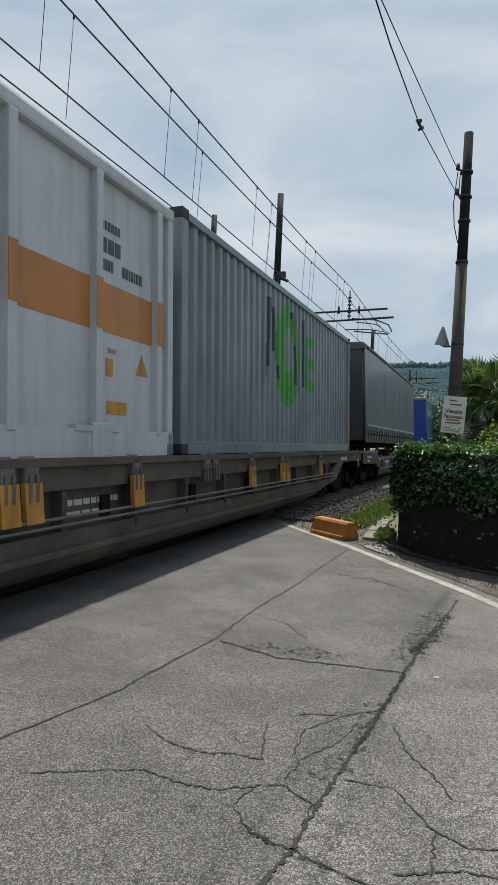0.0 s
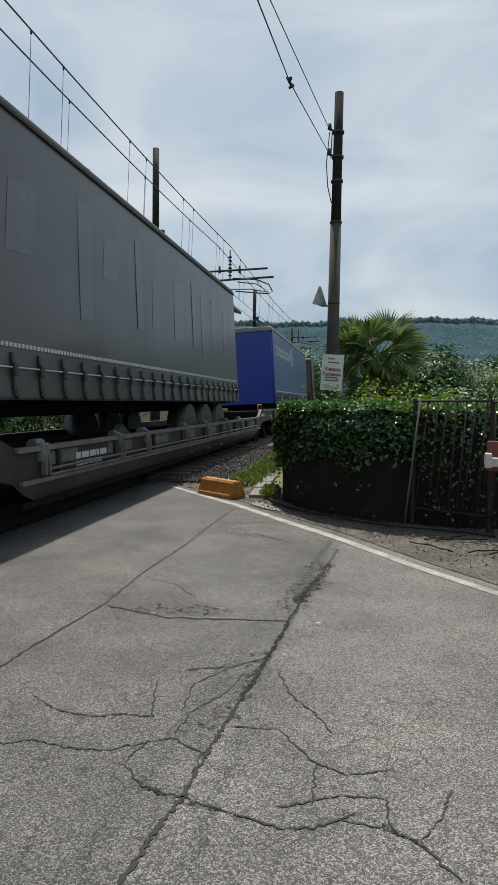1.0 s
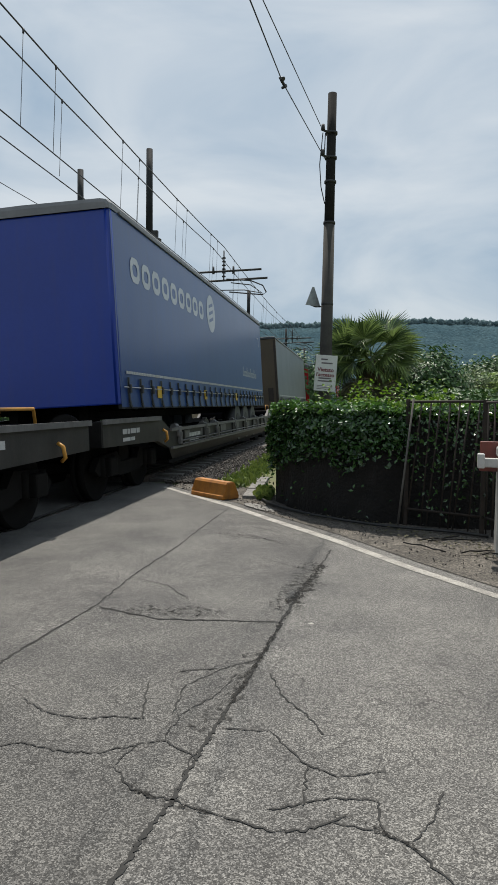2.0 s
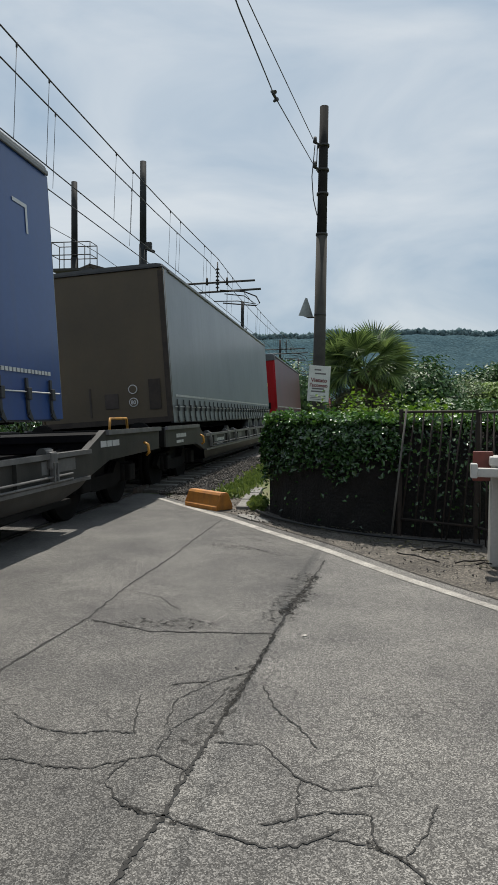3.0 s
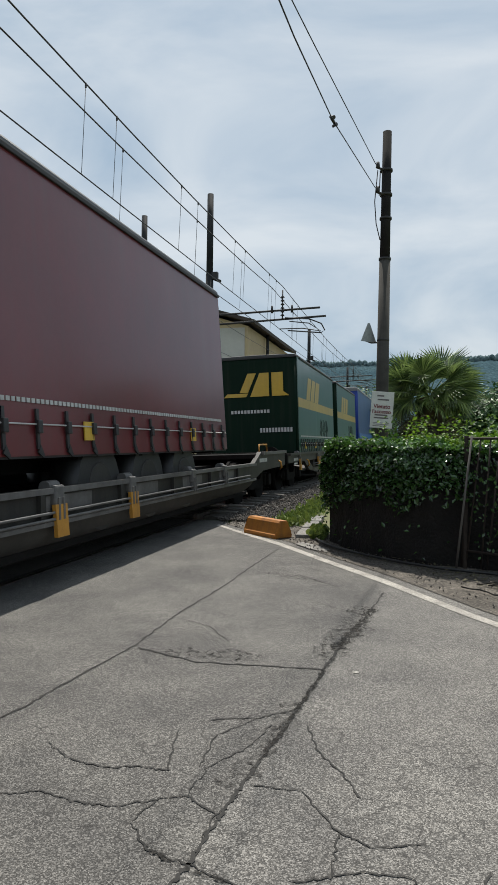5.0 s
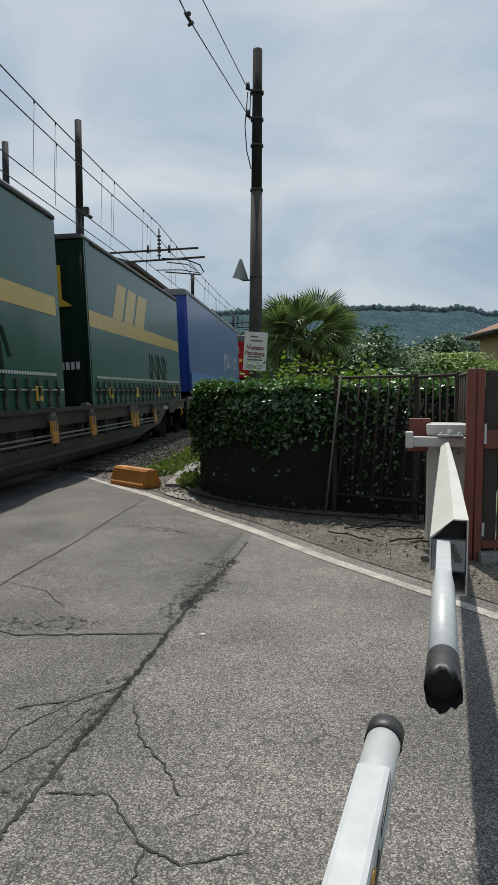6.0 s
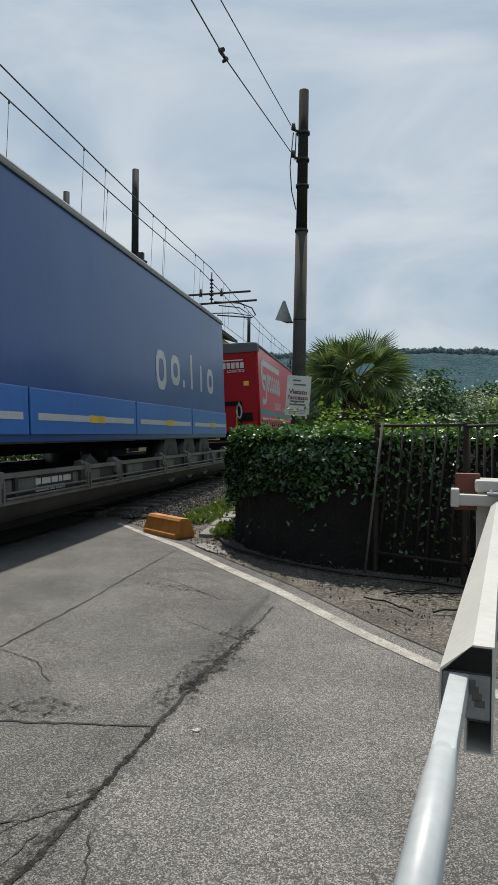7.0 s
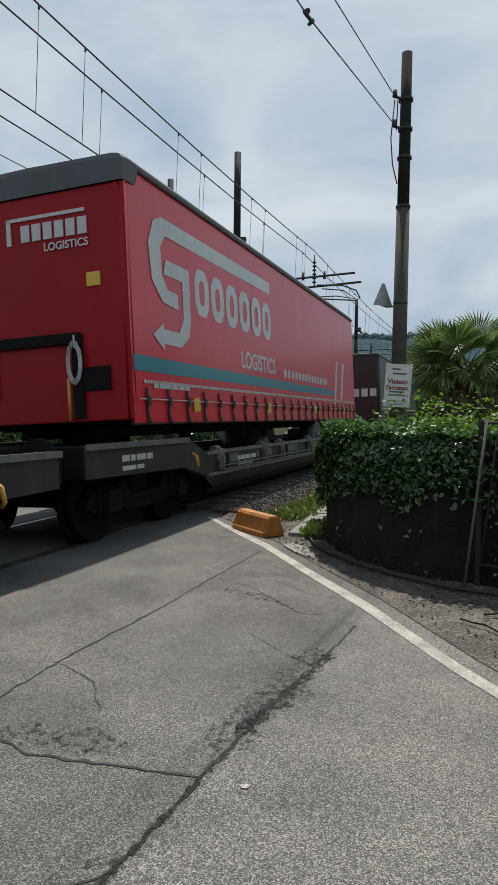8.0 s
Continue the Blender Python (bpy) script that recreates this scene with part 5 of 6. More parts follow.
def lettering(name, text, size, x, z, material, parent, y):
    cu = bpy.data.curves.new(name, 'FONT')
    cu.body, cu.size, cu.align_x, cu.extrude, cu.offset = text, size, 'CENTER', 0.001, size * 0.022
    ob = bpy.data.objects.new(name, cu)
    scene.collection.objects.link(ob)
    bpy.context.view_layer.update()
    me = bpy.data.meshes.new_from_object(ob.evaluated_get(bpy.context.evaluated_depsgraph_get()))
    bpy.data.objects.remove(ob)
    me.materials.clear()
    me.materials.append(material)
    made = new(name, me)
    made.parent = parent
    made.matrix_basis = pose(x, y, z, 90, 0, 0)
    return made


for t_, z in ((J_, 3.44), (F_, 3.04)):
    lettering("printed_word", "LOGISTICS", 0.13, 0.48, z, P_WHITE, t_, -0.022)
lettering("speed_number", "80", 0.1, 0.55, 1.565, WHITE_MARK, E_, -0.027)
lettering("printed_word", "LOGISTICS", 0.40, 0.0, 0.0, P_WHITE, J_, 0.0).matrix_basis = pose(HALF + 0.0095, 4.6, 2.23, 90, 0, 90)

sign = thing("notice_sign", "white metal no-access notice with dark red words", "sign", m=pose(PX - 0.03, PY - 0.14, 1.6, 0, 3.5, -4))
bm = bmesh.new()
box(bm, -0.175, 0.175, -0.006, 0.006, 0, 0.58, 0.003)
part("plate", bm, SIGN_WHITE, sign)
bm = bmesh.new()
box(bm, -0.12, 0.12, 0.006, 0.05, 0.12, 0.15)
box(bm, -0.12, 0.12, 0.006, 0.05, 0.42, 0.45)
part("clip", bm, ZINC, sign)
lettering("word", "Vietato", 0.09, -0.005, 0.315, SIGN_INK, sign, -0.009)
lettering("word", "l'accesso", 0.084, -0.005, 0.235, SIGN_INK, sign, -0.009)
bm = bmesh.new()
for x0, x1, z in ((-0.09, 0.02, 0.5), (-0.08, 0.1, 0.44), (-0.11, 0.09, 0.195), (-0.12, 0.11, 0.15), (-0.13, 0.12, 0.08), (-0.13, 0.12, 0.055), (-0.13, 0.1, 0.03)):
    box(bm, x0, x1, -0.0085, -0.006, z, z + (0.022 if z > 0.14 else 0.008))
part("small_print", bm, SIGN_GREY, sign)

tri = thing("triangular_sign", "grey back of a small triangular warning sign", "sign", m=pose(PX - 0.22, PY - 0.04, 2.98, 0, 0, 35))
bm = bmesh.new()
a = [bm.verts.new((x, -0.005, z)) for x, z in ((-0.17, 0), (0.17, 0), (0.02, 0.3), (-0.02, 0.3))]
b = [bm.verts.new((v.co.x, 0.005, v.co.z)) for v in a]
bm.faces.new(a)
bm.faces.new(b[::-1])
for i in range(4):
    bm.faces.new((a[i], b[i], b[(i + 1) % 4], a[(i + 1) % 4]))
part("plate", bm, ZINC, tri)
bm = bmesh.new()
bent(bm, [(-0.05, 0.02, 0.02), (0.1, 0.04, 0.0), (0.2, -0.1, 0.0)], 0.014, 6)
part("bracket", bm, DARK_STEEL, tri)

# ---- wires to the pole ----
for ends, knot in (([(2.36, 10.62, 5.42), (1.24, 7.05, 4.76), (0.69, 5.0, 4.40), (-0.4, 1.0, 3.95), (-1.6, -4.0, 3.9), (-3.6, -13, 4.6)], True), ([(2.36, 10.62, 5.8), (1.01, 7.0, 5.56), (-0.31, 3.4, 5.32), (-2.8, -3.8, 4.9), (-6.0, -13, 5.2)], False)):
    w = thing("overhead_cable", "thin dark cable slung to the utility pole", "cable", "cables to the pole")
    bm = bmesh.new()
    bent(bm, ends, 0.0062, 6)
    part("cable", bm, WIRE, w)
    if knot:
        bm = bmesh.new()
        d = (Vector(ends[0]) - Vector(ends[1])).normalized()
        c = Vector(ends[1])
        tube(bm, c - d * 0.1, c + d * 0.1, 0.016, 0.016, 8)
        tube(bm, c - d * 0.07 + Vector((0.02, 0, 0.02)), c - d * 0.02 + Vector((-0.03, 0, 0.04)), 0.022, 0.014, 8)
        tube(bm, c + d * 0.03 + Vector((0.03, 0, -0.02)), c + d * 0.08 + Vector((-0.02, 0, -0.035)), 0.02, 0.014, 8)
        part("splice", bm, BLACK, w, "black cable splice")

# ---- overhead line of the railway ----
STATIONS = [-26.0, -1.2, 21.6, 44.6, 68.0, 91.0, 114.0, 140.0]


def sag(u, low):
    for a, b in zip(STATIONS, STATIONS[1:]):
        if a <= u <= b:
            f = (u - a) / (b - a)
            return -low * 4 * f * (1 - f)
    return 0.0


for name, v, z, low, r, label in (("messenger_wire", -4.15, 6.42, 0.22, 0.0115, "twisted dark messenger wire over the track"), ("messenger_wire", -4.5, 6.38, 0.22, 0.0115, "twisted dark messenger wire over the track"),
                                  ("contact_wire", -4.2, 5.0, 0.02, 0.0095, "bare contact wire over the track"), ("contact_wire", -4.6, 4.97, 0.02, 0.0095, "bare contact wire over the track"),
                                  ("messenger_wire", -8.3, 6.75, 0.22, 0.010, "twisted dark messenger wire over the far track"), ("contact_wire", -8.2, 5.2, 0.02, 0.008, "bare contact wire over the far track"), ("contact_wire", -8.6, 5.05, 0.02, 0.008, "bare contact wire over the far track")):
    bm = bmesh.new()
    bent(bm, [at(u, v, z + sag(u, low)) for u in np.arange(-25, 139, 2.9)], r, 6)
    solid(name, bm, WIRE, label, "wire", "overhead wires")
k = 0
for u in np.arange(-14.0, 110, 3.72):
    for du, v, z in ((0.0, -4.15, 6.42), (0.95, -4.15, 6.42), (1.9, -4.5, 6.38)):
        bm = bmesh.new()
        a, b = at(u + du, v, z + sag(u + du, 0.22)), at(u + du, v - 0.05, 4.98)
        tube(bm, a, b, 0.0045, 0.0045, 5)
        tube(bm, a - Vector((0, 0, 0.05)), a + Vector((0, 0, 0.015)), 0.014, 0.014, 6)
        solid("dropper", bm, WIRE, "thin dropper between messenger and contact wire", "wire", "droppers of the overhead line")


def line_mast(u, v, height, arm, plat=False):
    m = thing("catenary_mast", "grey steel catenary mast with cantilever tubes" if arm else "grey steel catenary mast", "mast", "masts of the overhead line", m=TRACK @ pose(v, u, 0))
    bm = bmesh.new()
    tube(bm, (0, 0, -0.03), (0, 0, height * 0.42), 0.17, 0.16, 16)
    tube(bm, (0, 0, height * 0.42), (0, 0, height * 0.72), 0.14, 0.13, 16)
    tube(bm, (0, 0, height * 0.72), (0, 0, height), 0.115, 0.105, 16)
    part("shaft", bm, MAST_GREY, m)
    if arm:
        reach = -4.2 - v
        bm = bmesh.new()
        tube(bm, (0.1, 0, 5.62), (reach + 1.25, -0.2, 5.72), 0.035, 0.035, 8)
        tube(bm, (0.1, 0, 5.30), (reach + 1.45, -0.2, 5.44), 0.035, 0.035, 8)
        part("cantilever_tube", bm, DARK_STEEL, m, "dark cantilever tubes")
        bm = bmesh.new()
        for z in (5.5, 5.62, 5.74, 5.86, 5.98, 6.1):
            tube(bm, (reach, -0.15, z), (reach, -0.15, z + 0.04), 0.07, 0.05, 10)
        tube(bm, (reach, -0.15, 5.4), (reach, -0.15, 6.35), 0.022, 0.022, 8)
        for k in (-0.35, 0.32):
            tube(bm, (reach + k, -0.15, 5.6), (reach + k, -0.15, 5.84), 0.045, 0.03, 8)
        part("insulator", bm, DARK_STEEL, m, "ribbed dark insulator")
        bm = bmesh.new()
        bent(bm, [(reach + 0.1, -0.2, 5.42), (reach + 0.9, -0.2, 5.36), (reach + 1.3, -0.2, 5.2), (reach + 1.42, -0.2, 4.98), (reach + 1.3, -0.2, 4.9), (reach + 0.2, -0.2, 5.0)], 0.022, 8)
        bent(bm, [(reach + 0.25, -0.2, 5.3), (reach + 0.9, -0.2, 5.22), (reach + 1.3, -0.2, 4.95), (reach + 0.7, -0.2, 5.06), (reach - 0.1, -0.2, 5.06)], 0.018, 8)
        part("steady_arm", bm, DARK_STEEL, m, "curved steady arm")
        bm = bmesh.new()
        tube(bm, (0.12, 0, 6.9), (0.42, -0.1, 6.75), 0.06, 0.05, 8)
        box(bm, 0.08, 0.3, -0.08, 0.08, 6.85, 7.1, 0.02)
        part("feeder_bracket", bm, DARK_STEEL, m)
    if plat:
        bm = bmesh.new()
        box(bm, -0.75, 0.75, -0.35, 0.35, 6.4, 6.48)
        for x in (-0.72, -0.25, 0.25, 0.72):
            for y in (-0.33, 0.33):
                tube(bm, (x, y, 6.45), (x, y, 7.4), 0.018, 0.018, 6)
        for z in (6.95, 7.4):
            bent(bm, [(-0.72, -0.33, z), (0.72, -0.33, z), (0.72, 0.33, z), (-0.72, 0.33, z), (-0.72, -0.33, z)], 0.018, 6)
        part("platform", bm, DARK_STEEL, m, "railed switch platform")
    return m


line_mast(21.8, -6.79, 9.77, True)
line_mast(22.9, -9.7, 9.6, False, True)
for u, h in ((44.6, 8.9), (68.0, 8.9), (91.0, 8.9), (114.0, 8.9)):
    line_mast(u, -7.2, h, True)
for u in (46.0, 70.0, 94.0):
    line_mast(u, -10.4, 8.9, False)

# ---- orange concrete block ----
block = thing("kerb_block", "scuffed orange concrete kerb block at the road edge", "block", m=pose(0.68, 9.72, 0, 0, 0, -54.5))
bm = bmesh.new()
prism(bm, [(-0.15, 0), (0.15, 0), (0.15, 0.055), (0.12, 0.075), (0.085, 0.22), (0.055, 0.25), (-0.055, 0.25), (-0.085, 0.22), (-0.12, 0.075), (-0.15, 0.055)], -0.39, 0.39)
bmesh.ops.bevel(bm, geom=[e for e in bm.edges if abs(e.verts[0].co.x - e.verts[1].co.x) < 0.01], offset=0.014, segments=2, affect='EDGES')
part("body", bm, BLOCK_ORANGE, block)

# ---- barrier machine and arms ----
machine = thing("barrier_machine", "white steel level-crossing barrier machine cabinet", "cabinet", m=pose(3.1, 5.72, 0, 0, 0, -22))
bm = bmesh.new()
box(bm, 0.0, 0.34, 0.0, 0.32, 0.0, 0.9, 0.015)
part("body", bm, BARRIER_WHITE, machine)
bm = bmesh.new()
box(bm, -0.02, 0.36, -0.02, 0.34, 0.93, 1.02, 0.02)
box(bm, 0.0, 0.34, 0.0, 0.32, 0.9, 0.93)
part("lid", bm, BARRIER_WHITE, machine)
bm = bmesh.new()
box(bm, -0.17, 0.32, -0.12, -0.02, 0.84, 0.92, 0.01)
box(bm, -0.19, -0.13, -0.14, 0.0, 0.83, 0.96, 0.01)
part("counter_arm", bm, BARRIER_WHITE, machine, "white counterweight arm")
bm = bmesh.new()
box(bm, 0.06, 0.26, -0.16, -0.02, 0.925, 0.94)
tube(bm, (0.16, -0.08, 0.8), (0.16, -0.08, 0.98), 0.025, 0.025, 10)
for x in (0.09, 0.23):
    tube(bm, (x, -0.09, 0.78), (x, -0.09, 0.96), 0.012, 0.012, 8)
part("hinge", bm, ZINC, machine, "bolted steel hinge plate")
bm = bmesh.new()
box(bm, -0.16, 0.02, 0.14, 0.2, 0.78, 1.06, 0.01)
part("red_plate", bm, GATE_RED, machine, "dull red plate")
bm = bmesh.new()
box(bm, 0.04, 0.3, 0.02, 0.3, -0.02, 0.012)
part("foot", bm, CONCRETE, machine)


def arm_pose(a, b):
    d = (Vector(b) - Vector(a)).normalized()
    side = Vector((d.y, -d.x, 0)).normalized()
    m = Matrix((side, d, side.cross(d))).transposed().to_4x4()
    return Matrix.Translation(a) @ m


ROOT, TIP = Vector((3.27, 5.80, 0.835)), Vector((1.152, 1.42, 0.867))
reach = (TIP - ROOT).length
arm = thing("crossing_boom", "white level-crossing barrier arm with a black taped tip", "crossing boom", "booms of the level crossing", m=arm_pose(ROOT, TIP))
e = 3.93


def folded(y, scale):
    """The boom's folded sheet in section: a tall flat flank, a narrow top, and a slope down to a short flank."""
    return [Vector((x * scale, y, z * scale)) for x, z in ((-0.066, -0.136), (-0.066, 0.079), (-0.026, 0.079), (0.037, 0.025), (0.037, -0.073), (-0.012, -0.073), (-0.012, -0.136))]


bm = bmesh.new()
rows = [[bm.verts.new(p) for p in folded(y, k)] for y, k in ((0.0, 0.55), (1.2, 0.72), (e - 0.9, 0.94), (e, 1.0))]
for a, b in zip(rows, rows[1:]):
    for i in range(7):
        bm.faces.new((a[i], a[(i + 1) % 7], b[(i + 1) % 7], b[i]))
bm.faces.new(rows[0][::-1])
middle = Vector((-0.016, 0, -0.02))
lip = [bm.verts.new(v.co + Vector((0.004 if v.co.x < middle.x else -0.004, 0, 0.004 if v.co.z < middle.z else -0.004))) for v in rows[-1]]
deep = [bm.verts.new(v.co - Vector((0, 0.26, 0))) for v in lip]
for i in range(7):
    j = (i + 1) % 7
    bm.faces.new((rows[-1][i], rows[-1][j], lip[j], lip[i]))
    bm.faces.new((lip[i], lip[j], deep[j], deep[i]))
bm.faces.new(deep)
part("channel", bm, BARRIER_WHITE, arm, "tapered white folded-sheet channel")
bm = bmesh.new()
box(bm, -0.06, 0.033, e - 0.012, e - 0.004, -0.07, 0.021, 0.001)
plate = part("end_plate", bm, ZINC, arm, "scratched grey end plate")
bm = bmesh.new()
for p, q in (((-0.062, 0.022), (0.034, 0.022)), ((-0.062, -0.071), (0.034, -0.071)), ((0.034, -0.071), (0.034, 0.022)), ((-0.062, -0.071), (-0.062, 0.022))):
    tube(bm, (p[0], e - 0.003, p[1]), (q[0], e - 0.003, q[1]), 0.0022, 0.0022, 5)
part("gasket", bm, BLACK, plate, "black sealing seam round the plate")
bm = bmesh.new()
for k in range(4):
    box(bm, -0.05 + 0.006 * k, -0.03 + 0.005 * k, e - 0.0035, e - 0.003, -0.045 + 0.012 * k, -0.03 + 0.013 * k)
part("scuff", bm, WAGON_GREY, plate, "dark scuff mark")
bm = bmesh.new()
box(bm, -0.0185, 0.0185, e - 0.012, e + 0.34, -0.024, 0.02, 0.004)
part("square_tube", bm, TUBE_WHITE, arm)
bm = bmesh.new()
sides = 24
rings = []
for y, k in ((e + 0.315, 0.0), (e + 0.35, 0.5), (e + 0.41, 1.0), (reach - 0.08, 1.0)):
    ring = []
    for i in range(sides):
        a = 2 * math.pi * i / sides
        c, d = math.cos(a), math.sin(a)
        f = 1.0 / max(abs(c), abs(d))
        ring.append(bm.verts.new((0.0245 * c * k + 0.018 * c * f * (1 - k), y, 0.0245 * d * k + 0.0195 * d * f * (1 - k))))
    rings.append(ring)
for a, b in zip(rings, rings[1:]):
    for i in range(sides):
        bm.faces.new((a[i], a[(i + 1) % sides], b[(i + 1) % sides], b[i])).smooth = True
bm.faces.new(rings[0][::-1])
bm.faces.new(rings[-1])
part("round_tube", bm, TUBE_WHITE, arm)
bm = bmesh.new()
n = 22
rings = []
rnd = random.Random(3)
for y, r in ((reach - 0.1, 0.0258), (reach - 0.05, 0.0266), (reach - 0.02, 0.027), (reach + 0.02, 0.0275)):
    rings.append([bm.verts.new((r * math.cos(2 * math.pi * i / n), y + (rnd.uniform(-0.012, 0.02) if y > reach else 0), r * math.sin(2 * math.pi * i / n))) for i in range(n)])
for a, b in zip(rings, rings[1:]):
    for i in range(n):
        bm.faces.new((a[i], a[(i + 1) % n], b[(i + 1) % n], b[i])).smooth = True
bm.faces.new(rings[0][::-1])
hub = [bm.verts.new((0.9 * v.co.x, reach - 0.01, 0.9 * v.co.z)) for v in rings[-1]]
for i in range(n):
    bm.faces.new((rings[-1][i], rings[-1][(i + 1) % n], hub[(i + 1) % n], hub[i]))
bm.faces.new(hub)
part("taped_tip", bm, BLACK, arm, "torn black tape over the tip")

TIP2, ROOT2 = Vector((1.012, 1.286, 0.88)), Vector((-1.71, -3.895, 0.87))
reach2 = (TIP2 - ROOT2).length
arm2 = thing("crossing_boom", "scraped white barrier arm with a square tube and black end ring", "crossing boom", "booms of the level crossing", m=arm_pose(ROOT2, TIP2))
bm = bmesh.new()
box(bm, -0.0185, 0.0185, 0.0, reach2 - 0.11, -0.03, 0.021, 0.006)
part("square_tube", bm, TUBE_WHITE, arm2)
bm = bmesh.new()
tube(bm, (0, reach2 - 0.22, 0), (0, reach2 - 0.01, 0), 0.0205, 0.0205, 24)
part("round_tube", bm, TUBE_WHITE, arm2)
bm = bmesh.new()
tube(bm, (0, reach2 - 0.03, 0), (0, reach2, 0), 0.0225, 0.0225, 24)
part("end_ring", bm, BLACK, arm2, "black end ring")
bm = bmesh.new()
prism(bm, [(reach2 - 0.28, -0.02), (reach2 - 0.2, 0.01), (reach2 - 0.13, 0.02), (reach2 - 0.19, -0.01), (reach2 - 0.3, -0.03)], 0.0187, 0.0197)
part("scrape", bm, BLACK, arm2, "black scrape mark")
bm = bmesh.new()
prism(bm, [(reach2 - 0.30, 0.0), (reach2 - 0.26, 0.012), (reach2 - 0.24, 0.0), (reach2 - 0.28, -0.015)], 0.0187, 0.0196)
part("rust_spot", bm, ORANGE, arm2, "rust spot")
copy_thing(machine, pose(-1.47, -4.05, 0, 0, 0, 158))

# ---- gate, fence and cable on the ground ----
gate = thing("red_gate", "dark boarded gate with red painted steel posts", "gate", m=pose(3.16, 5.18, 0, 0, 0, -14))
bm = bmesh.new()
box(bm, 0.0, 0.055, 0.0, 0.07, 0, 1.46, 0.006)
box(bm, 0.065, 0.12, 0.0, 0.07, 0, 1.46, 0.006)
part("post", bm, GATE_RED, gate, "red steel post")
bm = bmesh.new()
box(bm, 0.125, 2.4, 0.01, 0.05, 0.86, 1.0, 0.006)
box(bm, 0.125, 2.4, 0.01, 0.05, 0.1, 0.16, 0.006)
part("rail", bm, GATE_RED, gate, "red steel rail")
bm = bmesh.new()
box(bm, 0.0, 0.1, 0, 0.02, 0.06, 1.45, 0.004)
board_mesh = mesh_of("board", bm, BOARD)
for k in range(20):
    shared("board", board_mesh, gate, Matrix.Translation((0.14 + k * 0.112, 0.055 + 0.004 * (k % 2), 0)))
bm = bmesh.new()
box(bm, 0.118, 0.135, -0.02, 0.0, 0.9, 1.05)
part("hinge", bm, P_WHITE, gate, "pale hinge")
bm = bmesh.new()
box(bm, 0.118, 0.135, -0.02, 0.0, 0.2, 0.3)
part("hinge", bm, P_WHITE, gate, "pale hinge")
bm = bmesh.new()
box(bm, 0.1, 2.4, -0.08, 0.06, -0.02, 0.08, 0.01)
part("sill", bm, CONCRETE, gate)

fence = thing("iron_fence", "rusty leaning iron bar fence overgrown by the hedge", "fence")
FENCE = [Vector((2.78, 7.32, 0)), Vector((3.42, 6.72, 0)), Vector((3.55, 6.1, 0)), Vector((3.3, 5.28, 0))]
rnd = random.Random(8)
for a, b in zip(FENCE, FENCE[1:]):
    bm = bmesh.new()
    tube(bm, a + Vector((0, 0, 1.43)), b + Vector((0, 0, 1.44)), 0.014, 0.014, 8)
    part("rail", bm, RUST, fence)
    bm = bmesh.new()
    tube(bm, a + Vector((0, 0, 0.2)), b + Vector((0, 0, 0.2)), 0.014, 0.014, 8)
    part("rail", bm, RUST, fence)
    count = int((b - a).length / 0.1)
    for k in range(count):
        p = a.lerp(b, (k + 0.5) / count)
        d = (b - a).normalized() * (-0.13 if a is FENCE[0] else 0.02) * rnd.uniform(0.6, 1.2)
        bm = bmesh.new()
        tube(bm, p + d + Vector((0, 0, 0.02)), p + Vector((0, 0, 1.43)), 0.009, 0.009, 6)
        part("bar", bm, RUST, fence)
    bm = bmesh.new()
    box(bm, a.x - 0.02, a.x + 0.02, a.y - 0.02, a.y + 0.02, 0, 1.46, 0.004)
    part("post", bm, RUST, fence)
bm = bmesh.new()
tube(bm, (2.62, 7.12, 0), (2.80, 7.2, 1.46), 0.012, 0.011, 8)
part("leaning_stake", bm, SLEEPER, fence, "pale leaning stake")

bm = bmesh.new()
line = [(1.34, 9.2), (1.4, 8.75), (1.55, 8.35), (1.8, 7.9), (2.1, 7.5), (2.45, 7.15), (2.8, 6.95), (3.2, 6.72), (3.4, 6.5)]
bent(bm, [Vector((x, y, 0.035)) for x, y in line], 0.016, 8)
solid("ground_cable", bm, BLACK, "black cable lying along the hedge foot", "cable")
rnd = random.Random(12)
for k in range(5):
    bm = bmesh.new()
    x, y, a = rnd.uniform(2.3, 3.1), rnd.uniform(5.6, 6.7), rnd.uniform(-0.6, 0.9)
    pts = []
    for i in range(7):
        pts.append(Vector((x, y, 0.03 + rnd.uniform(0, 0.02))))
        a += rnd.uniform(-0.35, 0.35)
        x, y = x + 0.09 * math.cos(a), y + 0.09 * math.sin(a)
    bent(bm, pts, 0.007, 5)
    solid("fallen_twig", bm, WOOD_DARK, "dry fallen twig on the verge", "twig", "twigs on the verge")

# ---- hedge ----
HEDGE = [(1.42, 9.25), (1.5, 8.75), (1.72, 8.2), (2.05, 7.75), (2.45, 7.38), (2.8, 7.25), (3.45, 6.9), (4.6, 6.75), (4.5, 9.0), (3.2, 10.2), (2.2, 10.45), (1.6, 10.1)]
HTOP = 1.33


def inside(x, y, poly):
    hit = False
    for (ax, ay), (bx, by) in zip(poly, poly[1:] + poly[:1]):
        if (ay > y) != (by > y) and x < (bx - ax) * (y - ay) / (by - ay) + ax:
            hit = not hit
    return hit


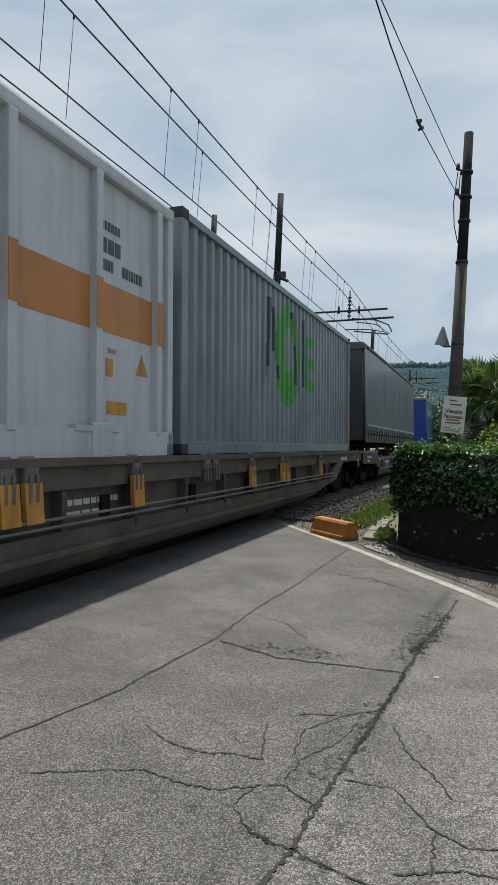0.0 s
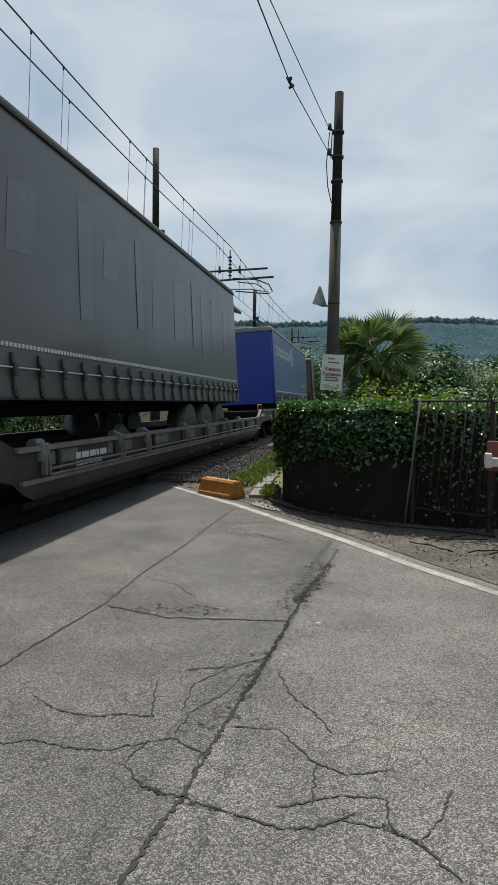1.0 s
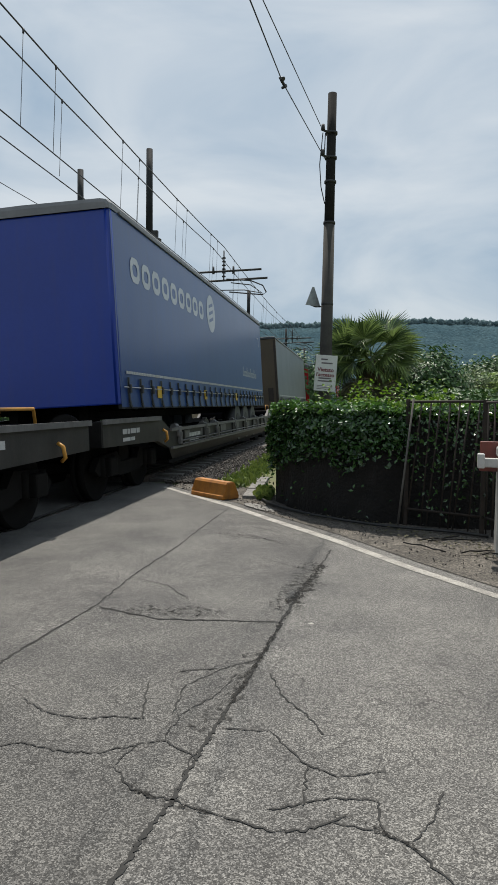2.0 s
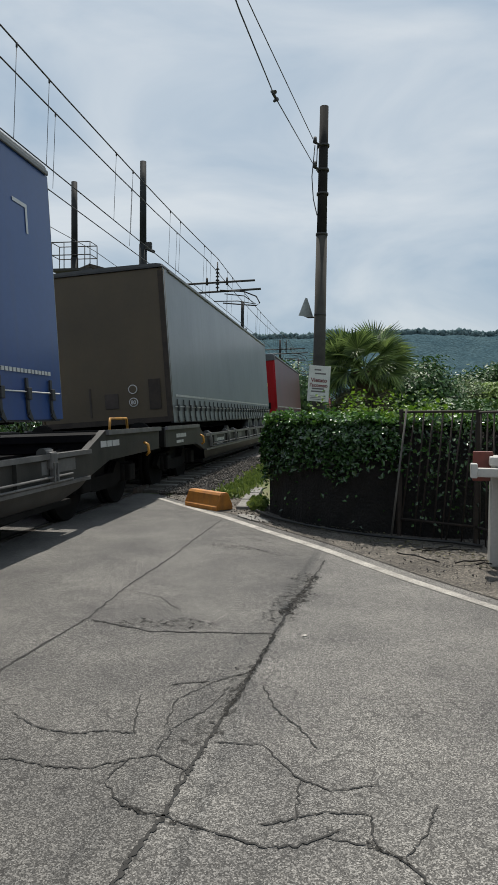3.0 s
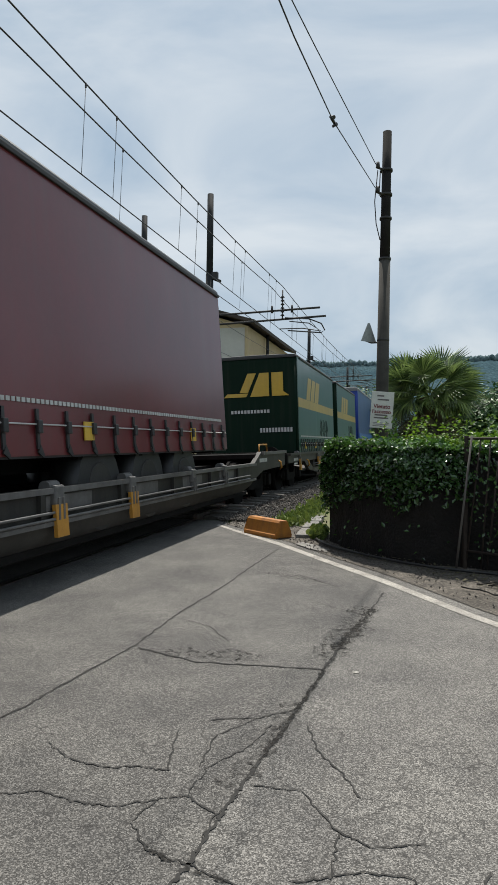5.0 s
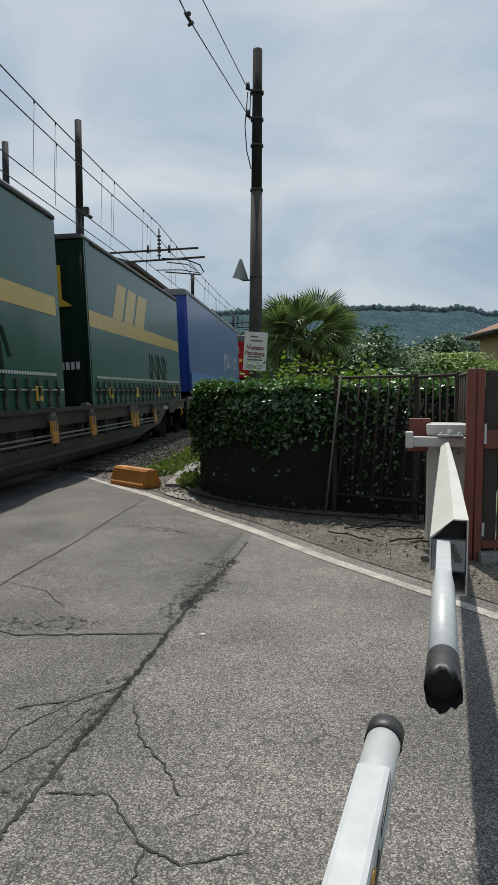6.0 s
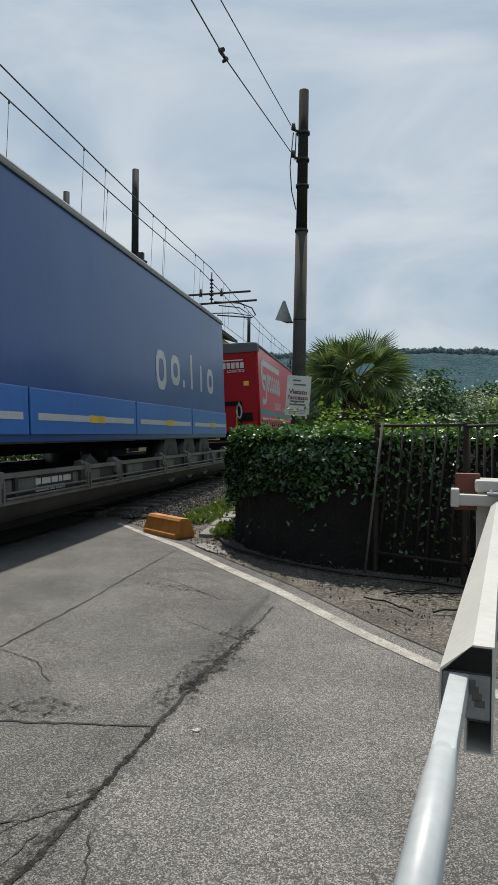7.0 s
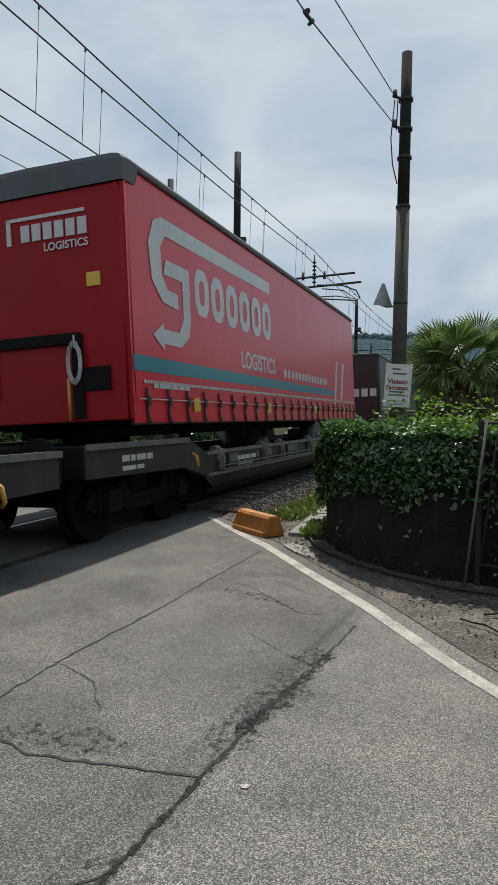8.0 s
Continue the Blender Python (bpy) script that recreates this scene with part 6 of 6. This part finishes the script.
hedge = thing("hedge", "dense dark green ivy hedge with pale new shoots on top", "hedge")
# solid core: the dark depth of the hedge, given as colour and shape
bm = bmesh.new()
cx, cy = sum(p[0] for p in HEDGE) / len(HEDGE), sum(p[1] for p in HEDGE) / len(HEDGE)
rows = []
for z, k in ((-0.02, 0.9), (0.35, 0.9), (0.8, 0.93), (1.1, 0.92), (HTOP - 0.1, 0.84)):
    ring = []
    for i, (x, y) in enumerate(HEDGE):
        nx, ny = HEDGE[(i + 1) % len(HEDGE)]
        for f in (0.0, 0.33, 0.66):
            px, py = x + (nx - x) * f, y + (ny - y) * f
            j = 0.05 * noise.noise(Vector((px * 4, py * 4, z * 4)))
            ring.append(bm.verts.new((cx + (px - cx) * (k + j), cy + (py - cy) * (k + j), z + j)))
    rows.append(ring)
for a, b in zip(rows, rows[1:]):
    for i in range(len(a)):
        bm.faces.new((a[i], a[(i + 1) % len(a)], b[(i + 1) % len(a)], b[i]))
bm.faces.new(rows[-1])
part("shade_core", bm, WOOD_DARK, hedge, "solid core coloured near-black for the shade inside")
rnd = np.random.default_rng(21)
P, N, S = [], [], []
lengths = [math.hypot(HEDGE[(i + 1) % len(HEDGE)][0] - x, HEDGE[(i + 1) % len(HEDGE)][1] - y) for i, (x, y) in enumerate(HEDGE)]
near = [1.0 if i <= 6 or i == 11 else 0.25 for i in range(len(HEDGE))]
weights = np.array([a * b for a, b in zip(lengths, near)])
weights /= weights.sum()
for i in rnd.choice(len(HEDGE), 32000, p=weights):
    (ax, ay), (bx, by) = HEDGE[i], HEDGE[(i + 1) % len(HEDGE)]
    f = rnd.random()
    x, y = ax + (bx - ax) * f, ay + (by - ay) * f
    out = np.array([x - cx, y - cy, 0.0])
    out /= np.linalg.norm(out)
    z = HTOP * rnd.random() ** 0.62
    # thinned low down and behind the fence, to show the shade-coloured core
    bare = 0.80 + 0.26 * noise.noise(Vector((x * 1.7, y * 1.7, 9)))
    if rnd.random() < min(0.985, max(0.0, (bare + 0.22 - z) / 0.42)) or i in (5, 6) and z < 1.24 and rnd.random() < 0.93:
        continue
    bulge = 0.07 * noise.noise(Vector((x * 2.5, y * 2.5, z * 2.5))) + 0.05 * noise.noise(Vector((x * 7, y * 7, z * 7))) - (0.14 * max(0, z - HTOP + 0.22) / 0.22)
    P.append(np.array([x, y, z]) + out * (bulge + rnd.normal(0, 0.02)))
    N.append(out * 0.8 + np.array([0, 0, 1.0]) + rnd.normal(0, 0.35, 3))
    S.append(rnd.uniform(0.04, 0.078))
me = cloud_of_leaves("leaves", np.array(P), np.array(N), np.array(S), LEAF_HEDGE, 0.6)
shared("leaves", me, hedge)["label"] = "glossy dark green leaves"
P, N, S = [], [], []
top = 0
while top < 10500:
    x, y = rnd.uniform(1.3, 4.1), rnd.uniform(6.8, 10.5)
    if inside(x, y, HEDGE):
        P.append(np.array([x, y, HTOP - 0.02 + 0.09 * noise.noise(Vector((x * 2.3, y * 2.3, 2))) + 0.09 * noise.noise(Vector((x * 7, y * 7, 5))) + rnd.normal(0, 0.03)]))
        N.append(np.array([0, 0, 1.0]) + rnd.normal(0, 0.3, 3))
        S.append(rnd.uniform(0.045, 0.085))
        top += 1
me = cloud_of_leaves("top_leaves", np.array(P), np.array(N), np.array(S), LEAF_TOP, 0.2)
shared("top_growth", me, hedge)["label"] = "top leaves with sunlight put into a lighter green"
P, N, S = [], [], []
for k in range(60):
    x, y = rnd.uniform(2.1, 3.9), rnd.uniform(7.2, 9.8)
    if not inside(x, y, HEDGE):
        continue
    h = rnd.uniform(0.06, 0.2) + (0.22 if 2.2 < x and rnd.random() < 0.3 else 0)
    for i in range(26):
        f = rnd.random()
        P.append([x + rnd.normal(0, 0.07), y + rnd.normal(0, 0.07), HTOP + 0.02 + h * f])
        N.append([rnd.normal(0, 0.4), rnd.normal(0, 0.4), 1])
        S.append(rnd.uniform(0.03, 0.075))
me = cloud_of_leaves("shoot_growth", np.array(P), np.array(N), np.array(S), LEAF_FRESH)
shared("shoot_growth", me, hedge)["label"] = "pale yellow-green new shoots"
P, N, S = [], [], []
for k in range(420):
    f = rnd.random()
    a, b = FENCE[0], FENCE[1]
    x, y = a.x + (b.x - a.x) * f, a.y + (b.y - a.y) * f
    P.append([x + 0.04 + rnd.normal(0, 0.07), y + 0.05 + rnd.normal(0, 0.09), 1.36 * rnd.random() ** 0.55])
    N.append([-0.5, -1, 0.4])
    S.append(rnd.uniform(0.03, 0.06))
shared("creeper", cloud_of_leaves("creeper", np.array(P), np.array(N), np.array(S), LEAF_HEDGE, 1.0), hedge)["label"] = "creeper hanging through the fence"

# weeds at the kerb and the roadside
P, N, S = [], [], []
for k in range(4200):
    if rnd.random() < 0.7:
        u, v = 10.4 + rnd.random() * 7, -1.72 + rnd.normal(0, 0.13)
        p = at(u, v)
    else:
        f = rnd.random()
        p = Vector((1.36 + 0.1 * f + rnd.normal(0, 0.05), 9.25 + 0.7 * f, 0))
    P.append([p.x, p.y, 0.03 + rnd.random() * 0.09])
    N.append([rnd.normal(), rnd.normal(), 0.1])
    S.append(rnd.uniform(0.04, 0.11))
tagged(new("grass_tufts", cloud_of_leaves("grass_tufts", np.array(P), np.array(N), np.array(S), GRASS, -2.5)), "short yellow-green grass and weeds beside the ballast", "grass", kind="stuff")
P = [[rnd.uniform(1.6, 3.3), 0, 0.032] for k in range(420)]
for p in P:
    p[1] = 11.3 - 1.85 * p[0] + rnd.uniform(-0.2, 0.9)
tagged(new("leaf_litter", cloud_of_leaves("leaf_litter", np.array(P), np.tile([0, 0, 3.0], (len(P), 1)), rnd.uniform(0.02, 0.05, len(P)), LEAF_DRY)), "dry brown leaf litter along the verge", "litter", kind="stuff")

# ---- palm ----
palm = thing("fan_palm", "fan palm with a shaggy trunk and drooping dry fronds", "tree", m=pose(4.2, 14.0, -0.03))
bm = bmesh.new()
rows = []
for k in range(15):
    z = 2.35 * k / 14
    r = 0.17 + 0.05 * math.sin(k * 1.1) + (0.1 if k > 9 else 0)
    rows.append([bm.verts.new(((r + 0.025 * noise.noise(Vector((i, k * 2, 3)))) * math.cos(i * 0.5236), (r + 0.02) * math.sin(i * 0.5236), z)) for i in range(12)])
for a, b in zip(rows, rows[1:]):
    for i in range(12):
        bm.faces.new((a[i], a[(i + 1) % 12], b[(i + 1) % 12], b[i]))
bm.faces.new(rows[-1])
part("trunk", bm, TRUNK, palm, "shaggy fibrous trunk")


def fan(stalk, size, leaflets, spread):
    """A fan leaf: a stalk along +y and narrow folded blades round its end."""
    bm = bmesh.new()
    tube(bm, (0, 0, 0), (0, stalk, 0), 0.012, 0.008, 5)
    for i in range(leaflets):
        a = math.radians(-spread / 2 + spread * i / (leaflets - 1))
        r = size * (1 - 0.28 * abs(a) / math.pi) * random.uniform(0.9, 1.05)
        d = Vector((math.sin(a), math.cos(a), 0))
        s = Vector((d.y, -d.x, 0)) * size * 0.030
        o = Vector((0, stalk, 0))
        mid, tip = o + d * r * 0.62 + Vector((0, 0, -0.03 * r)), o + d * r + Vector((0, 0, -0.16 * r * random.uniform(0.6, 1.6)))
        v = [bm.verts.new(o), bm.verts.new(mid + s + Vector((0, 0, 0.012))), bm.verts.new(tip), bm.verts.new(mid - s + Vector((0, 0, 0.012))), bm.verts.new(mid)]
        bm.faces.new((v[0], v[1], v[4]))
        bm.faces.new((v[0], v[4], v[3]))
        bm.faces.new((v[4], v[1], v[2]))
        bm.faces.new((v[4], v[2], v[3]))
    me = bpy.data.meshes.new("frond")
    bm.to_mesh(me)
    bm.free()
    return me


random.seed(2)
fans = [fan(0.55, 0.66, 34, 230) for k in range(5)]
dry = [fan(0.5, 0.58, 24, 180) for k in range(2)]
for m_ in fans:
    m_.materials.append(LEAF_PALM)
for m_ in dry:
    m_.materials.append(LEAF_DRY)
for k in range(42):
    up = math.degrees(math.asin(1 - 1.55 * (k + 0.5) / 42))
    shared("frond", fans[k % 5], palm, pose(0, 0, 2.46, 0, 0, k * 137.5) @ pose(0, 0.05, 0, up, random.uniform(-60, 60), 0))
for k in range(72):
    shared("dry_frond", dry[k % 2], palm, pose(0, 0, 2.34 - 0.014 * k, 0, 0, k * 137.5 + 40) @ pose(0, 0.1, 0, random.uniform(-80, -38), random.uniform(-30, 30), 0))


# ---- shrubs and trees behind ----
def shrub(name, label, x, y, height, width, leaf, count, seed, size=(0.07, 0.14)):
    """Trunk, limbs, and leaves gathered round the limb ends, with gaps between."""
    rnd = np.random.default_rng(seed)
    t = thing(name, label, "tree" if height > 2.2 else "shrub", m=pose(x, y, -0.03))
    bm = bmesh.new()
    tube(bm, (0, 0, 0), (0.03, 0, height * 0.35), 0.05 * height / 2, 0.035 * height / 2, 8)
    ends = []
    for k in range(36):
        a, up = k * 2.4, rnd.uniform(0.3, 0.97)
        r = width / 2 * math.sqrt(max(0.05, 1 - (2 * up - 1.1) ** 2)) * rnd.uniform(0.45, 1.0)
        e = np.array([r * math.cos(a), r * math.sin(a), height * up * rnd.uniform(0.85, 1.0)])
        tube(bm, (0.03, 0, height * 0.25), tuple(e), 0.02 * height / 2, 0.006, 5)
        ends.append(e)
    part("trunk", bm, TRUNK, t)
    c = np.array(ends)[rnd.integers(0, len(ends), count)] + rnd.normal(0, width * 0.095, (count, 3))
    c[:, 2] = np.clip(c[:, 2], 0.1, height * 1.04)
    part_ob = shared("crown", cloud_of_leaves(name, c, c * [1, 1, 0.6] - [0, 0, height * 0.25] + [0, 0, 0.5], rnd.uniform(*size, count), leaf), t)
    return t


shrub("olive_tree", "rounded grey-green olive tree behind the fence", 8.6, 19.0, 2.55, 1.8, LEAF_OLIVE, 17000, 31, (0.06, 0.12))
shrub("leafy_shrub", "bright yellow-green leafy shrub", 9.6, 18.0, 2.25, 2.1, LEAF_BRIGHT, 15000, 32)
shrub("leafy_tree", "dark green leafy tree beyond the palm", 6.8, 18.5, 3.0, 2.5, LEAF_TREE, 17000, 33, (0.08, 0.16))
shrub("leafy_tree", "dark green leafy tree behind the olive", 11.7, 24.0, 3.2, 2.6, LEAF_TREE, 14000, 34, (0.09, 0.18))
shrub("leafy_shrub", "bright green leafy shrub in the garden", 12.4, 21.0, 2.0, 3.4, LEAF_BRIGHT, 8000, 35)
shrub("leafy_shrub", "green leafy shrub by the garden wall", 6.6, 14.6, 1.7, 2.6, LEAF_TREE, 6000, 36)
shrub("leafy_tree", "dark green tree by the line", 8.2, 46.0, 5.0, 5.0, LEAF_TREE, 6000, 37, (0.16, 0.3))
shrub("conifer_tree", "small dark conifer in the garden", 15.6, 28.0, 4.0, 1.9, LEAF_TREE, 5000, 38)
shrub("garden_hedge", "clipped green hedge beyond the crossing", -5.9, 20.0, 2.1, 1.6, LEAF_TREE, 9000, 39)
shrub("leafy_tree", "dark leafy tree beyond the far roofs", -24.0, 62.0, 9.5, 8.0, LEAF_TREE, 7000, 40, (0.3, 0.6))

# ---- houses ----
house = thing("tiled_house", "house corner with a clay tile hip roof and dark eaves", "house", m=pose(13.1, 20.0, 0.47, 0, 0, -8))
bm = bmesh.new()
box(bm, 0.55, 7, 0.55, 6, -0.52, 2.85)
part("wall", bm, PLASTER, house)
bm = bmesh.new()
corners = [bm.verts.new(p) for p in ((0, 0, 3.02), (8, 0, 3.02), (8, 6.4, 3.02), (0, 6.4, 3.02))]
peak = [bm.verts.new(p) for p in ((3.2, 3.2, 4.5), (8, 3.2, 4.5))]
for f in ((corners[0], corners[1], peak[1], peak[0]), (corners[2], corners[3], peak[0], peak[1]), (corners[3], corners[0], peak[0]), (corners[1], corners[2], peak[1]), corners[::-1]):
    bm.faces.new(f)
roof = part("roof", bm, TILE_RED, house, "faded clay tile hip roof")
for k in range(32):
    x = 0.12 + 0.25 * k
    run = min(x, 3.2)
    bm = bmesh.new()
    tube(bm, (x, -0.05, 3.02), (x, run, 3.05 + run * 0.4625), 0.075, 0.075, 8)
    part("tile_row", bm, TILE_RED, roof)
bm = bmesh.new()
tube(bm, (-0.05, -0.08, 2.97), (8, -0.08, 2.97), 0.07, 0.07, 10)
tube(bm, (-0.08, -0.05, 2.97), (-0.08, 6.4, 2.97), 0.07, 0.07, 10)
bent(bm, [(0.9, -0.05, 2.95), (0.95, 0.2, 2.78), (1.1, 0.5, 2.6), (1.1, 0.5, 0.1)], 0.045, 8)
part("gutter", bm, DARK_STEEL, house, "dark gutter and downpipe")
bm = bmesh.new()
box(bm, 0.02, 7.9, 0.02, 6.3, 2.86, 2.99)
part("eaves", bm, BOARD, house)

barn = thing("gabled_house", "ochre plastered gabled house with a dark roof", "house", m=pose(-9.6, 45, -0.03, 0, 0, -14))
bm = bmesh.new()
a = [bm.verts.new((x, 0, z)) for x, z in ((0, 0), (10.2, 0), (10.2, 8.7), (4.4, 10.4), (0, 8.9))]
b = [bm.verts.new((v.co.x, 14, v.co.z)) for v in a]
bm.faces.new(a)
bm.faces.new(b[::-1])
for i in range(5):
    bm.faces.new((a[i], b[i], b[(i + 1) % 5], a[(i + 1) % 5]))
part("wall", bm, PLASTER, barn)
bm = bmesh.new()
for p, q in (((-0.6, 8.75), (4.45, 10.55)), ((4.4, 10.58), (10.8, 8.75))):
    v = [bm.verts.new((x, y, z + dz)) for dz in (0, 0.22) for x, z in (p, q) for y in (-0.7, 14.5)]
    for f in ((0, 1, 3, 2), (4, 6, 7, 5), (0, 2, 6, 4), (1, 5, 7, 3), (0, 4, 5, 1), (2, 3, 7, 6)):
        bm.faces.new([v[i] for i in f])
part("roof", bm, BOARD, barn, "dark brown roof")
bm = bmesh.new()
box(bm, 3.2, 10.0, -0.04, 0.0, 4.0, 8.6)
part("upper_wall", bm, GREY_PLASTER, barn, "grey upper wall")
for x in (1.2, 5.0, 7.6):
    bm = bmesh.new()
    box(bm, x, x + 1.0, -0.07, -0.04, 4.6, 6.2)
    win = part("window", bm, DARK_STEEL, barn)
    bm = bmesh.new()
    box(bm, x - 0.08, x + 1.08, -0.12, -0.04, 4.5, 4.6)
    part("sill", bm, CONCRETE, win)
cottage = thing("far_house", "small far house with a dark brown roof", "house", m=pose(-20.0, 60, -0.03, 0, 0, -10))
bm = bmesh.new()
box(bm, 0, 6, 0, 6, 0, 4.6)
part("wall", bm, GREY_PLASTER, cottage)
bm = bmesh.new()
prism(bm, [(-0.5, 4.5), (-0.5, 4.7), (3, 6.6), (6.5, 4.7), (6.5, 4.5), (3, 6.4)], -0.4, 6.4)
part("roof", bm, BOARD, cottage, "dark brown roof")
lamp = thing("street_lamp", "slim grey street lamp beyond the tracks", "lamp", m=pose(-5.65, 30.0, -0.03, 0, 0, 0))
bm = bmesh.new()
tube(bm, (0, 0, 0), (0, 0, 6.2), 0.08, 0.05, 10)
bent(bm, [(0, 0, 6.2), (-0.15, 0, 6.42), (-0.55, 0, 6.5)], 0.035, 8)
part("post", bm, ZINC, lamp)
bm = bmesh.new()
box(bm, -1.0, -0.5, -0.12, 0.12, 6.46, 6.56, 0.03)
part("lamp_head", bm, ZINC, lamp)
# row added to keep the view under the trailers dark
row = shrub("boundary_shrub", "added dark green shrub backing the view under the train", *at(13, -13.5)[:2], 1.7, 3.2, LEAF_HEDGE, 5000, 44, (0.1, 0.2))
for k in range(1, 9):
    p = at(13 + 3.0 * k, -13.5 - 0.3 * (k % 3))
    copy_thing(row, pose(p.x, p.y, -0.03, 0, 0, 70 * k))

# ---- hills ----
bm = bmesh.new()
rnd = np.random.default_rng(77)


def ridge(deg):
    return 114 + 13 * noise.noise(Vector((deg * 0.07, 2.0, 0))) + 7 * noise.noise(Vector((deg * 0.35, 5.0, 0))) - 18 * max(0, (deg - 18) / 22) + 10 * max(0, (-deg - 8) / 22)


rows = []
for i in range(121):
    deg = -60 + i
    row = []
    for k in range(10):
        f = k / 9
        d = 620 + 330 * f
        h = ridge(deg) * (f ** 0.8) * d / 950 + 10 * noise.noise(Vector((deg * 0.2, f * 3, 4))) * math.sin(math.pi * f)
        row.append(bm.verts.new((d * math.sin(radians(deg)), d * math.cos(radians(deg)), h - 2)))
    for d, h in ((1300, -2),):
        row.append(bm.verts.new((d * math.sin(radians(deg)), d * math.cos(radians(deg)), h)))
    rows.append(row)
for a, b in zip(rows, rows[1:]):
    for k in range(10):
        f = bm.faces.new((a[k], a[k + 1], b[k + 1], b[k]))
        f.smooth = True
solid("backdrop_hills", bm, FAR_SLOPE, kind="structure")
n = 5200
deg = rnd.uniform(-42, 42, n)
f = rnd.uniform(0.975, 1.0, n)
d = 620 + 330 * f
h = np.array([ridge(a) for a in deg]) * f ** 0.8 * d / 950
c = np.stack([d * np.sin(np.radians(deg)), d * np.cos(np.radians(deg)), h - 4.6 + rnd.uniform(-1.2, 1.2, n) + np.where(f > 0.98, rnd.uniform(2.0, 5.0, n), 0)], 1)
ico = bmesh.new()
bmesh.ops.create_icosphere(ico, subdivisions=1, radius=1.0)
sv = np.array([v.co[:] for v in ico.verts])
sf = np.array([[v.index for v in fc.verts] for fc in ico.faces])
ico.free()
rad = rnd.uniform(0.9, 3.4, (n, 1, 1)) * np.array([1.2, 1.2, 1.0])
rad[:, :, 2] *= np.where(f > 0.98, 1.35, 1.0)[:, None]
v = c[:, None, :] + sv[None] * rad * rnd.uniform(0.75, 1.25, (n, len(sv), 1))
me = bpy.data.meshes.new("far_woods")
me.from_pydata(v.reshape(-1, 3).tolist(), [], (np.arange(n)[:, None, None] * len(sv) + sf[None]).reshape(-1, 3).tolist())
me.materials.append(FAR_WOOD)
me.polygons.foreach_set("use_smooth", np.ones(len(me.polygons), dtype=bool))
tagged(new("far_woods", me), "far hill woods with blue air haze in their colour", "woods", kind="stuff")


# trailers lean a little further than their wagons, on their soft springs
SWAY = {C.name: 1.2, D.name: 1.3, E_.name: 2.0, F_.name: 1.8, J_.name: 0.8}


# ---- what moves ----
def motions():
    for ob, s0 in moving:
        tilt = LEAN + SWAY.get(ob.name, 0.0)
        walk(ob, [(t, TRACK @ pose(NEAR_RAIL, s0 - SPEED * t, 0, 0, -tilt, 0) @ pose(-GAUGE / 2, 0, 0)) for t in (0, 2, 4, 6, 8)])


motions()
